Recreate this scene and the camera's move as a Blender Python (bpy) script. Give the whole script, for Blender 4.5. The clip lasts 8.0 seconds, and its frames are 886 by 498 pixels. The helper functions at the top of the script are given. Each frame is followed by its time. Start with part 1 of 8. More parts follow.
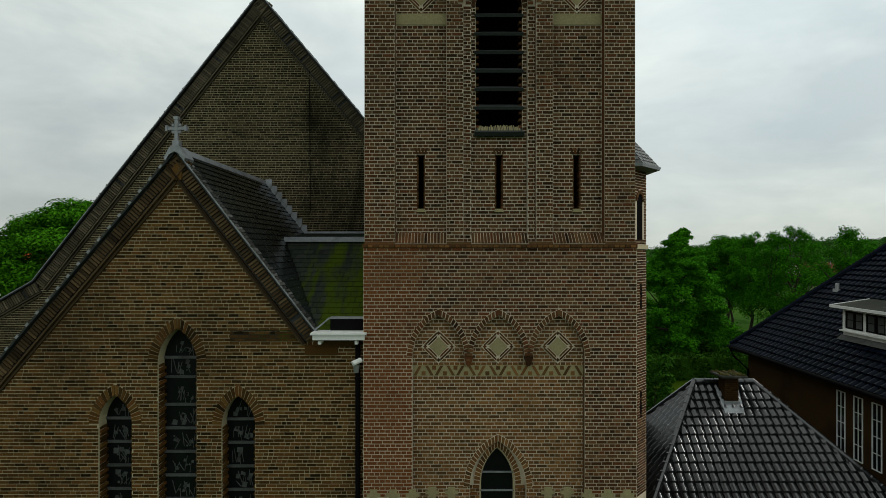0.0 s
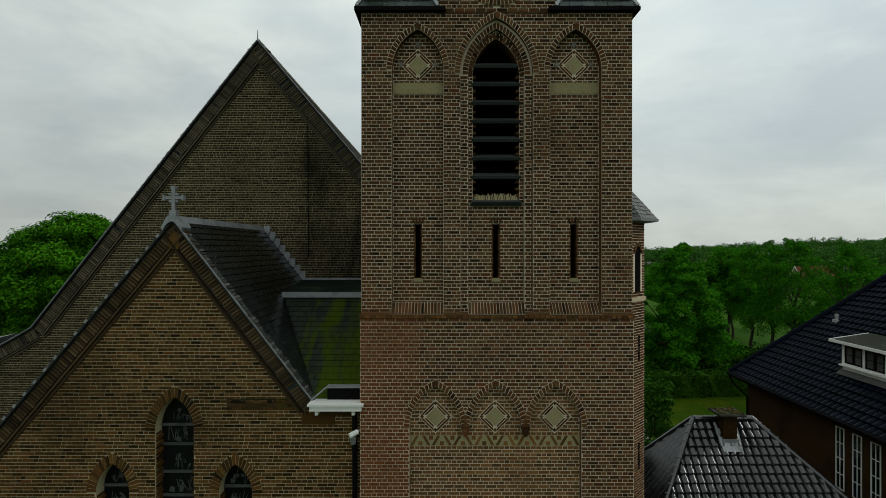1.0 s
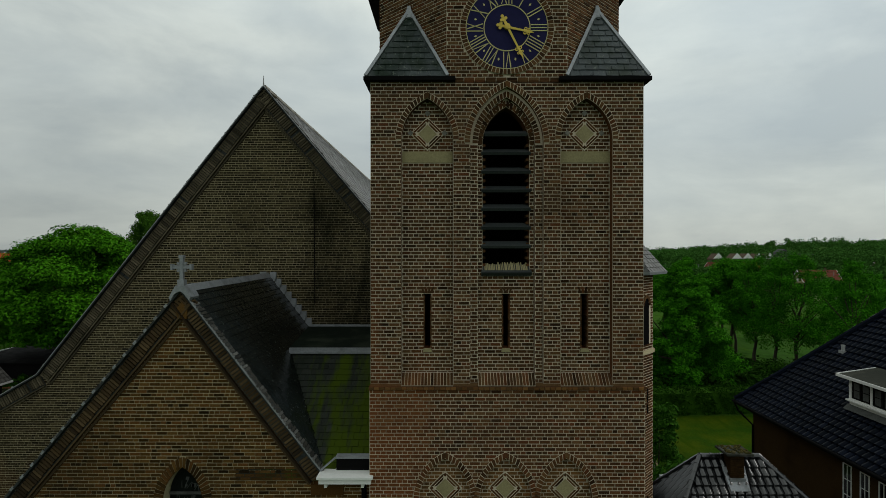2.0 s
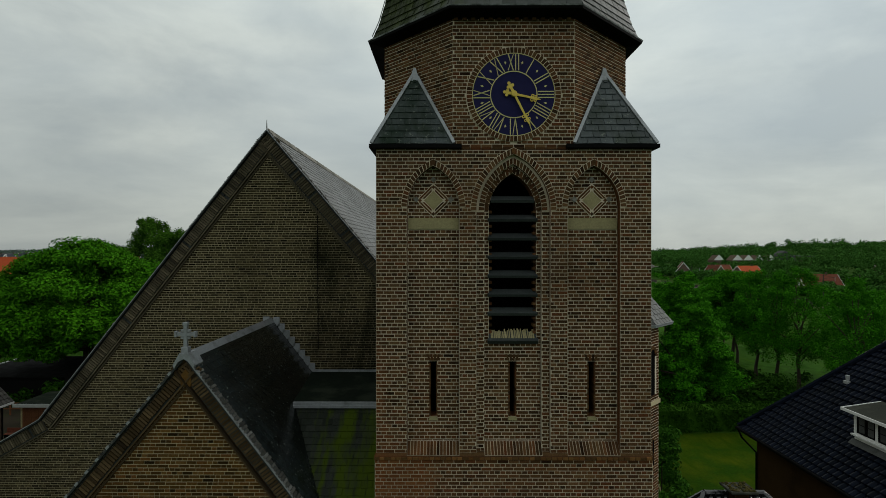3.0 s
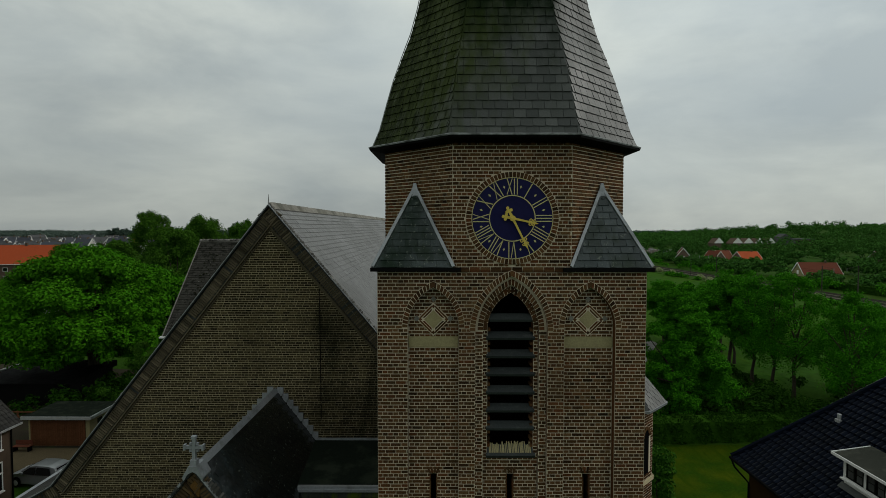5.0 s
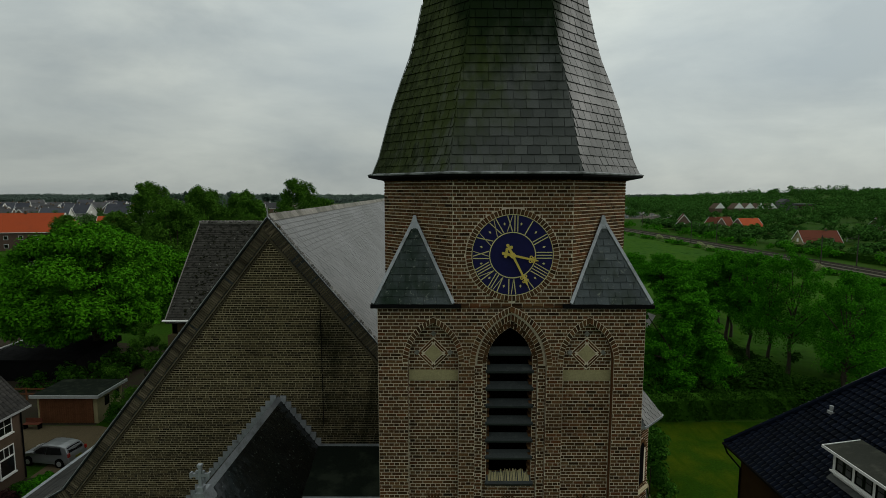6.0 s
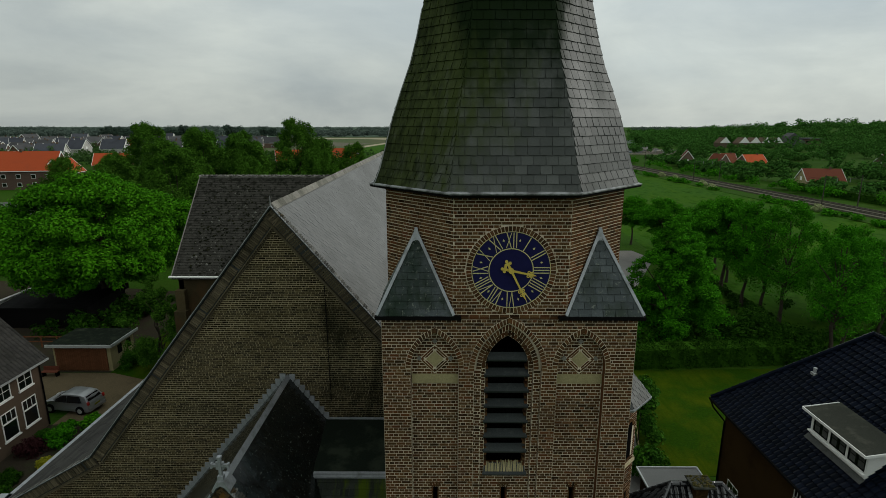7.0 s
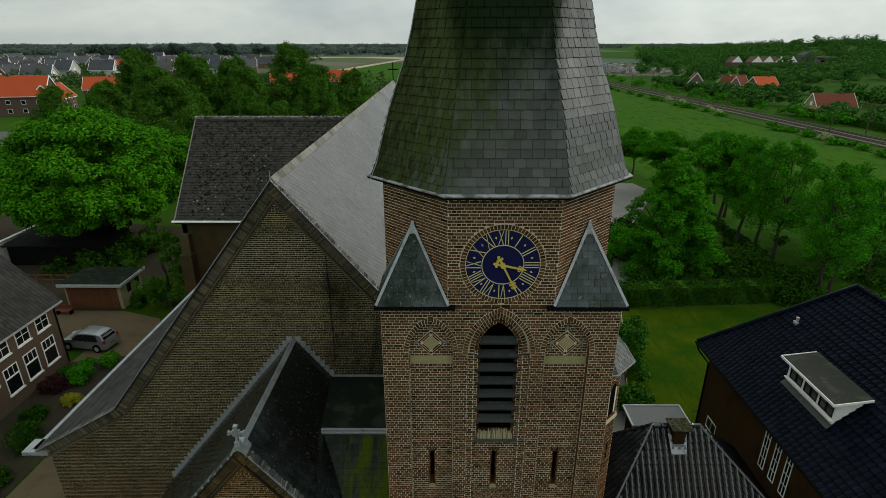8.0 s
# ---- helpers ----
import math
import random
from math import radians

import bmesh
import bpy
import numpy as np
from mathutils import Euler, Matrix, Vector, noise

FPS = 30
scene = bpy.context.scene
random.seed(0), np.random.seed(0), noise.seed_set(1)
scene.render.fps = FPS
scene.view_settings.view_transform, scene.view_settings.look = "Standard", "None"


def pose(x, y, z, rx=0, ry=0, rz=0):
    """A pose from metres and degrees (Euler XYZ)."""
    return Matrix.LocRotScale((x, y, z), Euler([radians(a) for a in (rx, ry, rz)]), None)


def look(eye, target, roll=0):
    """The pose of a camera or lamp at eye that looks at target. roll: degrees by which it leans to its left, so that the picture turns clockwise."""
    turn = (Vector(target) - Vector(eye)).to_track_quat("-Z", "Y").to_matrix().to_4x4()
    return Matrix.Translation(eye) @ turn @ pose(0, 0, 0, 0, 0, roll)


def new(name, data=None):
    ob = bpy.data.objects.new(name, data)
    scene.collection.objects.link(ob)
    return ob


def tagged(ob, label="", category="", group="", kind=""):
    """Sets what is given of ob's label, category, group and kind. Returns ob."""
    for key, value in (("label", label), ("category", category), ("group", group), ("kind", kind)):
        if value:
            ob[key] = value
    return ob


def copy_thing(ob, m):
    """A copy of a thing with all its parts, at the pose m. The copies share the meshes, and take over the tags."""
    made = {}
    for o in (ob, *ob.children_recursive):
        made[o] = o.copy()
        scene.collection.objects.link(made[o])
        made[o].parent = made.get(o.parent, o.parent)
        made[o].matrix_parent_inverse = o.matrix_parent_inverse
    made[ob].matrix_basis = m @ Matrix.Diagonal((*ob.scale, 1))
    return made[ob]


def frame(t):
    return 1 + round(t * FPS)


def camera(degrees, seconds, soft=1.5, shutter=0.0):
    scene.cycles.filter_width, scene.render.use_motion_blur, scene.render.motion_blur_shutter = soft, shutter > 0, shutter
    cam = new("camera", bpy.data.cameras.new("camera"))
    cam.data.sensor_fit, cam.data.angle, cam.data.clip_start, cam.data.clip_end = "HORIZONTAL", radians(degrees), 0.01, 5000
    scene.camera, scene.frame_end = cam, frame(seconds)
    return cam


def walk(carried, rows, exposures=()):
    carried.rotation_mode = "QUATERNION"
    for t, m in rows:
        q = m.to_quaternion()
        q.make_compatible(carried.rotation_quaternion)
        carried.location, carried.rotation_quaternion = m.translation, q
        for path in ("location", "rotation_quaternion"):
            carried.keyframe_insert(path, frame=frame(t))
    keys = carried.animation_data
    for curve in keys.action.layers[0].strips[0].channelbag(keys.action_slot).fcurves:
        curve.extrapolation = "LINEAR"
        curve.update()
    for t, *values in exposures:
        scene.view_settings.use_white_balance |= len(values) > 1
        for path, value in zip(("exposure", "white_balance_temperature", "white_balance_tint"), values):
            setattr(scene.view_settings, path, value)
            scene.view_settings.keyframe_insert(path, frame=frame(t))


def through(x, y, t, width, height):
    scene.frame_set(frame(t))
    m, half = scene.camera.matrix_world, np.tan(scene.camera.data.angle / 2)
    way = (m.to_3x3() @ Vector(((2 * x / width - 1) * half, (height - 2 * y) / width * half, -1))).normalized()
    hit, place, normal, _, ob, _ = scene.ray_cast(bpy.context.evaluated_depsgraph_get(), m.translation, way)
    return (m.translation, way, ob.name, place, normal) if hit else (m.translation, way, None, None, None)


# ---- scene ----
cam = camera(79.5, 8.0, soft=0.75)
METRES, EYE, TILT, LEAN, TURN = 12.5, 11.0, 0.0, 0.0, 0.0
ROWS = [
    (0.0, 0.0, 0.0, 0.0, 0.0, 0.0, -0.0),
    (0.5, 0.0033, 0.0026, 0.0594, -0.01, -0.01, 0.0),
    (1.0, 0.0065, 0.0001, 0.12, 0.08, -0.07, 0.0),
    (1.5, 0.0005, 0.0018, 0.1811, 0.15, -0.13, 0.02),
    (3.0, -0.0179, 0.0141, 0.3543, 0.22, -0.17, -0.01),
    (3.5, -0.0167, 0.0069, 0.4116, 0.19, -0.16, -0.0),
    (4.0, -0.0159, -0.0013, 0.4738, 0.19, -0.18, -0.01),
    (4.5, -0.0172, -0.005, 0.5349, 0.23, -1.01, -0.03),
    (6.0, -0.0168, 0.0095, 0.7166, 0.27, -6.3, -0.03),
    (6.5, -0.0172, 0.0104, 0.7871, 0.32, -9.33, -0.01),
    (7.0, -0.0175, 0.0056, 0.859, 0.32, -13.42, -0.01),
    (7.5, -0.0133, -0.0003, 0.9278, 0.34, -17.54, 0.01),
    (8.0, -0.007, 0.0028, 0.9947, 0.4, -21.64, 0.05),
]
walk(cam, [(t, pose(0, 0, EYE, TILT, LEAN, TURN) @ pose(METRES * x, METRES * y, METRES * z, 90 + pitch, roll, yaw)) for t, x, y, z, yaw, pitch, roll in ROWS],
     exposures=[(0.0, -0.10), (1.5, -0.33), (3.0, -0.44), (4.5, -0.56), (6.0, -0.46), (7.0, -0.24), (7.5, -0.08), (8.0, 0.08)])

# ---------------------------------------------------------------- sky and light: a bright overcast afternoon
SUN_EL, SUN_AZ = radians(33), radians(78)          # azimuth counted from +y towards +x
world = bpy.data.worlds.new("overcast_sky")
scene.world = world
world.use_nodes = True
wn, wl = world.node_tree.nodes, world.node_tree.links
wn.clear()
w_out = wn.new("ShaderNodeOutputWorld")
w_bg = wn.new("ShaderNodeBackground")
w_sky = wn.new("ShaderNodeTexSky")
w_sky.sky_type, w_sky.sun_disc, w_sky.sun_elevation, w_sky.sun_rotation = "NISHITA", False, SUN_EL, SUN_AZ
w_dim = wn.new("ShaderNodeVectorMath")
w_dim.operation = "SCALE"
w_dim.inputs[3].default_value = 0.09
w_co = wn.new("ShaderNodeTexCoord")
w_map = wn.new("ShaderNodeMapping")
w_map.inputs[3].default_value = (1.0, 1.0, 2.8)
w_n1 = wn.new("ShaderNodeTexNoise")
w_n1.inputs["Scale"].default_value, w_n1.inputs["Detail"].default_value, w_n1.inputs["Roughness"].default_value = 2.3, 8.0, 0.56
w_n1.inputs["Distortion"].default_value = 0.3
w_ramp = wn.new("ShaderNodeValToRGB")
w_ramp.color_ramp.elements[0].position, w_ramp.color_ramp.elements[0].color = 0.34, (0.505, 0.565, 0.56, 1)
w_ramp.color_ramp.elements[1].position, w_ramp.color_ramp.elements[1].color = 0.62, (0.80, 0.86, 0.80, 1)
# an overcast sky is brighter overhead than at the horizon
w_sep = wn.new("ShaderNodeSeparateXYZ")
w_up = wn.new("ShaderNodeMapRange")
w_up.inputs[1].default_value, w_up.inputs[2].default_value = 0.0, 0.42
w_up.inputs[3].default_value, w_up.inputs[4].default_value = 0.83, 1.32
w_n2 = wn.new("ShaderNodeTexNoise")
w_n2.inputs["Scale"].default_value, w_n2.inputs["Detail"].default_value = 1.6, 3.0
w_thin = wn.new("ShaderNodeMapRange")
w_thin.inputs[1].default_value, w_thin.inputs[2].default_value, w_thin.inputs[3].default_value, w_thin.inputs[4].default_value = 0.48, 0.70, 0.0, 0.55
w_blue = wn.new("ShaderNodeMixRGB")
w_blue.inputs[2].default_value = (0.49, 0.575, 0.61, 1)
# and brighter on the side where the sun stands behind the cloud
w_side = wn.new("ShaderNodeMapRange")
w_side.inputs[1].default_value, w_side.inputs[2].default_value, w_side.inputs[3].default_value, w_side.inputs[4].default_value = -1.0, 1.0, 0.84, 1.2
w_both = wn.new("ShaderNodeMath")
w_both.operation = "MULTIPLY"
w_mix = wn.new("ShaderNodeMixRGB")
w_mix.inputs[0].default_value = 0.94
for a, b in ((w_sky.outputs[0], w_dim.inputs[0]), (w_co.outputs["Generated"], w_map.inputs[0]), (w_map.outputs[0], w_n1.inputs["Vector"]),
             (w_n1.outputs[0], w_ramp.inputs[0]), (w_co.outputs["Generated"], w_sep.inputs[0]), (w_sep.outputs[2], w_up.inputs[0]), (w_sep.outputs[0], w_side.inputs[0]), (w_up.outputs[0], w_both.inputs[0]), (w_side.outputs[0], w_both.inputs[1]), (w_both.outputs[0], w_bg.inputs[1]), (w_dim.outputs[0], w_mix.inputs[1]), (w_ramp.outputs[0], w_blue.inputs[1]), (w_map.outputs[0], w_n2.inputs["Vector"]), (w_n2.outputs[0], w_thin.inputs[0]), (w_thin.outputs[0], w_blue.inputs[0]), (w_blue.outputs[0], w_mix.inputs[2]),
             (w_mix.outputs[0], w_bg.inputs[0]), (w_bg.outputs[0], w_out.inputs[0])):
    wl.new(a, b)
sun = new("sun", bpy.data.lights.new("sun", "SUN"))
sun.data.energy, sun.data.angle, sun.data.color = 1.5, radians(16), (1.0, 0.96, 0.9)
_to_sun = Vector((math.sin(SUN_AZ) * math.cos(SUN_EL), math.cos(SUN_AZ) * math.cos(SUN_EL), math.sin(SUN_EL)))
sun.matrix_world = look(_to_sun * 60, (0, 0, 0))

# ---------------------------------------------------------------- tools for meshes
from mathutils.geometry import tessellate_polygon


class Geo:
    """Collects vertices and faces for one mesh."""

    def __init__(self):
        self.v, self.f = [], []

    def add(self, verts, faces, m=None):
        o = len(self.v)
        self.v += [tuple(m @ Vector(p)) for p in verts] if m else [tuple(p) for p in verts]
        self.f += [tuple(o + i for i in f) for f in faces]
        return self

    def box(self, x0, x1, y0, y1, z0, z1, m=None):
        return self.add([(x0, y0, z0), (x1, y0, z0), (x1, y1, z0), (x0, y1, z0), (x0, y0, z1), (x1, y0, z1), (x1, y1, z1), (x0, y1, z1)],
                        [(3, 2, 1, 0), (4, 5, 6, 7), (0, 1, 5, 4), (1, 2, 6, 5), (2, 3, 7, 6), (3, 0, 4, 7)], m)

    def prism(self, poly, d0, d1, m=None, holes=()):
        """A slab between depths d0 and d1 with the outline poly, counter-clockwise in (u, z), and holes through it."""
        loops = [list(poly)] + [list(h) for h in holes]
        flat = [p for lp in loops for p in lp]
        n = len(flat)
        tris = tessellate_polygon([[Vector((p[0], p[1], 0)) for p in lp] for lp in loops])
        verts = [(p[0], p[1], d0) for p in flat] + [(p[0], p[1], d1) for p in flat]
        faces = []
        for t in tris:
            a, b, c = (flat[i] for i in t)
            if (b[0] - a[0]) * (c[1] - a[1]) - (b[1] - a[1]) * (c[0] - a[0]) < 0:
                t = t[::-1]
            faces += [tuple(i + n for i in t), tuple(reversed(t))]
        o = 0
        for lp in loops:
            k = len(lp)
            faces += [(o + i, o + (i + 1) % k, o + (i + 1) % k + n, o + i + n) for i in range(k)]
            o += k
        return self.add(verts, faces, m)

    def rings(self, loops, cap=True, m=None):
        """Skin through loops of equally many points."""
        k = len(loops[0])
        verts = [p for lp in loops for p in lp]
        faces = [(a * k + i, a * k + (i + 1) % k, (a + 1) * k + (i + 1) % k, (a + 1) * k + i) for a in range(len(loops) - 1) for i in range(k)]
        if cap:
            faces += [tuple(reversed(range(k))), tuple(range(len(verts) - k, len(verts)))]
        return self.add(verts, faces, m)

    def tube(self, pts, radii, sides=8, m=None):
        """A round bar along points, with a radius for each."""
        pts = [Vector(p) for p in pts]
        if not hasattr(radii, "__len__"):
            radii = [radii] * len(pts)
        loops = []
        for i, p in enumerate(pts):
            d = (pts[min(i + 1, len(pts) - 1)] - pts[max(i - 1, 0)]).normalized()
            a = d.orthogonal().normalized() if i == 0 else (a - d * a.dot(d)).normalized()
            b = d.cross(a)
            loops.append([p + (a * math.cos(2 * math.pi * j / sides) + b * math.sin(2 * math.pi * j / sides)) * radii[i] for j in range(sides)])
        return self.rings(loops, True, m)

    def bar(self, a, b, w, h, up=(0, 0, 1)):
        """A straight bar of section w x h from a to b."""
        a, b = Vector(a), Vector(b)
        d = (b - a).normalized()
        s = d.cross(Vector(up)).normalized() * (w / 2)
        t = s.cross(d).normalized() * (h / 2)
        return self.rings([[p - s - t, p + s - t, p + s + t, p - s + t] for p in (a, b)])

    def mesh(self, name, material=None, smooth=False):
        me = bpy.data.meshes.new(name)
        me.from_pydata(self.v, [], self.f)
        if material:
            me.materials.append(material)
        if smooth:
            me.polygons.foreach_set("use_smooth", [True] * len(me.polygons))
        me.update()
        return me


def part(name, geo, material, parent, label="", smooth=False, kind="", m=None):
    """Links geometry as one mesh object under a thing or a part."""
    ob = new(name, geo.mesh(name, material, smooth) if isinstance(geo, Geo) else geo)
    if parent is not None:
        ob.parent = parent
        if m is None:
            ob.matrix_parent_inverse = parent.matrix_world.inverted() if parent.matrix_world != Matrix.Identity(4) else Matrix.Identity(4)
    if m is not None:
        ob.matrix_basis = m
    return tagged(ob, label, "", "", kind)


def thing(name, label, category, group="", kind=""):
    """A top-level thing: an Empty at the world's origin, under which its parts stand in place."""
    return tagged(new(name), label, category, group, kind)


def facing(x, y, z=0.0, turn=0.0):
    """A wall's own axes (u along it, z up, d outwards). With turn 0 the wall looks towards -y and u runs along +x."""
    a = radians(turn)
    U, Z, N = Vector((math.cos(a), math.sin(a), 0)), Vector((0, 0, 1)), Vector((math.sin(a), -math.cos(a), 0))
    m = Matrix((U, Z, N)).transposed().to_4x4()
    m.translation = (x, y, z)
    return m


class Arch:
    """A pointed opening: middle c, springing zs, half width w, rise h, foot zb."""

    def __init__(self, c, zs, w, h, zb):
        self.c, self.zs, self.w, self.h, self.zb = c, zs, w, h, zb
        self.R = (w * w + h * h) / (2 * w)

    def half(self, z):
        if z < self.zb or z > self.zs + self.h:
            return 0.0
        if z <= self.zs:
            return self.w
        return max(0.0, math.sqrt(max(0.0, self.R ** 2 - (z - self.zs) ** 2)) - (self.R - self.w))

    def side(self, n=10, grow=0.0):
        """Points of the arch from the right springing to the apex."""
        R, cx = self.R + grow, self.c - (self.R - self.w)
        top = math.acos(min(1.0, (self.R - self.w) / R))
        return [(cx + R * math.cos(top * i / n), self.zs + R * math.sin(top * i / n)) for i in range(n + 1)]

    def poly(self, n=10, grow=0.0, zb=None):
        s = self.side(n, grow)
        zb = self.zb if zb is None else zb
        return [(self.c - self.w - grow, zb), (self.c + self.w + grow, zb)] + s + [(2 * self.c - u, z) for u, z in reversed(s[:-1])]

    def ring(self, t, brick=0.075, gap=0.012):
        """Quads of the bricks that stand round the arch, t deep."""
        R, cx = self.R, self.c - (self.R - self.w)
        top_i, top_o = math.acos((R - self.w) / R), math.acos((R - self.w) / (R + t))
        n = max(3, round(R * top_i / brick))
        out = []
        for i in range(n):
            f0, f1 = (i + gap / brick / 2) / n, (i + 1 - gap / brick / 2) / n
            q = [(cx + R * math.cos(top_i * f0), self.zs + R * math.sin(top_i * f0)), (cx + (R + t) * math.cos(top_o * f0), self.zs + (R + t) * math.sin(top_o * f0)),
                 (cx + (R + t) * math.cos(top_o * f1), self.zs + (R + t) * math.sin(top_o * f1)), (cx + R * math.cos(top_i * f1), self.zs + R * math.sin(top_i * f1))]
            out += [q, [(2 * self.c - u, z) for u, z in (q[1], q[0], q[3], q[2])]]
        return out

    def band(self, t, n=12):
        """Outline of the ring of bricks, t deep."""
        o, i = self.side(n, t), self.side(n)
        flip = lambda pts: [(2 * self.c - u, z) for u, z in pts]
        return o + flip(o[-2::-1]) + flip(i[:-1]) + i[::-1]


def without(spans, *cuts):
    """Spans of a course less the cuts (u0, u1)."""
    for a, b in cuts:
        if b <= a:
            continue
        nxt = []
        for s, e in spans:
            if b <= s or a >= e:
                nxt.append((s, e))
            else:
                nxt += [(s, a)] * (a - s > 0.02) + [(b, e)] * (e - b > 0.02)
        spans = nxt
    return spans


def hole(arch, z, grow=0.0):
    h = arch.half(z)
    if h <= 0 and grow and arch.zb <= z <= arch.zs + arch.h + grow * 1.3:
        h2 = Arch(arch.c, arch.zs, arch.w + grow, arch.h + grow * 1.15, arch.zb).half(z)
        return (arch.c - h2, arch.c + h2)
    if grow and h > 0:
        h = Arch(arch.c, arch.zs, arch.w + grow, arch.h + grow * 1.15, arch.zb).half(z) if z > arch.zs else h + grow
    return (arch.c - h, arch.c + h)


COURSE, BRICK, JOINT = 0.075, 0.225, 0.017


def courses(z0, z1, spans, rng, bond="cross"):
    """Quads of the bricks of a wall between z0 and z1; spans(z) gives each course's stretches."""
    out, wander = [], 0.0
    n = int(round((z1 - z0) / COURSE))
    for i in range(n):
        zc = z0 + (i + 0.5) * COURSE
        head = (i % 2 == 1) if bond == "cross" else False
        step = BRICK / 2 if head else BRICK
        shift = BRICK / 4 if head else (BRICK / 2 if (i // 2) % 2 else 0.0)
        if bond != "cross":                      # wild bond: every course starts where it likes
            shift = wander = (wander + rng.uniform(0.28, 0.72) * BRICK) % BRICK
        for s, e in spans(zc):
            k = math.floor((s - shift) / step)
            while shift + k * step < e:
                a, b = max(s, shift + k * step), min(e, shift + (k + 1) * step)
                wide = bond != "cross" and rng.random() < 0.3
                if b - a > 0.03:
                    j = rng.uniform(-0.002, 0.002)
                    hj, bj = (JOINT * 0.36, JOINT * 0.54) if bond == "cross" else (JOINT * 0.26, JOINT * 0.52)
                    cut = [(a, b)] if not wide or b - a < 0.2 else [(a, (a + b) / 2), ((a + b) / 2, b)]
                    for p, q in cut:
                        out.append([(p + hj, zc - COURSE / 2 + bj + j), (q - hj, zc - COURSE / 2 + bj + j),
                                    (q - hj, zc + COURSE / 2 - bj + j), (p + hj, zc + COURSE / 2 - bj + j)])
                k += 1
    return out


def pieces(quads, d0, d1, m, seed=0, rough=0.003, worn=0.004):
    """One mesh of small blocks over quads in (u, z), from depth d0 out to d1, with worn edges and uneven fronts."""
    if not quads:
        return Geo()
    rng = np.random.default_rng(seed)
    q = np.array(quads, dtype=float)
    n = len(q)
    mid = q.mean(1, keepdims=True)
    size = np.linalg.norm(q - mid, axis=2, keepdims=True)
    front = q - (q - mid) / np.maximum(size, 1e-6) * worn * 1.4
    d = d1 + rng.uniform(-rough, rough, (n, 1)) + rng.uniform(-rough, rough, (n, 4)) * 0.4
    loc = np.empty((n, 8, 3))
    loc[:, :4, :2], loc[:, :4, 2] = q, d0
    loc[:, 4:, :2], loc[:, 4:, 2] = front, d
    mm = np.array(m)
    w = loc.reshape(-1, 3) @ mm[:3, :3].T + mm[:3, 3]
    base = np.array([(4, 5, 6, 7), (0, 1, 5, 4), (1, 2, 6, 5), (2, 3, 7, 6), (3, 0, 4, 7)])
    f = (np.arange(n)[:, None, None] * 8 + base[None]).reshape(-1, 4)
    g = Geo()
    g.v, g.f = w.tolist(), f.tolist()
    return g


LOOSE = []          # small pieces that are linked as objects of their own at the end of the file


def lay(quads, d0, d1, m, material, parent, stretch=None, name="brick", seed=0, rough=0.003, most=300, rest="brickwork"):
    """Lays blocks over quads: up to `most` within a stretch (u0, u1, z0, z1) become objects of their own, the others one joined part."""
    own, joined = [], quads
    if stretch:
        u0, u1, z0, z1 = stretch
        own, joined = [], []
        for q in quads:
            c, e = (q[0][0] + q[2][0]) / 2, (q[0][1] + q[2][1]) / 2
            (own if len(own) < most and u0 <= c <= u1 and z0 <= e <= z1 else joined).append(q)
        LOOSE.append((own, d0, d1, m, material, parent, name))
    if joined:
        part(rest, pieces(joined, d0, d1, m, seed, rough), material, parent, "", kind="stuff")


def link_loose():
    shared = {}
    for own, d0, d1, m, material, parent, name in LOOSE:
        for q in own:
            o = Vector(q[0])
            key = (material.name, name, round(d1 - d0, 3)) + tuple(round(v, 3) for p in q for v in (p[0] - o[0], p[1] - o[1]))
            if key not in shared:
                shared[key] = pieces([[(p[0] - o[0], p[1] - o[1]) for p in q]], 0, d1 - d0, Matrix.Identity(4), len(shared), 0.002).mesh(name, material)
            part(name, shared[key], material, parent, m=m @ Matrix.Translation((o[0], o[1], d0)))

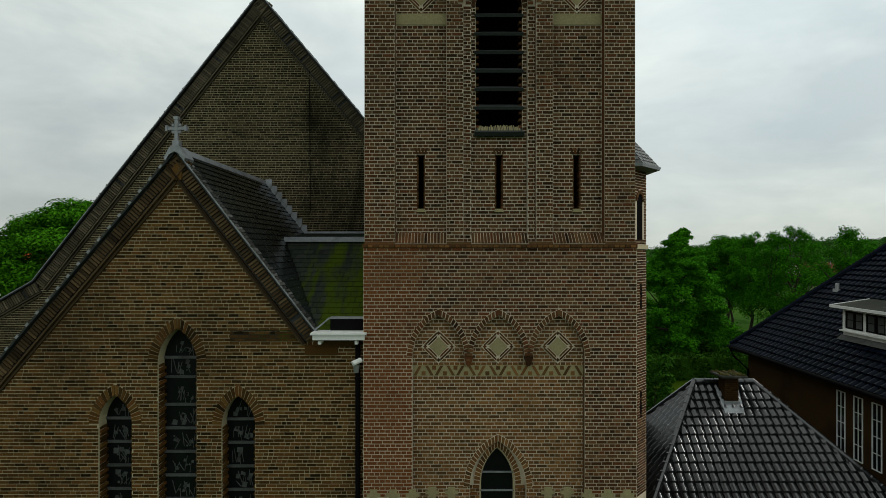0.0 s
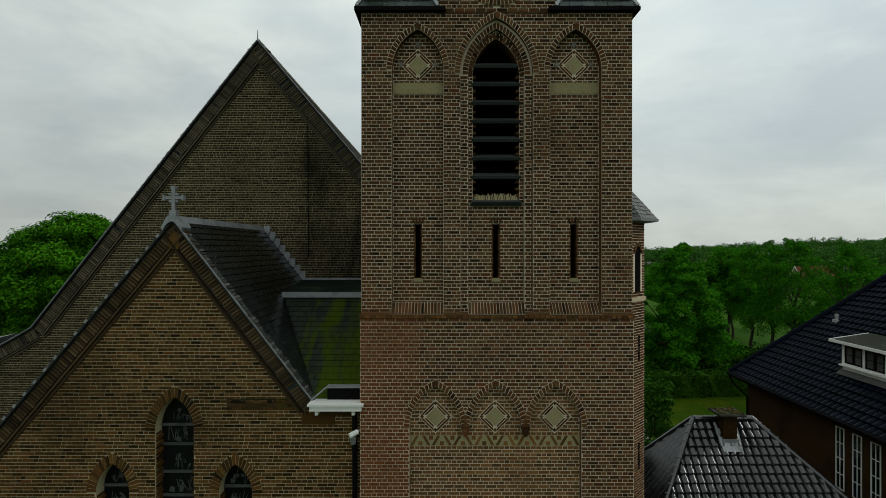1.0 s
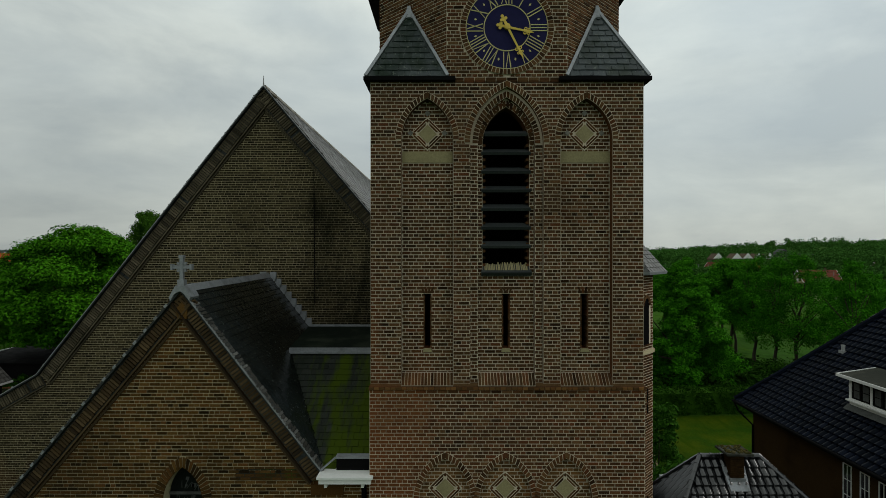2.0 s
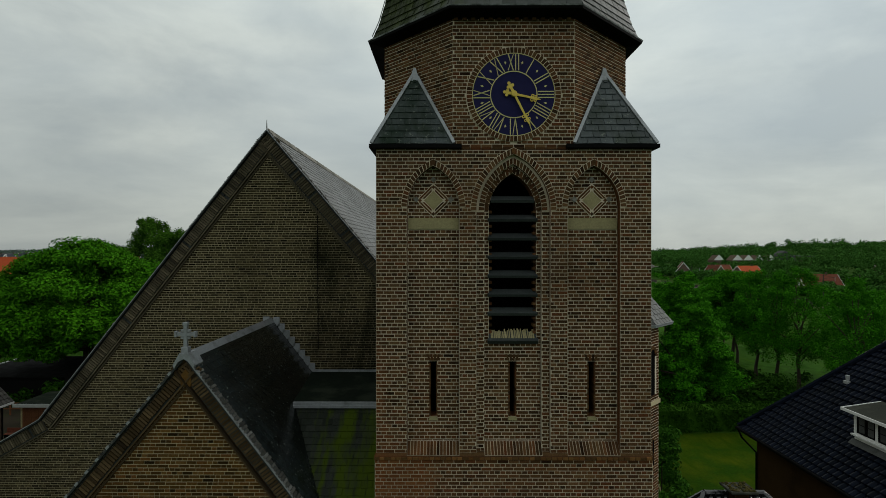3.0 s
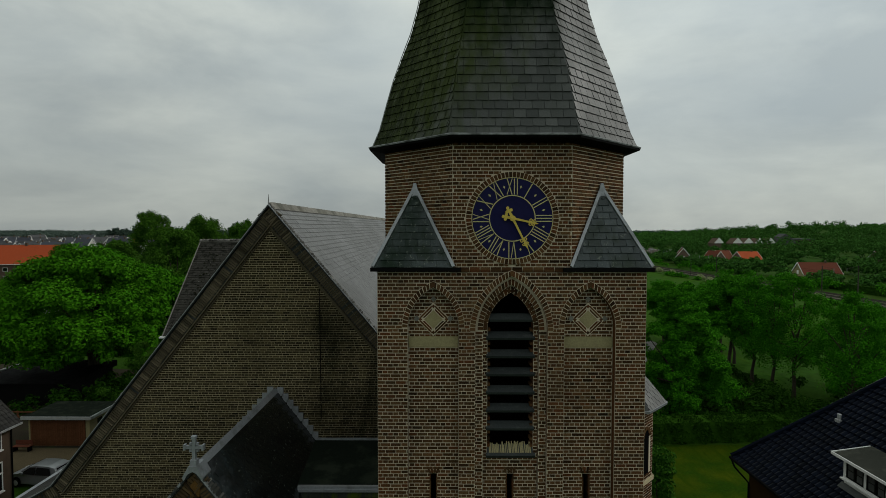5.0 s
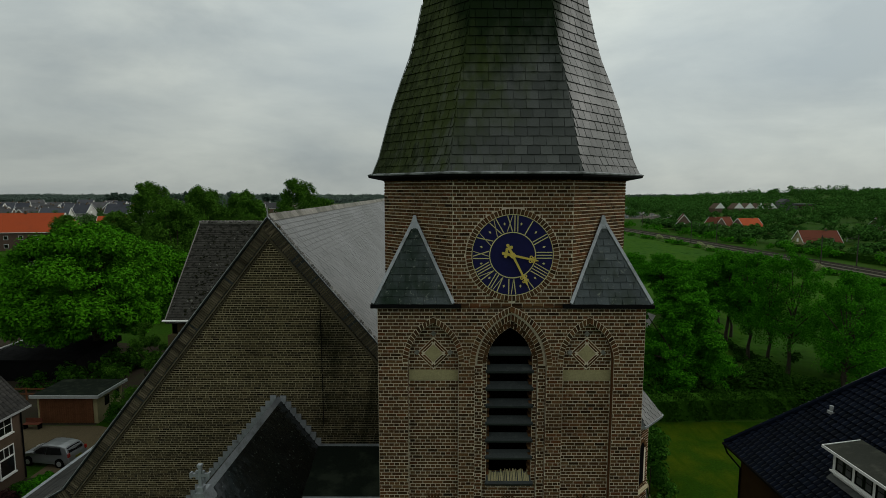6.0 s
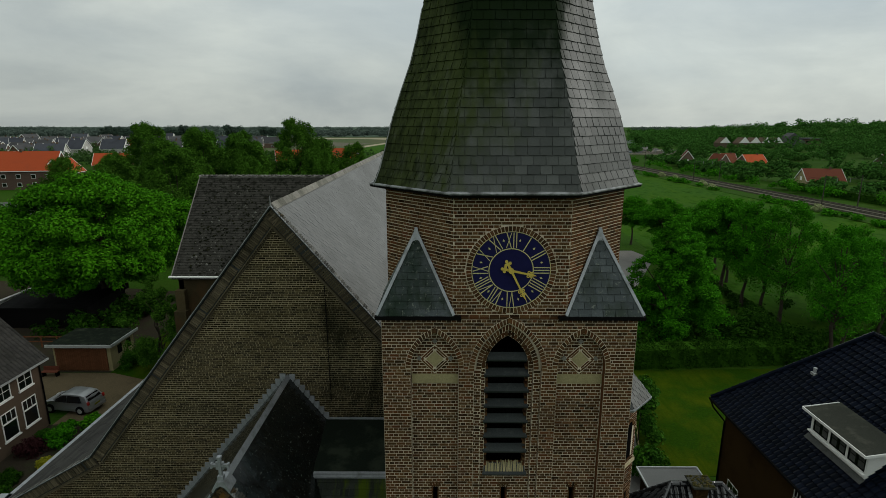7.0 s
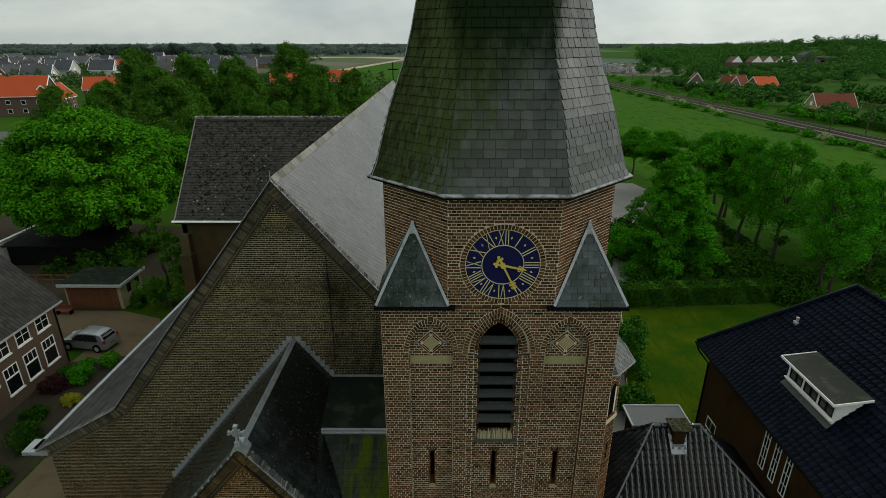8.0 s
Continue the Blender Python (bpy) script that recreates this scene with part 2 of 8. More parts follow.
# ---------------------------------------------------------------- materials
def surface(name, stops, rough=0.85, grain=45.0, grain_amt=0.3, stain=0.5, stain_amt=0.35, stain_col=None, bump=0.35, depth=0.004,
            metal=0.0, spec=0.02, stretch=(1, 1, 1), cover=(0.5, 0.68), rough_var=0.1, extra=()):
    """A weathered surface: the colour of each piece from stops, fine grain, large stains of a colour, fine relief."""
    mt = bpy.data.materials.new(name)
    mt.use_nodes = True
    nt = mt.node_tree
    N, L = nt.nodes, nt.links
    bs = N["Principled BSDF"]
    geo = N.new("ShaderNodeNewGeometry")
    info = N.new("ShaderNodeObjectInfo")
    add = N.new("ShaderNodeMath")
    add.operation = "ADD"
    L.new(geo.outputs["Random Per Island"], add.inputs[0])
    L.new(info.outputs["Random"], add.inputs[1])
    fr = N.new("ShaderNodeMath")
    fr.operation = "FRACT"
    L.new(add.outputs[0], fr.inputs[0])
    ramp = N.new("ShaderNodeValToRGB")
    cr = ramp.color_ramp
    while len(cr.elements) < len(stops):
        cr.elements.new(0.5)
    for i, (e, c) in enumerate(zip(cr.elements, stops)):
        e.position, e.color = i / max(1, len(stops) - 1), (*c, 1)
    if len(stops) == 1:
        cr.elements[1].color = (*stops[0], 1)
    L.new(fr.outputs[0], ramp.inputs[0])
    mp = N.new("ShaderNodeMapping")
    mp.inputs[3].default_value = stretch
    L.new(geo.outputs["Position"], mp.inputs[0])
    n1 = N.new("ShaderNodeTexNoise")
    n1.inputs["Scale"].default_value, n1.inputs["Detail"].default_value, n1.inputs["Roughness"].default_value = grain, 4.0, 0.65
    L.new(geo.outputs["Position"], n1.inputs["Vector"])
    n2 = N.new("ShaderNodeTexNoise")
    n2.inputs["Scale"].default_value, n2.inputs["Detail"].default_value, n2.inputs["Roughness"].default_value = stain, 6.0, 0.6
    L.new(mp.outputs[0], n2.inputs["Vector"])
    gr = N.new("ShaderNodeMapRange")
    gr.inputs[1].default_value, gr.inputs[2].default_value = 0.25, 0.75
    gr.inputs[3].default_value, gr.inputs[4].default_value = 1 - grain_amt, 1 + grain_amt
    L.new(n1.outputs[0], gr.inputs[0])
    mul = N.new("ShaderNodeVectorMath")
    mul.operation = "SCALE"
    L.new(ramp.outputs[0], mul.inputs[0])
    L.new(gr.outputs[0], mul.inputs[3])
    st = N.new("ShaderNodeMapRange")
    st.inputs[1].default_value, st.inputs[2].default_value = cover
    st.inputs[3].default_value, st.inputs[4].default_value = 0, stain_amt
    L.new(n2.outputs[0], st.inputs[0])
    mx = N.new("ShaderNodeMixRGB")
    mean = [sum(c[i] for c in stops) / len(stops) for i in range(3)]
    mx.inputs[2].default_value = (*(stain_col or [v * 0.45 for v in mean]), 1)
    L.new(st.outputs[0], mx.inputs[0])
    L.new(mul.outputs[0], mx.inputs[1])
    last, gloss = mx.outputs[0], None
    for x_scale, x_amt, x_col, x_cover, x_stretch, (lx, ly, lz, l0) in extra:
        # a growth, wash, or painted sheen or shade with its own shape, thicker towards one side of the thing
        xm = N.new("ShaderNodeMapping")
        xm.inputs[3].default_value = x_stretch
        L.new(geo.outputs["Position"], xm.inputs[0])
        xn = N.new("ShaderNodeTexNoise")
        xn.inputs["Scale"].default_value, xn.inputs["Detail"].default_value, xn.inputs["Roughness"].default_value = x_scale, 7.0, 0.65
        L.new(xm.outputs[0], xn.inputs["Vector"])
        dt = N.new("ShaderNodeVectorMath")
        dt.operation = "DOT_PRODUCT"
        dt.inputs[1].default_value = (lx, ly, lz)
        L.new(geo.outputs["Position"], dt.inputs[0])
        ad = N.new("ShaderNodeMath")
        ad.operation = "ADD"
        L.new(dt.outputs["Value"], ad.inputs[0])
        L.new(xn.outputs[0], ad.inputs[1])
        xr = N.new("ShaderNodeMapRange")
        xr.inputs[1].default_value, xr.inputs[2].default_value = x_cover[0] - l0, x_cover[1] - l0
        xr.inputs[3].default_value, xr.inputs[4].default_value = 0, x_amt
        L.new(ad.outputs[0], xr.inputs[0])
        xx = N.new("ShaderNodeMixRGB")
        xx.inputs[2].default_value = (*x_col, 1)
        L.new(xr.outputs[0], xx.inputs[0])
        L.new(last, xx.inputs[1])
        last = xx.outputs[0]
        dull = N.new("ShaderNodeMath")          # each such layer takes the gloss away
        dull.operation = "SUBTRACT"
        dull.inputs[0].default_value = 1.0
        L.new(xr.outputs[0], dull.inputs[1])
        if gloss is None:
            gloss = dull.outputs[0]
        else:
            dm = N.new("ShaderNodeMath")
            dm.operation = "MULTIPLY"
            L.new(gloss, dm.inputs[0])
            L.new(dull.outputs[0], dm.inputs[1])
            gloss = dm.outputs[0]
    L.new(last, bs.inputs["Base Color"])
    rv = N.new("ShaderNodeMapRange")
    rv.inputs[1].default_value, rv.inputs[2].default_value = 0.3, 0.7
    rv.inputs[3].default_value, rv.inputs[4].default_value = max(0.02, rough - rough_var), min(1.0, rough + rough_var)
    L.new(n2.outputs[0], rv.inputs[0])
    L.new(rv.outputs[0], bs.inputs["Roughness"])
    bs.inputs["Metallic"].default_value = metal
    bs.inputs["Specular IOR Level"].default_value = spec
    if gloss is not None:
        gm = N.new("ShaderNodeMath")
        gm.operation = "MULTIPLY"
        gm.inputs[1].default_value = spec
        L.new(gloss, gm.inputs[0])
        L.new(gm.outputs[0], bs.inputs["Specular IOR Level"])
    if bump:
        bp = N.new("ShaderNodeBump")
        bp.inputs["Strength"].default_value, bp.inputs["Distance"].default_value = bump, depth
        L.new(n1.outputs[0], bp.inputs["Height"])
        L.new(bp.outputs[0], bs.inputs["Normal"])
    return mt


def leafy(name, stops, rough=0.6, through=0.25, patchy=0.6):
    """Leaves: each of its own green, thin enough to let some light through."""
    # Clump-sized dark patches: varied leaf tone, with crown shade painted in.
    mt = surface(name, stops, rough, 3.0, 0.25, patchy, 0.45, None, 0.0, spec=0.012)
    nt = mt.node_tree
    bs = nt.nodes["Principled BSDF"]
    tr = nt.nodes.new("ShaderNodeBsdfTranslucent")
    ms = nt.nodes.new("ShaderNodeMixShader")
    ms.inputs[0].default_value = through
    nt.links.new(bs.inputs["Base Color"].links[0].from_socket, tr.inputs[0])
    nt.links.new(bs.outputs[0], ms.inputs[1])
    nt.links.new(tr.outputs[0], ms.inputs[2])
    nt.links.new(ms.outputs[0], nt.nodes["Material Output"].inputs[0])
    return mt


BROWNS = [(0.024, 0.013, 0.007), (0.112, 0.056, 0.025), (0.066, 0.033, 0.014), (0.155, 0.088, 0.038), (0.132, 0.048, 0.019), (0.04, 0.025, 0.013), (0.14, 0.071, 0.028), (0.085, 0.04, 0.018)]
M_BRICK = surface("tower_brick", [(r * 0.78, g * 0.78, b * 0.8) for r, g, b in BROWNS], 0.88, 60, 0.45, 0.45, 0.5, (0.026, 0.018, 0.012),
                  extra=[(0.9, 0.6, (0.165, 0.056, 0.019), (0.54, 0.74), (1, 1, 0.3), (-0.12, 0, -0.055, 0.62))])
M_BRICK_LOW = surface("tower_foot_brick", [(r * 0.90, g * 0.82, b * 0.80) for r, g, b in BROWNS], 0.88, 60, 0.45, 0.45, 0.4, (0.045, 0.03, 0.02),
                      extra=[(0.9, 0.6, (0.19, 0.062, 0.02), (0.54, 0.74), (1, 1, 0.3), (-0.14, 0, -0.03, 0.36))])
M_RED = surface("red_brick", [(0.18, 0.079, 0.026), (0.118, 0.053, 0.018), (0.21, 0.104, 0.036), (0.066, 0.036, 0.015), (0.155, 0.08, 0.027)], 0.88, 60, 0.4, 0.6, 0.4, (0.055, 0.033, 0.016))
M_OCHRE = surface("ochre_brick", [(0.104, 0.052, 0.014), (0.036, 0.020, 0.007), (0.138, 0.073, 0.021), (0.016, 0.010, 0.004), (0.082, 0.041, 0.012), (0.122, 0.054, 0.016), (0.054, 0.029, 0.009)],
                  0.88, 60, 0.45, 0.5, 0.5, (0.02, 0.014, 0.007))
# The last layer darkens towards the tower: algae plus painted tower shade.
M_NAVE = surface("nave_brick", [(0.058, 0.046, 0.022), (0.029, 0.024, 0.012), (0.087, 0.069, 0.034), (0.013, 0.011, 0.007), (0.049, 0.038, 0.019), (0.021, 0.018, 0.010)],
                 0.9, 60, 0.45, 0.4, 0.5, (0.014, 0.013, 0.008), extra=[(0.7, 0.6, (0.07, 0.036, 0.016), (0.52, 0.70), (1, 1, 0.5), (0, 0, -0.06, 0.50)),
                                                                        (0.8, 0.8, (0.008, 0.009, 0.005), (0.50, 0.66), (1, 1, 0.45), (0.05, 0, 0, 0.27))])
M_RAKE = surface("rake_brick", [(0.1105, 0.0936, 0.0598), (0.0715, 0.0598, 0.0390), (0.1560, 0.1300, 0.0858), (0.0416, 0.0351, 0.0234)], 0.9, 60, 0.4, 0.8, 0.5, (0.026, 0.024, 0.015))
M_RAKE_BROWN = surface("brown_rake_brick", [(0.085, 0.056, 0.027), (0.05, 0.033, 0.017), (0.12, 0.082, 0.042), (0.026, 0.018, 0.011)], 0.9, 60, 0.4, 0.8, 0.5, (0.022, 0.017, 0.010))
M_MORTAR = surface("mortar", [(0.53, 0.455, 0.345)], 0.95, 80, 0.2, 0.7, 0.55, (0.18, 0.143, 0.096))
M_MORTAR_DARK = surface("weathered_mortar", [(0.42, 0.36, 0.23)], 0.95, 80, 0.2, 0.5, 0.55, (0.13, 0.108, 0.066))
# The mortar darkens the same way, algae and shade painted together.
M_MORTAR_NAVE = surface("algae_and_shade_mortar", [(0.42, 0.36, 0.23)], 0.95, 80, 0.2, 0.5, 0.55, (0.13, 0.108, 0.066),
                        extra=[(0.8, 0.85, (0.030, 0.030, 0.017), (0.50, 0.70), (1, 1, 0.45), (0.05, 0, 0, 0.27))])
M_STONE = surface("pale_stone", [(0.30, 0.26, 0.14), (0.26, 0.225, 0.12)], 0.85, 30, 0.2, 1.5, 0.45, (0.16, 0.135, 0.07))
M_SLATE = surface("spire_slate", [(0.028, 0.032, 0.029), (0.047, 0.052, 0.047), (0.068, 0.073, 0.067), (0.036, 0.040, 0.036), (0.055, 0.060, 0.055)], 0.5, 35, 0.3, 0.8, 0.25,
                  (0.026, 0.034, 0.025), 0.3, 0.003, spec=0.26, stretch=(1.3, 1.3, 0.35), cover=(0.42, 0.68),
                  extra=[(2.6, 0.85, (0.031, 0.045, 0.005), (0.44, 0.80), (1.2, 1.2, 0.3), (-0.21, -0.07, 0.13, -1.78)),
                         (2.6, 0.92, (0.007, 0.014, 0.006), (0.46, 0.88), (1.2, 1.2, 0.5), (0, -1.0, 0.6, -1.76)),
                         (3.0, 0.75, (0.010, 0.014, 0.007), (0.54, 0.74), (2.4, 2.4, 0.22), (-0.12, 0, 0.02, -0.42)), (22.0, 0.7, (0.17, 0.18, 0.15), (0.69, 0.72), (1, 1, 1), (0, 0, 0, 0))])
# Second layer: sheen painted paler towards the chapel's front; third: lichen and glint specks.
M_SLATE_DARK = surface("wet_slate_painted_sheen", [(0.005, 0.006, 0.006), (0.009, 0.011, 0.010), (0.003, 0.004, 0.004), (0.014, 0.017, 0.016)], 0.2, 35, 0.3, 0.9, 0.6, (0.002, 0.003, 0.002), 0.12, 0.003, spec=0.62, rough_var=0.06,
                       extra=[(0.9, 0.45, (0.006, 0.012, 0.008), (0.45, 0.68), (1, 1, 0.5), (0, 0, 0, 0)), (2.2, 0.75, (0.026, 0.035, 0.037), (0.46, 0.80), (1.4, 1.4, 0.5), (0, -0.16, 0.0, 2.06)), (13.0, 0.85, (0.15, 0.16, 0.135), (0.63, 0.665), (1, 1, 1), (0, 0, 0, 0))])
M_SPUR = surface("blue_grey_slate", [(0.030, 0.040, 0.041), (0.046, 0.058, 0.060), (0.020, 0.028, 0.028), (0.058, 0.072, 0.074)], 0.36, 35, 0.35, 2.2, 0.85, (0.008, 0.018, 0.007), 0.25, 0.003, spec=0.25, stretch=(1.6, 1.6, 0.45), cover=(0.46, 0.64),
                 extra=[(1.6, 0.8, (0.009, 0.019, 0.010), (0.48, 0.74), (1, 1, 0.4), (-0.11, 0, 0, 0.02)), (14.0, 0.75, (0.15, 0.165, 0.14), (0.60, 0.64), (1, 1, 0.6), (0, 0, 0, 0))])
M_SLATE_NAVE = surface("grey_nave_slate", [(0.093, 0.092, 0.088), (0.106, 0.105, 0.10), (0.084, 0.083, 0.08), (0.114, 0.112, 0.107)], 0.5, 25, 0.2, 0.3, 0.35, (0.06, 0.06, 0.056), 0.2, 0.003, spec=0.45)
M_MOSS = surface("mossy_slate", [(0.022, 0.026, 0.022), (0.034, 0.038, 0.032), (0.015, 0.018, 0.015)], 0.75, 30, 0.35, 1.1, 0.5, (0.012, 0.016, 0.007), 0.4, 0.006, stretch=(2.2, 1, 0.3),
                 extra=[(1.3, 0.92, (0.046, 0.070, 0.005), (0.44, 0.58), (2.4, 0.5, 0.12), (0.10, 0, 0, 0.28))])
M_LEAD = surface("lead", [(0.27, 0.285, 0.30)], 0.5, 20, 0.2, 3.0, 0.6, (0.12, 0.125, 0.12), 0.2, 0.003, metal=0.3, spec=0.5)
M_ROOFLEAD = surface("stained_lead", [(0.22, 0.23, 0.235)], 0.55, 20, 0.3, 3.5, 0.85, (0.035, 0.038, 0.034), 0.3, 0.003, spec=0.3, cover=(0.44, 0.60))
M_CRUST = surface("lichened_ridge", [(0.17, 0.165, 0.145), (0.23, 0.22, 0.195), (0.12, 0.118, 0.10)], 0.85, 12, 0.35, 3.0, 0.5, (0.07, 0.07, 0.055), 0.4, 0.006)
M_CREST = surface("lichened_crest", [(0.06, 0.058, 0.05), (0.13, 0.127, 0.115), (0.034, 0.033, 0.029), (0.20, 0.195, 0.18), (0.05, 0.048, 0.04)], 0.85, 14, 0.35, 3.0, 0.5, (0.04, 0.04, 0.03), 0.4, 0.006)
M_TUFT = surface("moss_tufts", [(0.010, 0.011, 0.006), (0.018, 0.019, 0.010), (0.008, 0.009, 0.006), (0.014, 0.015, 0.009), (0.16, 0.16, 0.14)], 0.95, 40, 0.4, 2.0, 0.3, (0.008, 0.009, 0.005), 0.4, 0.01)
M_TUFT_BROWN = surface("brown_moss", [(0.045, 0.040, 0.012), (0.075, 0.062, 0.020), (0.030, 0.032, 0.010), (0.10, 0.085, 0.045)], 0.95, 40, 0.4, 2.0, 0.3, (0.02, 0.02, 0.008), 0.4, 0.01)
M_DORMER = surface("worn_roof_felt", [(0.036, 0.038, 0.031)], 0.85, 30, 0.35, 1.4, 0.7, (0.075, 0.075, 0.06), 0.3, 0.004, cover=(0.52, 0.66))
M_ZINC = surface("zinc", [(0.42, 0.43, 0.43)], 0.5, 20, 0.15, 2.0, 0.4, (0.25, 0.26, 0.25), 0.15, 0.002, metal=0.4, spec=0.5)
M_FELT = surface("roofing_felt", [(0.009, 0.013, 0.009)], 0.85, 25, 0.35, 1.6, 0.7, (0.030, 0.037, 0.025), 0.3, 0.003, spec=0.04, cover=(0.48, 0.64))
M_LOUVRE = surface("weathered_louvre", [(0.06, 0.064, 0.06), (0.085, 0.088, 0.083)], 0.7, 30, 0.3, 2.5, 0.5, (0.03, 0.03, 0.027), 0.3, 0.003)
M_BOARD = surface("tarred_board", [(0.022, 0.026, 0.026), (0.036, 0.042, 0.041)], 0.6, 30, 0.3, 5.0, 0.5, (0.075, 0.08, 0.075), 0.3, 0.003, spec=0.15, stretch=(1, 1, 2.5), cover=(0.56, 0.70))
# Near-black for unlit insides: their shade given as a colour.
M_DARK = surface("interior_shade_black", [(0.003, 0.003, 0.003)], 0.95, 10, 0.1, 1, 0.1)
M_EAVE = surface("dark_painted_board", [(0.004, 0.004, 0.004)], 0.7, 30, 0.2, 1.5, 0.3, None, 0.1, 0.002, spec=0.05)
M_WHITE = surface("white_paint", [(0.72, 0.72, 0.69)], 0.45, 25, 0.06, 2.0, 0.3, (0.5, 0.49, 0.45), 0.1, 0.001)
M_BLUE = surface("blue_enamel", [(0.006, 0.006, 0.05)], 0.6, 15, 0.15, 1.5, 0.2, None, 0.05, 0.001, spec=0.15)
M_GOLD = surface("gilding", [(0.62, 0.47, 0.10)], 0.5, 25, 0.15, 3.0, 0.3, (0.38, 0.29, 0.07), 0.1, 0.001, metal=0.3)
M_PALEGOLD = surface("faded_gilding", [(0.50, 0.45, 0.22)], 0.55, 25, 0.15, 3.0, 0.3, (0.34, 0.31, 0.16), 0.1, 0.001, metal=0.1)
M_TILE = surface("black_glazed_tile", [(0.009, 0.0095, 0.011), (0.014, 0.0145, 0.016), (0.006, 0.0065, 0.008), (0.011, 0.0115, 0.013)], 0.2, 30, 0.25, 0.8, 0.35, (0.02, 0.02, 0.018), 0.1, 0.002, spec=0.9)
M_TILE_BLUE = surface("dark_blue_tile", [(0.0025, 0.004, 0.009), (0.004, 0.0065, 0.014), (0.0015, 0.003, 0.006), (0.006, 0.009, 0.018)], 0.2, 30, 0.25, 0.8, 0.35, (0.004, 0.005, 0.007), 0.1, 0.002, spec=0.03)
M_TILE_BROWN = surface("weathered_brown_tile", [(0.0410, 0.0394, 0.0335), (0.0328, 0.0312, 0.0273), (0.0508, 0.0492, 0.0421), (0.0271, 0.0262, 0.0226)], 0.8, 30, 0.25, 0.5, 0.5, (0.036, 0.036, 0.029), 0.3, 0.004,
                       extra=[(3.2, 0.8, (0.011, 0.012, 0.009), (0.56, 0.62), (1, 1, 1), (0, 0, 0.01, -0.12)), (3.8, 0.8, (0.22, 0.21, 0.19), (0.665, 0.70), (1, 1, 1), (0, 0, 0, 0))])
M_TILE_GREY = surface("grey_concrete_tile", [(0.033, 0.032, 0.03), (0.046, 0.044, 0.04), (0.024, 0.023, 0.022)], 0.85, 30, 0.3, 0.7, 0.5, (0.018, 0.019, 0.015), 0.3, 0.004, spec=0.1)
M_TILE_RED = surface("orange_tile", [(0.34, 0.066, 0.024), (0.29, 0.056, 0.022), (0.38, 0.08, 0.03)], 0.75, 12, 0.2, 0.25, 0.3, (0.20, 0.055, 0.03), 0.2, 0.01)
M_TILE_RUST = surface("rust_red_tile", [(0.13, 0.043, 0.026), (0.105, 0.037, 0.025), (0.155, 0.055, 0.032)], 0.8, 12, 0.2, 0.25, 0.4, (0.075, 0.038, 0.028), 0.2, 0.01)
M_TILE_FAR = surface("dark_grey_tile", [(0.06, 0.06, 0.062), (0.085, 0.085, 0.087), (0.048, 0.048, 0.05)], 0.75, 6, 0.2, 0.2, 0.3, None, 0.1, 0.01)
M_TILE_SLATE = surface("blue_grey_tile", [(0.05, 0.054, 0.066), (0.07, 0.074, 0.085), (0.042, 0.046, 0.056)], 0.7, 6, 0.2, 0.2, 0.3, None, 0.1, 0.01)
M_RENDER = surface("pale_render", [(0.42, 0.41, 0.38)], 0.9, 6, 0.1, 0.3, 0.3, (0.28, 0.27, 0.24))
M_SAND = surface("pale_sand", [(0.30, 0.265, 0.19)], 0.95, 1.0, 0.25, 0.05, 0.6, (0.17, 0.17, 0.10), 0.0)
M_STUBBLE = surface("dry_grassland", [(0.062, 0.086, 0.038)], 0.95, 0.5, 0.3, 0.02, 0.7, (0.095, 0.092, 0.055), 0.0, cover=(0.44, 0.6))
M_HOUSE = surface("dark_house_brick", [(0.034, 0.019, 0.007), (0.045, 0.025, 0.009), (0.026, 0.015, 0.007), (0.052, 0.030, 0.011)], 0.9, 40, 0.3, 0.5, 0.6, (0.016, 0.009, 0.005))
M_HOUSE_BROWN = surface("brown_house_brick", [(0.095, 0.068, 0.048), (0.115, 0.084, 0.06), (0.08, 0.058, 0.042)], 0.9, 40, 0.3, 0.7, 0.3)
M_WALL_FAR = surface("far_house_brick", [(0.12, 0.075, 0.055), (0.15, 0.11, 0.085), (0.09, 0.06, 0.048)], 0.9, 4, 0.2, 0.3, 0.2, None, 0.0)
M_PANE = surface("window_glass", [(0.006, 0.007, 0.008)], 0.08, 2, 0.1, 0.5, 0.1, None, 0.0, spec=0.6, rough_var=0.03)
M_LEADED = surface("leaded_glass", [(0.003, 0.004, 0.004), (0.007, 0.009, 0.008), (0.002, 0.003, 0.003), (0.011, 0.012, 0.011)], 0.35, 8, 0.3, 2.0, 0.3, None, 0.2, 0.004, spec=0.08)
M_GRASS = surface("ground_green", [(0.022, 0.06, 0.005)], 0.95, 3.0, 0.4, 0.05, 0.6, (0.036, 0.065, 0.008), 0.4, 0.05, spec=0.02)
M_LAWN = surface("mown_lawn", [(0.015, 0.043, 0.0012)], 0.95, 7.0, 0.4, 0.25, 0.8, (0.052, 0.068, 0.002), 0.6, 0.04, spec=0.02, cover=(0.42, 0.66), extra=[(0.5, 0.5, (0.016, 0.042, 0.002), (0.5, 0.62), (3.0, 0.5, 1), (0, 0, 0, 0))])
M_FIELD = surface("bright_meadow", [(0.024, 0.072, 0.005)], 0.95, 0.9, 0.45, 0.05, 0.8, (0.030, 0.080, 0.004), 0.4, 0.05, spec=0.02, cover=(0.42, 0.58), extra=[(0.45, 0.7, (0.010, 0.042, 0.002), (0.52, 0.64), (1, 0.4, 1), (0, 0, 0, 0)), (0.3, 0.6, (0.045, 0.095, 0.006), (0.55, 0.66), (1.6, 0.3, 1), (0, 0, 0, 0))])
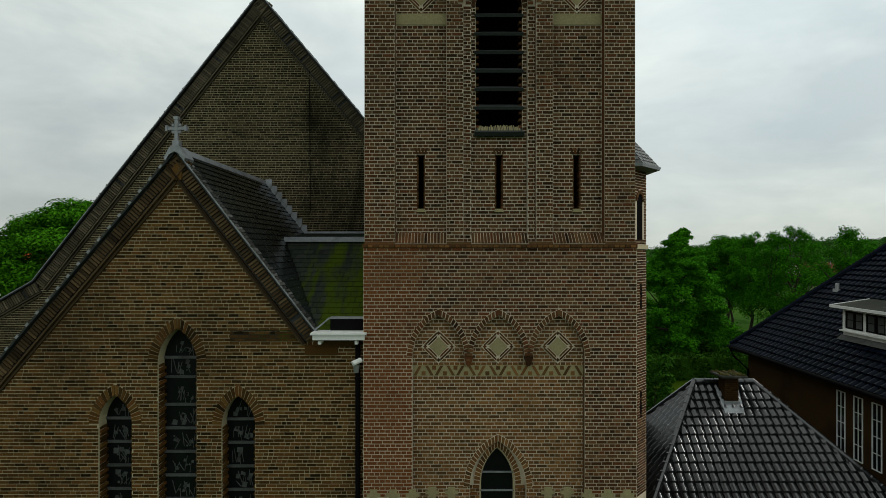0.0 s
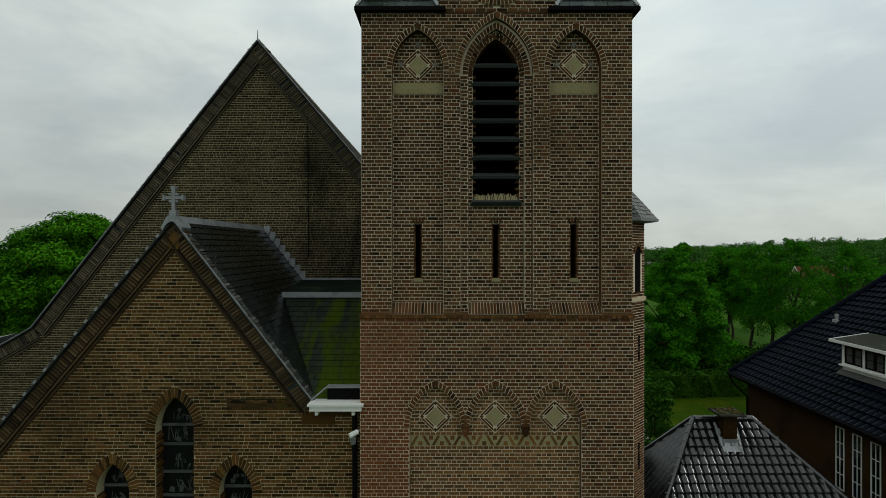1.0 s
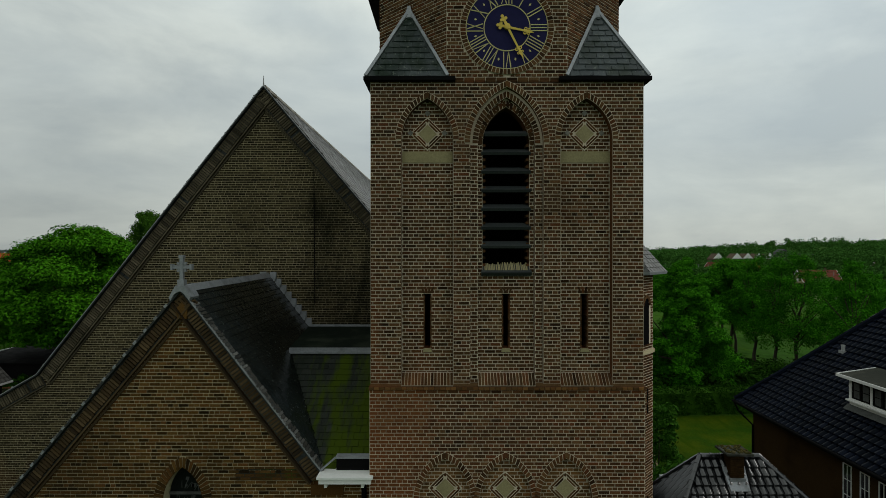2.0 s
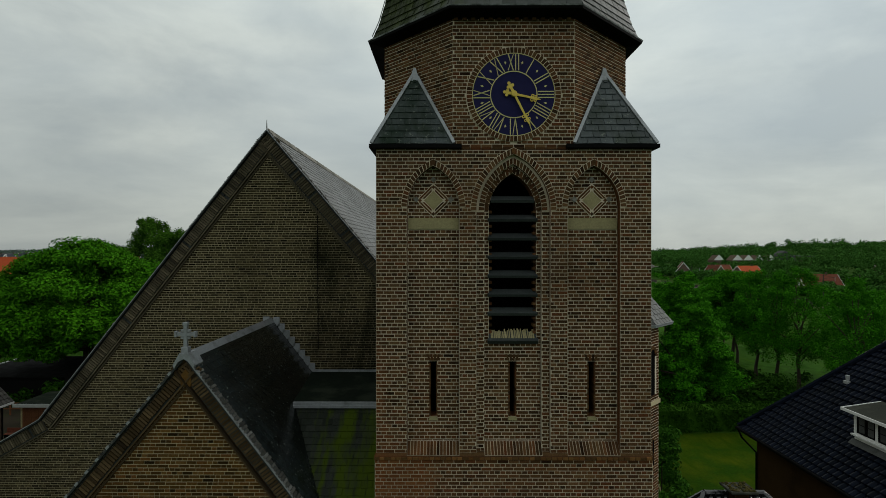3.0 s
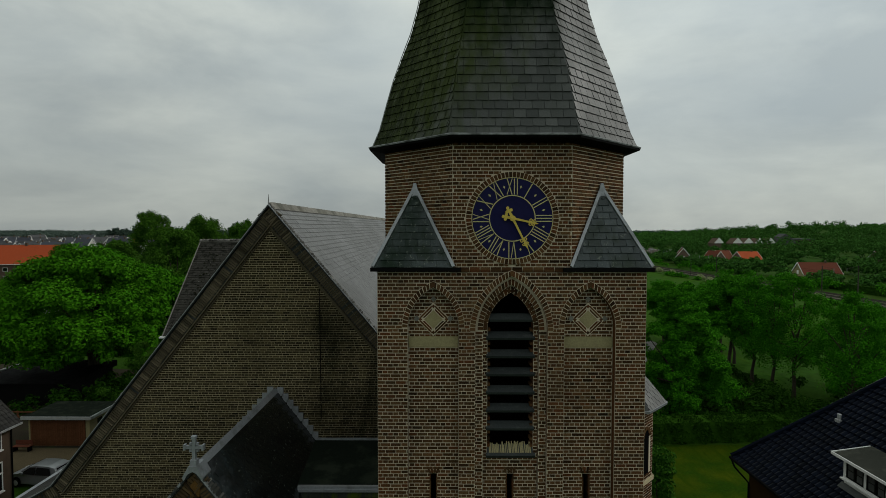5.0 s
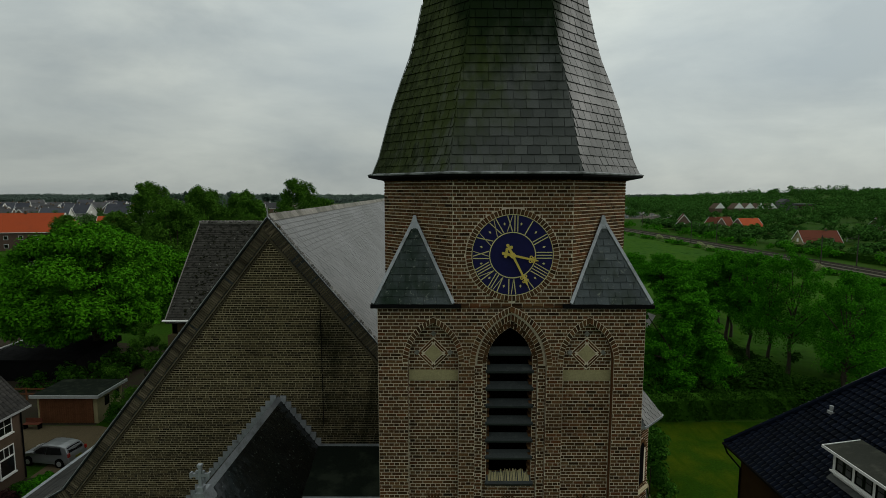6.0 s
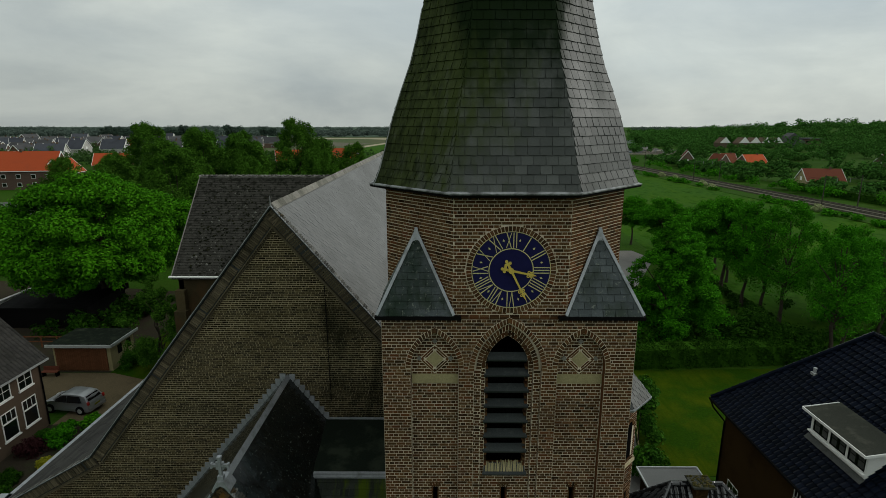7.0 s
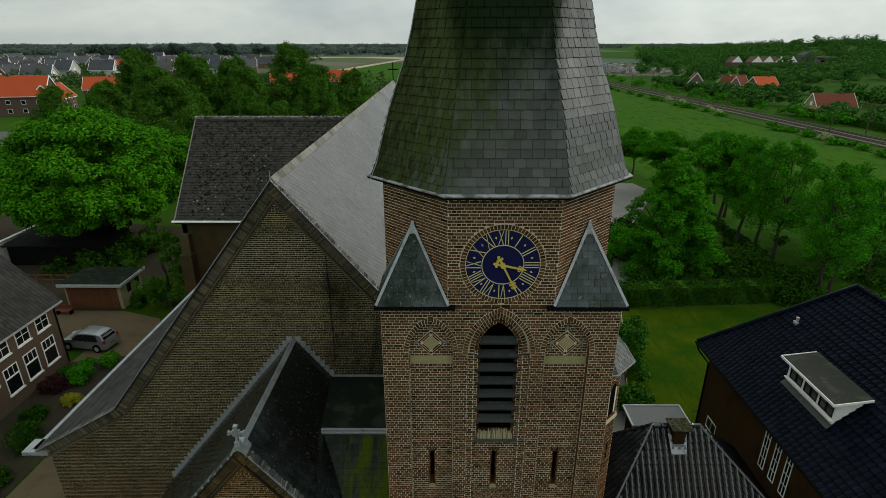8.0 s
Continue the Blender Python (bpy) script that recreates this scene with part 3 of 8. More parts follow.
M_PAVE = surface("brown_paving", [(0.10, 0.078, 0.046)], 0.92, 14, 0.3, 0.5, 0.5, (0.055, 0.046, 0.028), 0.3, 0.008)
M_ASPHALT = surface("grey_paving", [(0.15, 0.145, 0.135)], 0.9, 20, 0.2, 0.4, 0.4, (0.11, 0.105, 0.095), 0.3, 0.004)
M_GRAVEL = surface("rail_ballast", [(0.105, 0.10, 0.075)], 0.95, 6, 0.4, 0.5, 0.5, (0.07, 0.066, 0.044), 0.5, 0.05)
# Soil for bed and yard, darkened to hold the yard's tree shade.
M_SOIL_SHADED = surface("garden_soil_yard_shade", [(0.034, 0.028, 0.02)], 0.95, 12, 0.3, 0.8, 0.5, (0.035, 0.05, 0.018), 0.5, 0.02)
# Grey-green, paled with distance haze as part of the base colour.
M_HEATH = surface("haze_tinted_heath", [(0.060, 0.088, 0.062)], 0.95, 0.2, 0.3, 0.012, 0.6, (0.045, 0.068, 0.05), 0.0, spec=0.02)
M_BARK = surface("bark", [(0.05, 0.042, 0.032)], 0.95, 12, 0.4, 2, 0.4, (0.03, 0.036, 0.018), 0.6, 0.02)
M_STEEL = surface("galvanised_steel", [(0.26, 0.27, 0.27)], 0.5, 20, 0.1, 1, 0.3, None, 0.05, 0.001, metal=0.6)
M_WOOD = surface("brown_timber", [(0.12, 0.05, 0.024), (0.10, 0.042, 0.02)], 0.7, 14, 0.3, 1, 0.3, None, 0.2, 0.003, stretch=(1, 1, 4))
M_LEAF = leafy("tree_leaves", [(0.0180, 0.0999, 0.0024), (0.0384, 0.1823, 0.0048), (0.0240, 0.1296, 0.0036), (0.0672, 0.2633, 0.0108)], 0.65, 0.08)
M_LEAF_SLIM = leafy("meadow_tree_leaves", [(0.0216, 0.1260, 0.0026), (0.0408, 0.1988, 0.0052), (0.0168, 0.0980, 0.0026), (0.0672, 0.2730, 0.0104)], 0.65, 0.1)
M_LEAF_LIGHT = leafy("fresh_leaves", [(0.0248, 0.1116, 0.0025), (0.0430, 0.1701, 0.0048), (0.0314, 0.1342, 0.0033), (0.0760, 0.2362, 0.0106)], 0.6, 0.03)
M_LEAF_OLIVE = leafy("olive_leaves", [(0.0323, 0.0946, 0.0070), (0.0513, 0.1342, 0.0120), (0.0238, 0.0748, 0.0060), (0.0760, 0.1760, 0.0190)], 0.7, 0.12, 0.3)
M_LEAF_PURPLE = leafy("purple_leaves", [(0.035, 0.012, 0.014), (0.05, 0.018, 0.02)])
M_LEAF_YELLOW = leafy("yellow_leaves", [(0.30, 0.28, 0.02), (0.24, 0.25, 0.02)])
M_PINE = leafy("dune_wood_leaves", [(0.035, 0.105, 0.018), (0.052, 0.145, 0.024), (0.024, 0.08, 0.014), (0.07, 0.175, 0.032)], 0.9, 0.12, 0.11)
# Distance haze is mixed into the leaf colours of the next three woods.
M_FARWOOD = leafy("haze_tinted_wood_leaves", [(0.082, 0.112, 0.094), (0.094, 0.126, 0.104), (0.072, 0.10, 0.085)], 0.9, 0.3, 0.02)
M_FARROW = leafy("haze_tinted_row_leaves", [(0.046, 0.074, 0.056), (0.056, 0.086, 0.064), (0.04, 0.064, 0.049)], 0.9, 0.2, 0.02)
M_ESTATE = leafy("haze_greyed_garden_leaves", [(0.036, 0.080, 0.020), (0.05, 0.10, 0.027), (0.028, 0.064, 0.016), (0.062, 0.118, 0.034)], 0.8, 0.2, 0.15)
M_RUST = surface("rusty_rail", [(0.055, 0.05, 0.042)], 0.7, 20, 0.2, 1, 0.3, None, 0.1, 0.002)

# ---------------------------------------------------------------- roof coverings
def axes(O, U, S):
    """Matrix of a roof plane: x along the eave, y up the slope, z outwards."""
    U = Vector(U).normalized()
    S = Vector(S)
    S = (S - U * S.dot(U)).normalized()
    n = U.cross(S)
    m = Matrix((U, S, n)).transposed().to_4x4()
    m.translation = O
    return m


def slate_shape(u0, u1, s0, s1, rng, lift=0.02, lap=0.03):
    """A flat slate or shingle lying on the row below."""
    a, b = lift + rng.uniform(-0.002, 0.004), 0.003
    g, t, k = rng.uniform(0.004, 0.012), rng.uniform(-0.006, 0.006), rng.uniform(-0.006, 0.006)
    v = [(u0 + g, s0 + t, 0), (u1 - g, s0 - t, 0), (u1 - g, s1 + lap, 0), (u0 + g, s1 + lap, 0),
         (u0 + g, s0 + t, a + max(0, k)), (u1 - g, s0 - t, a + max(0, -k)), (u1 - g, s1 + lap, b), (u0 + g, s1 + lap, b)]
    return v, [(4, 5, 6, 7), (0, 1, 5, 4), (1, 2, 6, 5), (3, 0, 4, 7)]


def wave_shape(u0, u1, s0, s1, rng, waves=2, amp=0.022, lift=0.028, lo=None, hi=None, lap=0.02, gap=0.006):
    """A moulded tile with rolls, its lower edge lying over the row below."""
    n = 5 * waves + 1
    v, f = [], []
    j = rng.uniform(-0.003, 0.003)
    for i in range(n):
        p = i / (n - 1)
        u = u0 + gap + (u1 - u0 - 2 * gap) * p
        if lo is not None:
            u = min(max(u, lo), hi)
        w = amp * (0.5 - 0.5 * math.cos(2 * math.pi * waves * p)) ** 0.8
        v += [(u, s0, -0.004), (u, s0, lift + w + j), (u, s0, lift + w + j), (u, s1 + lap, 0.004 + w)]
    for i in range(n - 1):
        a, b = 4 * i, 4 * i + 4
        f += [(a, b, b + 1, a + 1), (a + 2, b + 2, b + 3, a + 3)]
    return v, f


def tiled(m, s_end, spans, w, h, shape, material, parent, piece, rest, seed=0, own=None, most=300, half=True, **how):
    """Covers a roof plane with rows of tiles, each a piece with an edge. Those within own (u0, u1, s0, s1) become objects of their own."""
    rng = random.Random(seed)
    geo, shared, count = Geo(), {}, 0
    for r in range(int(math.ceil(s_end / h))):
        s0, s1 = r * h, min((r + 1) * h, s_end)
        if s1 - s0 < 0.03:
            continue
        for lo, hi in spans((s0 + s1) / 2):
            if hi - lo < 0.03:
                continue
            off = (w / 2 if r % 2 else 0.0) if half else 0.0
            k = math.floor((lo - off) / w)
            while off + k * w < hi:
                a, b = off + k * w, off + (k + 1) * w
                k += 1
                whole = a >= lo - 1e-6 and b <= hi + 1e-6 and s1 - s0 > h * 0.99
                if whole and own and count < most and own[0] <= a and b <= own[1] and own[2] <= s0 and s1 <= own[3]:
                    var = rng.randrange(6)
                    if var not in shared:
                        g = Geo().add(*shape(0, w, 0, h, rng, **how))
                        shared[var] = g.mesh(piece, material, shape is wave_shape)
                    LOOSE_TILES.append((shared[var], piece, material, parent, m @ Matrix.Translation((a, s0, 0))))
                    count += 1
                    continue
                if shape is wave_shape:
                    if min(b, hi) - max(a, lo) > 0.04:
                        v, f = shape(a, b, s0, s1, rng, lo=lo, hi=hi, **how)
                        geo.add(v, f, m)
                else:
                    a, b = max(a, lo), min(b, hi)
                    if b - a > 0.03:
                        v, f = shape(a, b, s0, s1, rng, **how)
                        geo.add(v, f, m)
    if geo.v:
        part(rest, geo, material, parent, "", smooth=shape is wave_shape, kind="stuff")


LOOSE_TILES = []


def link_tiles():
    for me, piece, material, parent, m in LOOSE_TILES:
        part(piece, me, material, parent, m=m)

# ---------------------------------------------------------------- the church tower
rng = random.Random(7)
TX, TY, TH = 1.20, 14.11, 2.86                 # middle and half width of the tower
FRONT = TY - TH                                 # its front plane
Z_STRING, Z_TOP, Z_EAVE = 11.05, 17.50, 20.26
tower = thing("church_tower", "tall square brown brick church tower with octagonal belfry and slate spire", "church tower")
T0 = facing(TX, FRONT)

side_l, side_r = Arch(-1.67, 16.27, 0.545, 0.86, 11.10), Arch(1.67, 16.27, 0.545, 0.86, 11.10)
order1, order2 = Arch(0.0, 16.20, 0.77, 1.17, 11.10), Arch(0.0, 16.20, 0.60, 0.98, 11.10)
bell = Arch(0.0, 16.20, 0.50, 0.80, 13.52)
slits = [Arch(c, 13.02, 0.055, 0.03, 11.86) for c in (-1.67, 0.0, 1.67)]


def rect(u0, u1, z0, z1):
    return [(u0, z0), (u1, z0), (u1, z1), (u0, z1)]


# upper stage: recessed back wall, then the piers with their pointed panels, then the inner order round the bell opening
BELL_HOLES = [bell.poly()] + [rect(s.c - 0.085, s.c + 0.085, s.zb, s.zs) for s in slits]
wall_upper = part("front_wall", Geo().prism(rect(-TH, TH, Z_STRING, Z_TOP), -0.2005, -0.196, T0, BELL_HOLES)
                  .prism(rect(-TH, TH, Z_STRING, Z_TOP), -0.0105, -0.006, T0, [side_l.poly(), order1.poly(), side_r.poly()])
                  .prism(order1.poly(), -0.1055, -0.101, T0, [order2.poly()]), M_MORTAR, tower, "brown brick upper stage with pointed panels")
part("pier_core", Geo().prism(rect(-TH, TH, Z_STRING, Z_TOP), -0.55, -0.2005, T0, BELL_HOLES).prism(rect(-TH, TH, Z_STRING, Z_TOP), -0.196, -0.0105, T0, [side_l.poly(), order1.poly(), side_r.poly()])
     .prism(order1.poly(), -0.196, -0.1055, T0, [order2.poly()]), M_BRICK, wall_upper)


def piers(z):
    return without([(-TH, TH)], *[hole(a, z, g * (z > a.zs)) for a, g in ((side_l, 0.10), (side_r, 0.10), (order1, 0.10))])


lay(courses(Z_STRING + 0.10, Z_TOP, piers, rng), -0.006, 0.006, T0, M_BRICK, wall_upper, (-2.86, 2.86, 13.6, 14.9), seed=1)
lay(side_l.ring(0.12) + side_r.ring(0.12) + order1.ring(0.12), -0.006, 0.016, T0, M_BRICK, wall_upper, (-3, 3, 16, 18), name="arch_brick", seed=3, most=120)
for a in (side_l, side_r, order1):
    part("ring_bed", Geo().prism(a.band(0.125), -0.008, 0.009, T0), M_MORTAR, wall_upper)


def in_order(z):
    return without([(-0.77, 0.77)], hole(order2, z)) if z < 16.2 else []


lay(courses(11.15, 16.2, in_order, rng), -0.101, -0.091, T0, M_BRICK, wall_upper, seed=4)
part("ring_bed", Geo().prism(order2.band(0.125), -0.103, -0.092, T0), M_MORTAR, wall_upper)
lay(order2.ring(0.12), -0.101, -0.086, T0, M_BRICK, wall_upper, seed=5, rest="arch_brickwork")


def in_panels(z):
    out = []
    for a, s in ((side_l, slits[0]), (side_r, slits[2])):
        out += without([hole(a, z)], (s.c - 0.078, s.c + 0.078) if s.zb - 0.05 < z < s.zs + 0.03 else (0, 0),
                       (a.c - 0.6, a.c + 0.6) if 15.80 < z < 16.06 else (0, 0))
    if z < 13.5:
        s = slits[1]
        out += without([(-0.60, 0.60)], (-0.078, 0.078) if s.zb - 0.05 < z < s.zs + 0.03 else (0, 0))
    else:
        out += without([hole(order2, z)], hole(bell, z))
    return [o for o in out if o[1] - o[0] > 0.03]


lay(courses(11.15, 17.2, in_panels, rng), -0.196, -0.186, T0, M_BRICK, wall_upper, seed=6)
part("ring_bed", Geo().prism(bell.band(0.135), -0.198, -0.187, T0), M_MORTAR, wall_upper)
lay(bell.ring(0.13), -0.196, -0.180, T0, M_BRICK, wall_upper, seed=66, rest="arch_brickwork")

# pale tablets and lozenges in the heads of the side panels
for a in (side_l, side_r):
    g = Geo().prism(rect(a.c - 0.535, a.c + 0.535, 15.81, 16.05), -0.196, -0.172, T0)
    part("stone_tablet", g, M_STONE, wall_upper, "pale stone tablet")


def lozenge(c, z, r, m, d0, parent, dots=True):
    def dia(u, v, k):
        return [(u, v - k), (u + k, v), (u, v + k), (u - k, v)]
    part("stone_lozenge", Geo().prism(dia(c, z, r), d0, d0 + 0.02, m), M_STONE, parent, "pale stone lozenge")
    strips, out = [], r + 0.10
    for su, sv in ((1, 1), (-1, 1), (-1, -1), (1, -1)):
        for k0, k1 in ((r + 0.022, r + 0.072), (r + 0.094, r + 0.144)):
            e = 0.035
            q = [(c + su * (k0 - e), z + sv * e), (c + su * (k1 - e), z + sv * e), (c + su * e, z + sv * (k1 - e)), (c + su * e, z + sv * (k0 - e))]
            strips.append(q if su * sv > 0 else q[::-1])
    strips += [dia(c + su * (r + 0.083), z + sv * (r + 0.083), 0.045) for su, sv in ((1, 0), (-1, 0), (0, 1), (0, -1))]
    lay(strips, d0, d0 + 0.019, m, M_BRICK, parent, (c - 1, c + 1, z - 1, z + 1), seed=8)
    part("joint", Geo().prism(dia(c, z, r + 0.165), d0 - 0.01, d0 + 0.012, m), M_MORTAR, parent)
    if dots:
        for du, dv in ((-0.36, 0.02), (0.36, 0.02), (0.0, 0.44)):
            part("small_stone", Geo().prism(dia(c + du, z + dv, 0.065), d0, d0 + 0.016, m), M_CRUST, parent, "small grey stone")


for a in (side_l, side_r):
    lozenge(a.c, 16.42, 0.20, T0, -0.187, wall_upper)

# sloping sills of upright bricks at the foot of the panels, and the moulded string course
for c, w in ((-1.67, 0.545), (0.0, 0.60), (1.67, 0.545)):
    m = axes(T0 @ Vector((c - w, Z_STRING + 0.07, 0.05)), (1, 0, 0), (0, 0.235, 0.235))
    n = int(2 * w / 0.066)
    lay([[(i * 2 * w / n + 0.006, 0), ((i + 1) * 2 * w / n - 0.006, 0), ((i + 1) * 2 * w / n - 0.006, 0.31), (i * 2 * w / n + 0.006, 0.31)] for i in range(n)],
        -0.03, 0.012, m, M_BRICK, wall_upper, (-1, 9, -1, 1), name="sill_brick", seed=9)
    part("sill", Geo().box(0, 2 * w, 0, 0.32, -0.06, 0.0, m), M_MORTAR, wall_upper)
for s in slits:
    for k in (-1, 1):
        for i in range(int((s.zs - s.zb) / COURSE)):
            z = s.zb + i * COURSE
            part("reveal_brick", Geo().prism(rect(*sorted((s.c + k * 0.056, s.c + k * 0.086)), z + 0.006, z + 0.069), -0.5, -0.189, T0), M_BRICK, wall_upper)
    part("slit_sill", Geo().prism([(s.c - 0.10, s.zb - 0.07), (s.c + 0.10, s.zb - 0.07), (s.c + 0.075, s.zb), (s.c - 0.075, s.zb)], -0.19, -0.13, T0), M_STONE, wall_upper, "weathered stone sill")
lay([[(-2.9 + i * 0.115 + 0.005, Z_STRING - 0.02), (-2.9 + (i + 1) * 0.115 - 0.005, Z_STRING - 0.02), (-2.9 + (i + 1) * 0.115 - 0.005, Z_STRING + 0.04), (-2.9 + i * 0.115 + 0.005, Z_STRING + 0.04)] for i in range(50)],
    -0.02, 0.085, T0, M_RED, wall_upper, (-3, 3, 10, 12), name="string_brick", seed=10)
part("string_course", Geo().prism(rect(-TH - 0.03, TH + 0.03, Z_STRING - 0.03, Z_STRING + 0.05), -0.3, 0.055, T0).prism(rect(-TH, TH, Z_STRING + 0.05, Z_STRING + 0.10), -0.3, 0.02, T0), M_BRICK, wall_upper)

# bell opening: sloping louvre boards before a black lining that stands for the chamber's shade, the sill of upright
# tiles below
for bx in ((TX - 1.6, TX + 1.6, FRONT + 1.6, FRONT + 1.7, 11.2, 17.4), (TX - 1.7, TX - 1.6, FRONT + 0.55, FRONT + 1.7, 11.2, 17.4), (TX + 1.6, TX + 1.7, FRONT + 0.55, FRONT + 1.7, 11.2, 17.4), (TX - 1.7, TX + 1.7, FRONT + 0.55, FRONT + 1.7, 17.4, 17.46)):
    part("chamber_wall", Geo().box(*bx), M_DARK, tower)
for i in range(7):
    z = 14.02 + i * 0.397
    w = 0.525 if z < 16.1 else bell.half(z + 0.06) - 0.005
    if w > 0.1:
        m = axes(T0 @ Vector((-w, z, -0.165)), (1, 0, 0), (0, 0.19, 0.095))
        part("louvre_board", Geo().box(0, 2 * w, 0, 0.215, 0, 0.03, m).box(0, 2 * w, -0.012, 0.012, -0.03, 0.032, m), M_BOARD, tower, "dark weathered louvre board")
lay([rect(*sorted((k * 0.43, k * 0.515)), z, z + 0.062) for k in (-1, 1) for z in [13.6 + i * 0.15 for i in range(18)]], -0.42, -0.215, T0, M_BRICK, tower, (-1, 1, 13, 17), name="jamb_brick", seed=111)
for s in slits:
    lay([[(s.c + 0.05 * k - 0.019, s.zs + 0.01), (s.c + 0.05 * k + 0.019, s.zs + 0.01), (s.c + 0.085 * k + 0.024, s.zs + 0.15), (s.c + 0.085 * k - 0.024, s.zs + 0.15)] for k in (-1.5, -0.5, 0.5, 1.5)], -0.196, -0.178, T0, M_BRICK, wall_upper, (-3, 3, 12, 14), name="slit_brick", seed=112)
m = axes(T0 @ Vector((-0.5, 13.49, -0.10)), (1, 0, 0), (0, 0.2, 0.17))
sr = random.Random(77)
for i in range(26):
    u = 0.04 + i * 0.0355 + sr.uniform(-0.006, 0.006)
    part("sill_batten", Geo().box(u, u + sr.uniform(0.016, 0.03), 0.02, sr.uniform(0.2, 0.31), -0.02, sr.uniform(0.006, 0.022), m), M_STONE, tower)
part("bell_sill", Geo().box(0, 1.0, 0, 0.24, -0.06, 0, m).box(-0.03, 1.03, -0.05, 0.02, -0.07, 0.03, m), M_BOARD, tower, "dark sill board")

# lower stage, a hand's width proud, with the triple blind arcade and the pointed window
P0, P1 = -1.84, 1.78
arcade = [Arch(c, 8.74, 0.545, 0.86, 8.56) for c in (-1.295, -0.03, 1.235)]
door_win = Arch(-0.03, 5.95, 0.38, 0.80, 4.2)
win_outer = Arch(-0.03, 5.95, 0.60, 0.97, 4.2)
panel = [(P0, 3.2), (P1, 3.2)]
for a in reversed(arcade):
    s = a.side(9)
    panel += s + [(2 * a.c - u, z) for u, z in reversed(s[:-1])]
    if a is not arcade[0]:
        b = arcade[arcade.index(a) - 1]
        panel += [(a.c - a.w, 8.70), ((a.c - a.w + b.c + b.w) / 2 + 0.03, 8.56), ((a.c - a.w + b.c + b.w) / 2 - 0.03, 8.56), (b.c + b.w, 8.70)]
wall_lower = part("lower_wall", Geo().prism(rect(-TH, TH, 0, Z_STRING), -0.55, -0.226, T0, [door_win.poly()]).prism(rect(-TH, TH, 0, Z_STRING), -0.226, -0.076, T0, [win_outer.poly()])
                  .prism(rect(-TH - 0.02, TH + 0.02, 0, Z_STRING - 0.02), 0.0395, 0.044, T0, [panel]), M_MORTAR, tower, "reddish brown brick lower stage with blind arcade")
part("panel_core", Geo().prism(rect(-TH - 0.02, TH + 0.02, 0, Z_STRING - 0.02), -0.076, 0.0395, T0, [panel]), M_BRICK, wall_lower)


def low_spans(z):
    if z < 8.60:
        return without([(-TH - 0.02, TH + 0.02)], (P0, P1))
    if z < 8.74:
        return without([(-TH - 0.02, TH + 0.02)], *[(a.c - a.w, a.c + a.w) for a in arcade])
    return without([(-TH - 0.02, TH + 0.02)], *[hole(a, z, 0.10) for a in arcade])


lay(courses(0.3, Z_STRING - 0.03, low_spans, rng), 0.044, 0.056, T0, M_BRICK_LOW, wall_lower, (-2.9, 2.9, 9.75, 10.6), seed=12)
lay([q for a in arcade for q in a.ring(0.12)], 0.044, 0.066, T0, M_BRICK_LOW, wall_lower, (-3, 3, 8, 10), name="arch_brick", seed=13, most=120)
for a in arcade:
    part("ring_bed", Geo().prism(a.band(0.125), 0.042, 0.058, T0), M_MORTAR, wall_lower)


def low_panel(z):
    if z > 8.74:
        out = [hole(a, z) for a in arcade]
    elif z > 8.60:
        out = [(a.c - a.w, a.c + a.w) for a in arcade]
    else:
        out = [(P0, P1)]
    out = without(out, (P0, P1) if 8.29 < z < 8.55 else (0, 0), hole(win_outer, z, 0.10) if z > win_outer.zs else hole(win_outer, z))
    return [o for o in out if o[1] - o[0] > 0.03]


lay(courses(3.2, 9.6, low_panel, rng), -0.076, -0.066, T0, M_RED, wall_lower, (-1.9, 1.9, 7.1, 7.9), seed=14)
for a in arcade:
    lozenge(a.c, 8.93, 0.20, T0, -0.067, wall_lower, False)
for i in (0, 1):
    cu = (arcade[i].c + arcade[i + 1].c) / 2
    part("corbel", Geo().prism([(cu - 0.03, 8.54), (cu + 0.03, 8.54), (cu + 0.09, 8.70), (cu + 0.09, 8.76), (cu - 0.09, 8.76), (cu - 0.09, 8.70)], -0.07, 0.058, T0), M_BRICK, wall_lower, "tapered brick corbel")
for arch, d in [(a, 0.056) for a in arcade] + [(side_l, 0.007), (side_r, 0.007), (order1, 0.007)]:
    za = arch.zs + math.sqrt((arch.R + 0.11) ** 2 - (arch.R - arch.w) ** 2)
    part("apex_brick", Geo().prism([(arch.c - 0.025, za - 0.11), (arch.c + 0.025, za - 0.11), (arch.c + 0.04, za - 0.02), (arch.c, za + 0.01), (arch.c - 0.04, za - 0.02)], d - 0.02, d + 0.012, T0), M_BRICK, wall_lower if d > 0.05 else wall_upper)
# pale frieze with a zigzag of brick bars and a brick in each bay
FZ0, FZ1, n = 8.305, 8.535, 8
part("frieze_bed", Geo().prism(rect(P0, P1, FZ0, FZ1), -0.08, -0.062, T0), M_STONE, wall_lower, "pale stone frieze")
bars, small, w = [], [], (P1 - P0) / 8
for i in range(n):
    c = P0 + (i + 0.5) * w
    for k in (-1, 1):
        q = [(c + k * 0.035, FZ1 - 0.012), (c + k * (w / 2 - 0.075), FZ0 + 0.012), (c + k * (w / 2 - 0.012), FZ0 + 0.012), (c + k * 0.095, FZ1 - 0.012)]
        bars.append(q if k > 0 else q[::-1])
    small.append(rect(c - 0.042, c + 0.042, FZ0 + 0.015, FZ0 + 0.098))
    if i < n - 1:
        small.append(rect(c + w / 2 - 0.042, c + w / 2 + 0.042, FZ1 - 0.098, FZ1 - 0.012))
lay(bars, -0.062, -0.050, T0, M_RED, wall_lower, (-3, 3, 8, 9), name="frieze_bar", seed=15)
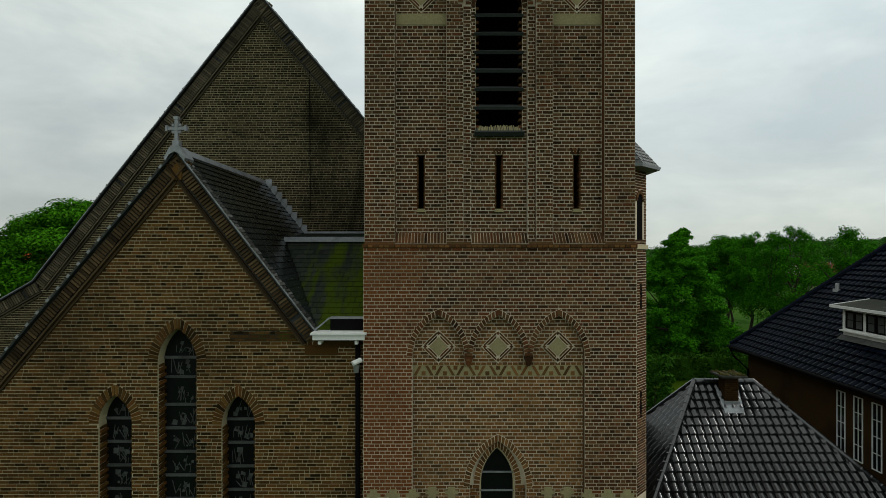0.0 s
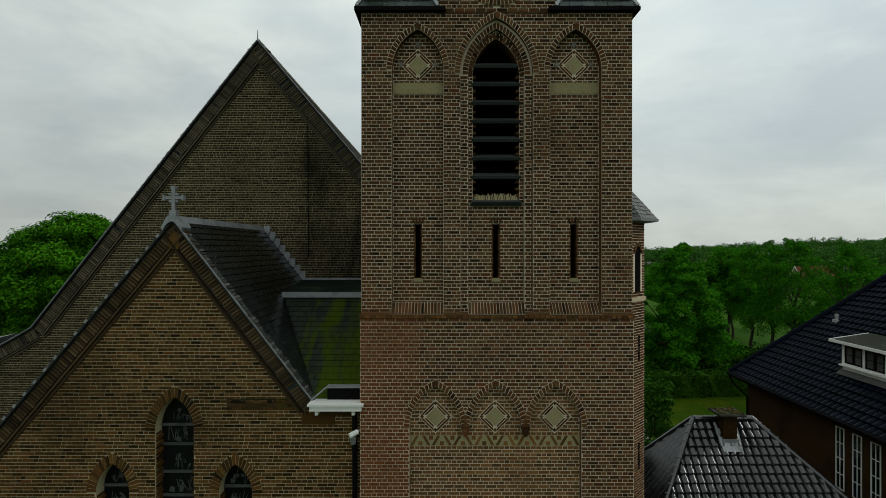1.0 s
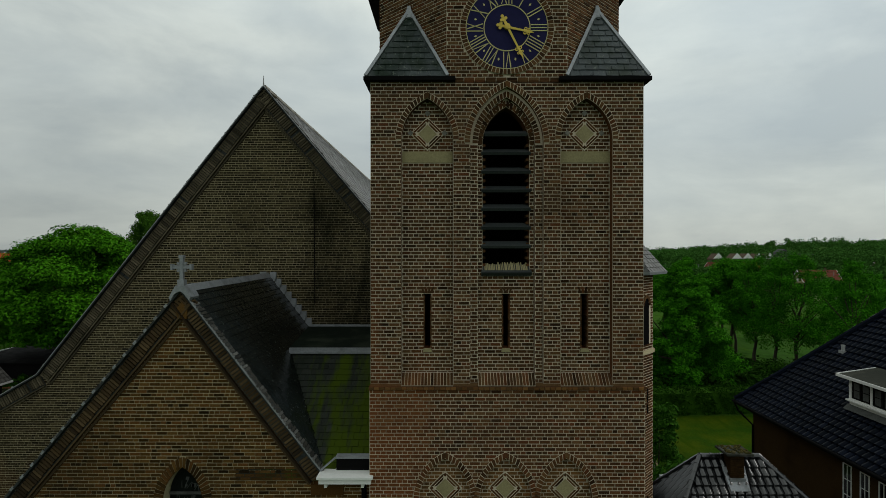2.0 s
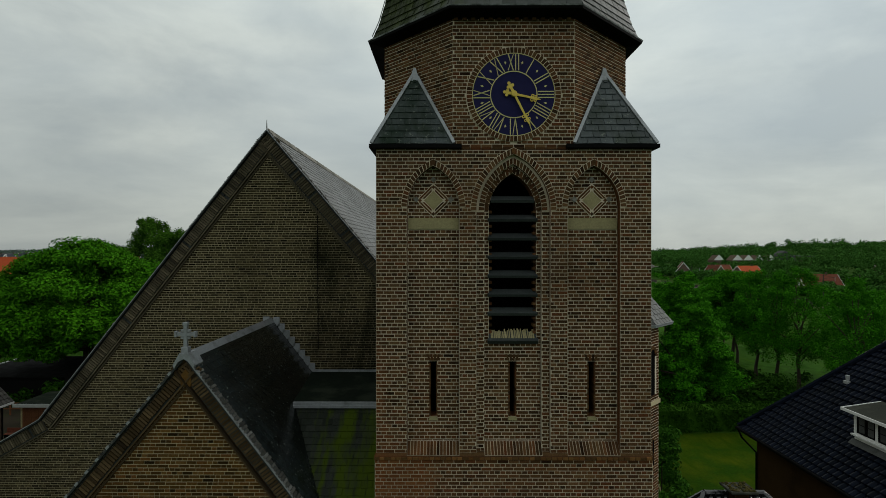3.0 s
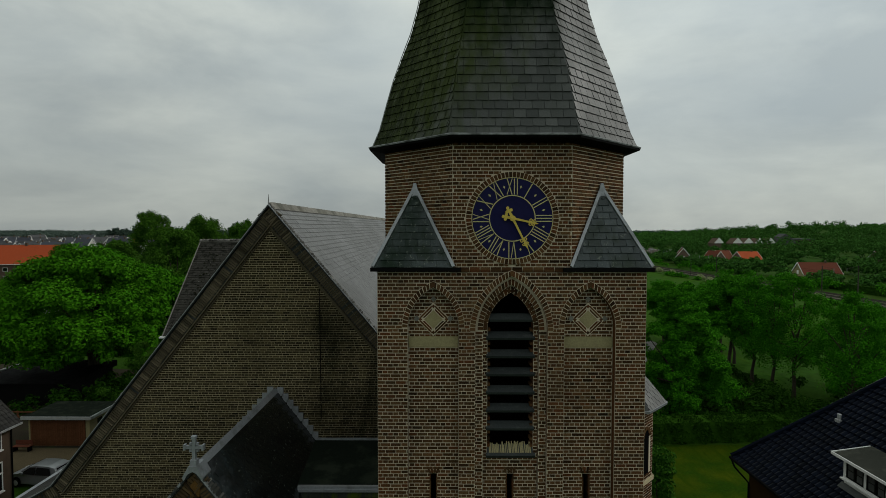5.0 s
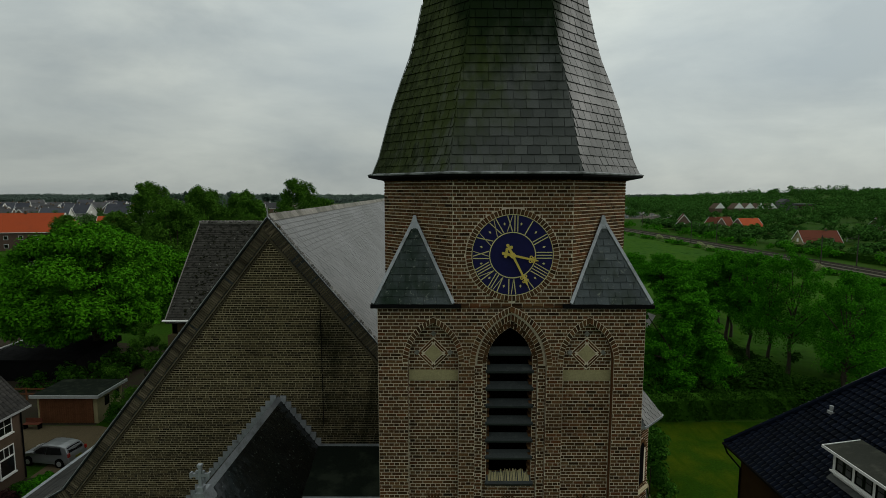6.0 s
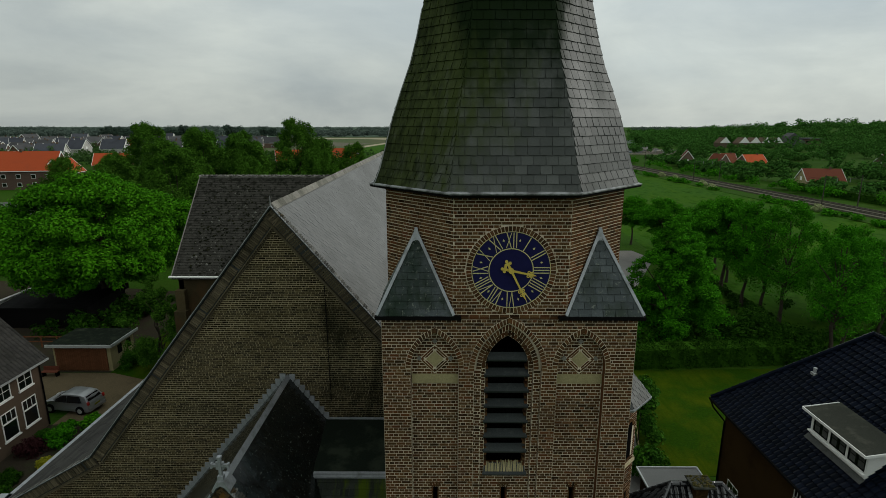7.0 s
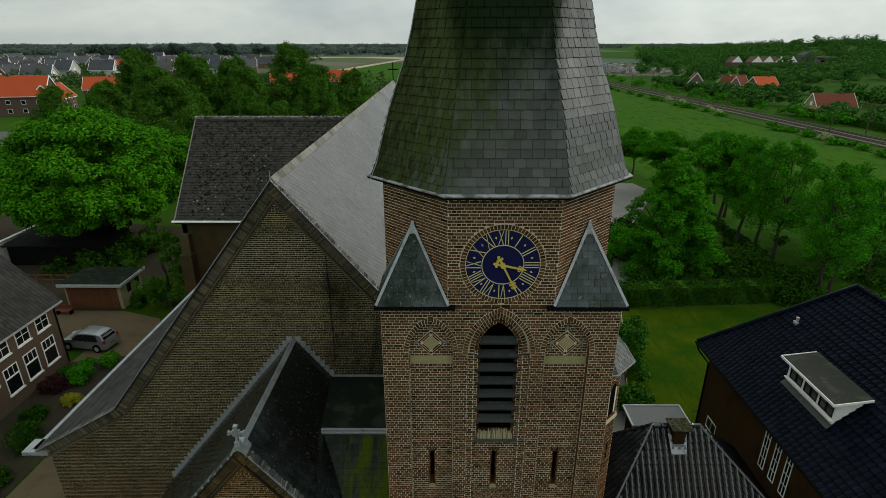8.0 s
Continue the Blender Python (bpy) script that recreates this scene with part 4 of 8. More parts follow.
lay(small, -0.062, -0.050, T0, M_RED, wall_lower, (-3, 3, 8, 9), name="frieze_brick", seed=16)
# band of stepped pale stones at window height
for i in range(14):
    u = -2.66 + i * 0.41
    if abs(u + 0.03) < 0.86:
        continue
    d = -0.068 if P0 < u < P1 else 0.052
    part("band_stone", Geo().prism([(u - 0.08, 5.72), (u + 0.08, 5.72), (u + 0.08, 5.79), (u + 0.145, 5.79), (u + 0.145, 5.87), (u + 0.08, 5.87), (u + 0.08, 5.95), (u - 0.08, 5.95), (u - 0.08, 5.87), (u - 0.145, 5.87), (u - 0.145, 5.79), (u - 0.08, 5.79)], d - 0.01, d + 0.014, T0), M_STONE, wall_lower)
part("ring_bed", Geo().prism(win_outer.band(0.135), -0.078, -0.063, T0), M_MORTAR, wall_lower)
part("ring_bed", Geo().prism(door_win.band(0.135), -0.228, -0.198, T0), M_MORTAR, wall_lower)
lay(win_outer.ring(0.13), -0.076, -0.056, T0, M_RED, wall_lower, (-3, 3, 5, 8), name="arch_brick", seed=18)
lay(door_win.ring(0.13), -0.226, -0.190, T0, M_RED, wall_lower, (-3, 3, 5, 8), name="arch_brick", seed=19)
lay(courses(4.2, 5.95, lambda z: [(-0.63, -0.41), (0.35, 0.57)], rng), -0.226, -0.20, T0, M_RED, wall_lower, seed=119, rest="jamb_brickwork")
lancet = part("window", Geo().prism(door_win.poly(), -0.36, -0.34, T0), M_LEADED, tower, "dark leaded pointed window")
part("window_frame", Geo().prism(door_win.poly(), -0.34, -0.30, T0, [Arch(-0.03, 5.95, 0.345, 0.74, 4.24).poly()]), M_MORTAR_DARK, lancet)
for z in (6.15, 5.75, 5.35, 4.95, 4.55):
    part("glazing_bar", Geo().prism(rect(-0.40, 0.34, z, z + 0.03), -0.33, -0.30, T0), M_LEAD, lancet)

# the other sides of the tower, plain
part("side_wall", Geo().box(TX - TH, TX - TH + 0.5, FRONT + 0.55, TY + TH, 0, Z_TOP), M_BRICK, tower)
part("side_wall", Geo().box(TX + TH - 0.5, TX + TH, FRONT + 0.55, TY + TH, 0, Z_TOP), M_BRICK, tower)
part("back_wall", Geo().box(TX - TH + 0.5, TX + TH - 0.5, TY + TH - 0.5, TY + TH, 0, Z_TOP), M_BRICK, tower)


# ---- octagonal belfry
def octa(r, h, z):
    return [(TX + u, TY + v, z) for u, v in ((-h, -r), (h, -r), (r, -h), (r, h), (h, r), (-h, r), (-r, h), (-r, -h))]


OR, OH = TH, 1.265
belfry = part("belfry", Geo().rings([octa(OR - 0.006, OH - 0.003, Z_TOP - 0.05), octa(OR - 0.006, OH - 0.003, Z_EAVE)]), M_MORTAR, tower, "octagonal brown brick belfry")
diag = math.hypot(OR - OH, OR - OH) / 2
CZ, CR = 18.60, 0.86
for k, (turn, half) in enumerate(((0, OH), (45, diag), (-45, diag), (90, OH), (-90, OH))):
    a = radians(turn)
    rr = OR if half == OH else (OR + OH) / math.sqrt(2)
    m = facing(TX + math.sin(a) * rr, TY - math.cos(a) * rr, 0, turn)

    def face_spans(z, k=k, half=half):
        s = [(-half, half)]
        if k == 0:
            dz = abs(z - CZ)
            if dz < CR + 0.13:
                c = math.sqrt((CR + 0.13) ** 2 - dz * dz)
                s = without(s, (-c, c))
            s = without(s, hole(order1, z, 0.126))
        return s
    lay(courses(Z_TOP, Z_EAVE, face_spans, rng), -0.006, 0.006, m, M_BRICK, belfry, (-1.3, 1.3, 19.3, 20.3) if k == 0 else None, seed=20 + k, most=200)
# brick ring round the dial
ring = []
part("ring_bed", Geo().prism([((CR + 0.12) * math.cos(i * math.pi / 36), CZ + (CR + 0.12) * math.sin(i * math.pi / 36)) for i in range(72)], -0.01, 0.020, T0, [[(CR * math.cos(i * math.pi / 36), CZ + CR * math.sin(i * math.pi / 36)) for i in range(72)]]), M_MORTAR, belfry)
for i in range(72):
    a0, a1 = 2 * math.pi * (i + 0.07) / 72, 2 * math.pi * (i + 0.93) / 72
    ring.append([(CR * math.cos(a0), CZ + CR * math.sin(a0)), ((CR + 0.12) * math.cos(a0), CZ + (CR + 0.12) * math.sin(a0)),
                 ((CR + 0.12) * math.cos(a1), CZ + (CR + 0.12) * math.sin(a1)), (CR * math.cos(a1), CZ + CR * math.sin(a1))])
lay(ring, -0.01, 0.028, T0, M_BRICK, belfry, (-2, 2, 17, 20), name="ring_brick", seed=27)
# toothed brick cornice under the eave
teeth = [[(-OH + 0.02 + i * 0.18, Z_EAVE - 0.13), (-OH + 0.11 + i * 0.18, Z_EAVE - 0.13), (-OH + 0.11 + i * 0.18, Z_EAVE - 0.06), (-OH + 0.02 + i * 0.18, Z_EAVE - 0.06)] for i in range(14)]
lay(teeth, 0.0, 0.05, T0, M_BRICK, belfry, (-2, 2, 19, 21), name="cornice_brick", seed=28)

# corner spurs: slate pyramids that turn the square into the octagon
for sx in (-1, 1):
    for sy in (-1, 1):
        spur = part("corner_spur", Geo().add([(TX + sx * u, TY + sy * v, z) for u, v, z in
                    ((2.95, 2.95, 17.56), (1.24, 2.95, 17.56), (1.24, 1.24, 17.56), (2.95, 1.24, 17.56), (2.10, 2.10, 19.28))],
                    [(0, 1, 4), (1, 2, 4), (2, 3, 4), (3, 0, 4), (3, 2, 1, 0)] if sx * sy > 0 else [(4, 1, 0), (4, 2, 1), (4, 3, 2), (4, 0, 3), (0, 1, 2, 3)]), M_SPUR, tower, "slate corner pyramid with lead hips")
        g = Geo().box(*sorted((TX + sx * 2.99, TX + sx * 1.08)), *sorted((TY + sy * 2.99, TY + sy * 1.08)), 17.48, 17.56)
        part("eave_board", g, M_EAVE, spur)
        ap = (TX + sx * 2.10, TY + sy * 2.10, 19.32)
        g = Geo()
        for u, v in ((2.95, 2.95), (1.24, 2.95), (2.95, 1.24)):
            g.bar((TX + sx * u, TY + sy * v, 17.585), ap, 0.065, 0.04, (0, -1, 0.4))
        part("lead_hip", g, M_LEAD, spur, "grey lead hip flashing")
        part("lead_cap", Geo().rings([[(ap[0] + 0.10 * c, ap[1] + 0.10 * s, 19.10) for c, s in ((1, 1), (-1, 1), (-1, -1), (1, -1))], [(ap[0] + 0.03 * c, ap[1] + 0.03 * s, 19.40) for c, s in ((1, 1), (-1, 1), (-1, -1), (1, -1))]]), M_LEAD, spur)
        if sy < 0:
            L, A = (TX + (-2.95 if sx < 0 else 1.24), TY - 2.95, 17.56), Vector((TX + sx * 2.10, TY - 2.10, 19.28))
            mid = Vector((TX + sx * 2.10, TY - 2.95, 17.56))
            m = axes(L, (1, 0, 0), A - mid)
            ln = (A - mid).length
            tiled(m, ln, lambda s, ln=ln: [(0.855 * s / ln + 0.03, 1.71 - 0.855 * s / ln - 0.03)], 0.27, 0.165, slate_shape, M_SPUR, spur, "slate", "slating", 30, (0, 2, 0, 2))
            Lx = (TX + sx * 2.95, TY - (2.95 if sx > 0 else 1.24), 17.56)
            mid = Vector((TX + sx * 2.95, TY - 2.10, 17.56))
            m = axes(Lx, (0, sx, 0), A - mid)
            tiled(m, ln, lambda s, ln=ln: [(0.855 * s / ln + 0.03, 1.71 - 0.855 * s / ln - 0.03)], 0.27, 0.165, slate_shape, M_SPUR, spur, "slate", "slating", 31)

# ---- the spire
PROFILE = [(20.30, 3.14), (20.68, 2.985), (21.25, 2.832), (21.83, 2.672), (22.42, 2.473), (23.03, 2.25), (23.63, 2.09), (24.22, 1.966), (33.9, 0.03)]
KH = 0.437
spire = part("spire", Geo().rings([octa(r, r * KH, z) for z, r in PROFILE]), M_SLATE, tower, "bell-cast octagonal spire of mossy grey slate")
part("eave_soffit", Geo().rings([octa(OR + 0.02, OH, 20.17), octa(OR + 0.05, OH + 0.01, 20.18), octa(3.22, 1.34, 20.24), octa(3.24, 1.34, 20.29), octa(3.1, 1.32, 20.31)]), M_EAVE, spire, "dark boarded eave")
part("lead_drip", Geo().rings([octa(3.24, 1.345, 20.285), octa(3.25, 1.35, 20.31), octa(3.15, 1.35, 20.345), octa(3.0, 1.30, 20.34)]), M_ROOFLEAD, spire, "stained lead drip edge")


def spire_face(turn, seed, own=None):
    for i in range(len(PROFILE) - 1):
        (z0, r0), (z1, r1) = PROFILE[i], PROFILE[i + 1]
        a = radians(turn)
        if turn % 90 == 0:
            d0, d1, h0, h1 = r0, r1, r0 * KH, r1 * KH
        else:
            d0, d1 = r0 * (1 + KH) / math.sqrt(2), r1 * (1 + KH) / math.sqrt(2)
            h0, h1 = r0 * (1 - KH) / math.sqrt(2), r1 * (1 - KH) / math.sqrt(2)
        n = Vector((math.sin(a), -math.cos(a), 0))
        c = Vector((TX, TY, 0))
        lo, hi = c + n * d0 + Vector((0, 0, z0)), c + n * d1 + Vector((0, 0, z1))
        m = axes(lo, (math.cos(a), math.sin(a), 0), hi - lo)
        ln = (hi - lo).length
        rows = max(1, round(ln / 0.195))
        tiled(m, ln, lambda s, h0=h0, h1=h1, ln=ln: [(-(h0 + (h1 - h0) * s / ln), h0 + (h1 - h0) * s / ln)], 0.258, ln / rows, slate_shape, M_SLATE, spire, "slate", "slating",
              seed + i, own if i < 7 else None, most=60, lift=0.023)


for turn, own in ((0, (-2, 2, 0, 9)), (-45, None), (45, (-2, 2, 0, 9)), (90, None), (-90, None)):
    spire_face(turn, 40 + turn, own)
# thin conductor wire along the flank of the spire
part("conductor_wire", Geo().tube([(TX - r * 0.97 - 0.06, TY - r * KH - 0.25, z) for z, r in PROFILE[:-1]], 0.012, 5), M_STEEL, spire)

# ---- stair turret at the tower's flank
turret = part("stair_turret", Geo().rings([[(4.87 + 1.02 * math.cos(radians(22.5 + 45 * i)) / math.cos(radians(22.5)), 15.87 + 1.02 * math.sin(radians(22.5 + 45 * i)) / math.cos(radians(22.5)), z) for i in range(8)] for z in (0, 13.25)]), M_MORTAR, tower, "octagonal brick stair turret with a small slate roof")
slit_t = Arch(0.0, 12.35, 0.17, 0.22, 11.25)
for turn in (0, 45, 90):
    a = radians(turn)
    m = facing(4.87 + 1.02 * math.sin(a), 15.87 - 1.02 * math.cos(a), 0, turn)
    lay(courses(4.0, 13.2, lambda z, turn=turn: without([(-0.42, 0.42)], hole(slit_t, z, 0.1) if turn == 45 else (0, 0)), rng), 0.0, 0.01, m, M_BRICK, turret, seed=50 + turn)
    if turn == 45:
        # Black plates fill the window and slits: the openings' shade as colour.
        part("turret_window", Geo().prism(slit_t.poly(), -0.05, 0.006, m), M_DARK, turret)
        lay(slit_t.ring(0.1), 0.0, 0.03, m, M_BRICK, turret, (-1, 1, 11, 14), name="arch_brick", seed=55)
        for z in (9.3, 6.2):
            part("turret_slit", Geo().prism(rect(0.02, 0.12, z, z + 0.75), -0.05, 0.012, m), M_DARK, turret)
    part("string_course", Geo().prism(rect(-0.45, 0.45, Z_STRING - 0.05, Z_STRING + 0.06), -0.1, 0.05, m), M_MORTAR_DARK, turret)


def ring8(r, z):
    return [(4.87 + r * math.cos(radians(22.5 + 45 * i)) / math.cos(radians(22.5)), 15.87 + r * math.sin(radians(22.5 + 45 * i)) / math.cos(radians(22.5)), z) for i in range(8)]


troof = part("turret_roof", Geo().rings([ring8(1.36, 13.33), ring8(0.6, 14.3), ring8(0.05, 15.1)]), M_SLATE_DARK, turret, "small slate pyramid roof")
part("eave_board", Geo().rings([ring8(1.05, 13.22), ring8(1.37, 13.26), ring8(1.39, 13.34), ring8(1.3, 13.36)]), M_LEAD, turret)
for turn in (0, 45, 90):
    a = radians(turn)
    n = Vector((math.sin(a), -math.cos(a), 0))
    lo, hi = Vector((4.87, 15.87, 13.33)) + n * 1.36, Vector((4.87, 15.87, 14.3)) + n * 0.6
    ln, tn = (hi - lo).length, math.tan(radians(22.5))
    tiled(axes(lo, (math.cos(a), math.sin(a), 0), hi - lo), ln, lambda s, ln=ln, tn=tn: [(-tn * (1.36 - 0.76 * s / ln), tn * (1.36 - 0.76 * s / ln))], 0.2, 0.15, slate_shape, M_SLATE, troof, "slate", "slating", 60)

# ---- security camera and downpipe beside the tower's foot corner
scam = thing("security_camera", "small white security camera on a wall bracket", "security camera")
part("bracket", Geo().tube([(-1.72, FRONT + 0.1, 8.62), (-1.80, FRONT - 0.18, 8.66)], 0.02, 8), M_WHITE, scam)
part("housing", Geo().tube([(-1.70, FRONT - 0.20, 8.70), (-1.86, FRONT - 0.30, 8.64)], [0.05, 0.055], 10), M_WHITE, scam, smooth=False)
part("dome", Geo().tube([(-1.80, FRONT - 0.2, 8.60), (-1.80, FRONT - 0.2, 8.44)], [0.07, 0.05], 12), M_STEEL, scam)

# ---------------------------------------------------------------- the clock
clock = thing("tower_clock", "round blue clock dial with gilt roman numerals and hands", "clock")
K0 = facing(TX, FRONT, CZ)


def disc(r, d0, d1, n=64, hole_r=0.0):
    out = [(r * math.cos(2 * math.pi * i / n), r * math.sin(2 * math.pi * i / n)) for i in range(n)]
    inner = [[(hole_r * math.cos(2 * math.pi * i / n), hole_r * math.sin(2 * math.pi * i / n)) for i in range(n)]] if hole_r else []
    return Geo().prism(out, d0, d1, K0, inner)


dial = part("dial", disc(0.862, -0.02, 0.012), M_BLUE, clock, "dark blue dial")
part("rim", disc(0.862, 0.012, 0.022, 64, 0.848), M_PALEGOLD, clock, "thin gilt rim")
part("inner_ring", disc(0.492, 0.012, 0.02, 48, 0.472), M_PALEGOLD, clock, "thin gilt ring")


def stroke(g, a, b, w):
    (x0, y0), (x1, y1) = a, b
    ln = math.hypot(x1 - x0, y1 - y0)
    nx, ny = -(y1 - y0) / ln * w / 2, (x1 - x0) / ln * w / 2
    q = [(x0 - nx, y0 - ny), (x1 - nx, y1 - ny), (x1 + nx, y1 + ny), (x0 + nx, y0 + ny)]
    g.prism(q, 0.012, 0.024, g.m)


NUMERALS = ["XII", "I", "II", "III", "IIII", "V", "VI", "VII", "VIII", "IX", "X", "XI"]
WIDE = {"I": 0.062, "V": 0.14, "X": 0.14}
for h, text in enumerate(NUMERALS):
    g = Geo()
    g.m = K0 @ pose(0, 0, 0, 0, 0, -30 * h)
    total = sum(WIDE[c] for c in text)
    squeeze = min(1.0, 0.30 / total)
    x, lo, hi = -total * squeeze / 2, 0.50, 0.835
    for c in text:
        w = WIDE[c] * squeeze
        if c == "I":
            stroke(g, (x + w / 2, lo), (x + w / 2, hi), 0.019)
        elif c == "V":
            stroke(g, (x + w * 0.15, hi), (x + w / 2, lo), 0.02)
            stroke(g, (x + w * 0.85, hi), (x + w / 2, lo), 0.014)
        else:
            stroke(g, (x + w * 0.12, hi), (x + w * 0.88, lo), 0.02)
            stroke(g, (x + w * 0.88, hi), (x + w * 0.12, lo), 0.014)
        x += w
    part("numeral", g, M_PALEGOLD, clock, "gilt roman numeral")
    g = Geo()
    g.m = K0 @ pose(0, 0, 0, 0, 0, -30 * h - 15)
    g.prism([(0, 0.645), (0.022, 0.68), (0, 0.715), (-0.022, 0.68)], 0.012, 0.02, g.m)
    part("half_hour_mark", g, M_PALEGOLD, clock)


def hand(length, tail, width, degrees, lift):
    """An ornamental hand: tapering shaft, pierced lobes near the tip, and a forked tail."""
    g = Geo()
    m = K0 @ Matrix.Translation((0, 0, lift)) @ pose(0, 0, 0, 0, 0, -degrees)
    g.prism([(-width * 0.7, -0.02), (width * 0.7, -0.02), (width * 0.5, length * 0.74), (width * 0.9, length * 0.8), (0, length), (-width * 0.9, length * 0.8), (-width * 0.5, length * 0.74)], 0, 0.016, m)
    for s in (-1, 1):
        for y, r in ((length * 0.68, width * 1.0), (length * 0.80, width * 0.8)):
            c = (s * width * 1.2, y)
            n = 12
            ro = [(c[0] + r * math.cos(2 * math.pi * i / n), c[1] + r * math.sin(2 * math.pi * i / n)) for i in range(n)]
            ri = [(c[0] + r * 0.45 * math.cos(2 * math.pi * i / n), c[1] + r * 0.45 * math.sin(2 * math.pi * i / n)) for i in range(n)]
            g.prism(ro, 0, 0.014, m, [ri])
    g.prism([(-width * 0.6, -tail * 0.9), (width * 0.6, -tail * 0.9), (width * 0.9, 0), (-width * 0.9, 0)], 0, 0.015, m)
    for cx, cy in ((0, -tail), (width * 1.35, -tail * 0.72), (-width * 1.35, -tail * 0.72)):
        g.prism([(cx + width * 0.95 * math.cos(i * 0.6283), cy + width * 0.95 * math.sin(i * 0.6283)) for i in range(10)], 0, 0.017, m)
    return g


part("hour_hand", hand(0.57, 0.20, 0.036, 102, 0.05), M_GOLD, clock, "gilt ornamental hour hand")
part("minute_hand", hand(0.75, 0.24, 0.036, 153, 0.075), M_GOLD, clock, "gilt ornamental minute hand")
part("boss", Geo().prism([(0.06 * math.cos(i * 0.5236), 0.06 * math.sin(i * 0.5236)) for i in range(12)], 0.02, 0.11, K0), M_GOLD, clock)

# ---------------------------------------------------------------- front chapel with its gable
chapel = thing("church_chapel", "brick gabled church front with three leaded lancets and slate roof", "church chapel")
CX, CYF = -5.72, 11.50                     # middle of the gable and its front plane
C0 = facing(CX, CYF)
C_APEX, C_SLOPE = 13.10, 1.30
EL, ER = -5.6, 3.02                        # feet of the two slopes, along the wall
lanc = [Arch(-1.36, 7.22, 0.30, 0.56, 4.0), Arch(-0.02, 8.55, 0.36, 0.67, 4.0), Arch(1.30, 7.20, 0.30, 0.56, 4.0)]


zl, zr = C_APEX + EL * 1.185, C_APEX - ER * C_SLOPE
outline = [(EL, 0), (4.0, 0), (4.0, zr), (ER, zr), (0, C_APEX), (EL, zl)]
cwall = part("gable_wall", Geo().prism(outline, -0.45, -0.006, C0, [a.poly(10, 0.06) for a in lanc]), M_MORTAR_DARK, chapel, "ochre brown brick gable wall")


def chapel_spans(z):
    r = min(4.0 if z < zr else 9, max(0.0, (C_APEX - z) / C_SLOPE) if z > zr else 4.0)
    l = max(EL, -(C_APEX - z) / 1.185)
    return without([(l, r)], *[hole(a, z, 0.26 if z > a.zs else 0.06) for a in lanc])


lay(courses(0.3, C_APEX - 0.1, chapel_spans, rng, "wild"), -0.006, 0.006, C0, M_OCHRE, cwall, (-3.0, 3.0, 9.8, 11.2), seed=70)
for a in lanc:
    b = Arch(a.c, a.zs, a.w + 0.06, a.h + 0.06, a.zb)
    lay(b.ring(0.21, 0.07), -0.006, 0.010, C0, M_OCHRE, cwall, (-9, 9, 0, 20), name="arch_brick", seed=71)
    win = part("window", Geo().prism(b.poly(), -0.30, -0.285, C0), M_LEADED, chapel, "dark leaded lancet window with saddle bars")
    z, step = a.zs + 0.06, 0.52
    zs = [a.zs + (0.06 if a is lanc[1] else 0.05) - i * (0.43 if i < 2 and a is lanc[1] else 0.52) for i in range(8)]
    for z in zs:
        if z > a.zb:
            part("saddle_bar", Geo().prism(rect(a.c - a.w - 0.06, a.c + a.w + 0.06, z - 0.03, z + 0.03), -0.285, -0.255, C0), M_LOUVRE, win)
    # lead lines and pale glass pieces between the bars
    g, pale = Geo(), Geo()
    wr = random.Random(int(a.c * 100) + 900)
    for z0 in zs:
        for _ in range(7):
            u = a.c + wr.uniform(-a.w, a.w) * 0.75
            dz, du = wr.uniform(0.12, 0.34), wr.uniform(-0.12, 0.12)
            zz = z0 + wr.uniform(0.02, 0.12)
            if a.half(zz + dz) > abs(u + du - a.c) + 0.05:
                g.bar(C0 @ Vector((u, zz, -0.28)), C0 @ Vector((u + du, zz + dz, -0.28)), 0.012, 0.012, (0, 1, 0))
        for _ in range(5):
            u, zz, r = a.c + wr.uniform(-a.w, a.w) * 0.6, z0 + wr.uniform(0.1, 0.36), wr.uniform(0.02, 0.07)
            if a.half(zz + r) > abs(u - a.c) + r:
                pale.prism([(u - r, zz - r * wr.uniform(0.3, 1)), (u + r * wr.uniform(0.2, 1), zz - r), (u + r, zz + r * wr.uniform(0.2, 1)), (u - r * wr.uniform(0.1, 1), zz + r)], -0.285, -0.281, C0)
    part("leadwork", g, M_LOUVRE, win, kind="stuff")
    part("pale_glass", pale, M_LOUVRE, win, kind="stuff")
    # moulded, stepped jambs
    jb = []
    for i in range(int((a.zs - a.zb) / COURSE)):
        z0 = a.zb + i * COURSE
        for s in (-1, 1):
            e = sorted((a.c + s * (a.w + 0.058), a.c + s * (a.w + (0.045 if i % 2 else 0.015))))
            jb.append([(e[0], z0 + 0.006), (e[1], z0 + 0.006), (e[1], z0 + 0.069), (e[0], z0 + 0.069)])
    lay(jb, -0.285, -0.04, C0, M_OCHRE, cwall, seed=73, rest="jamb_brickwork")


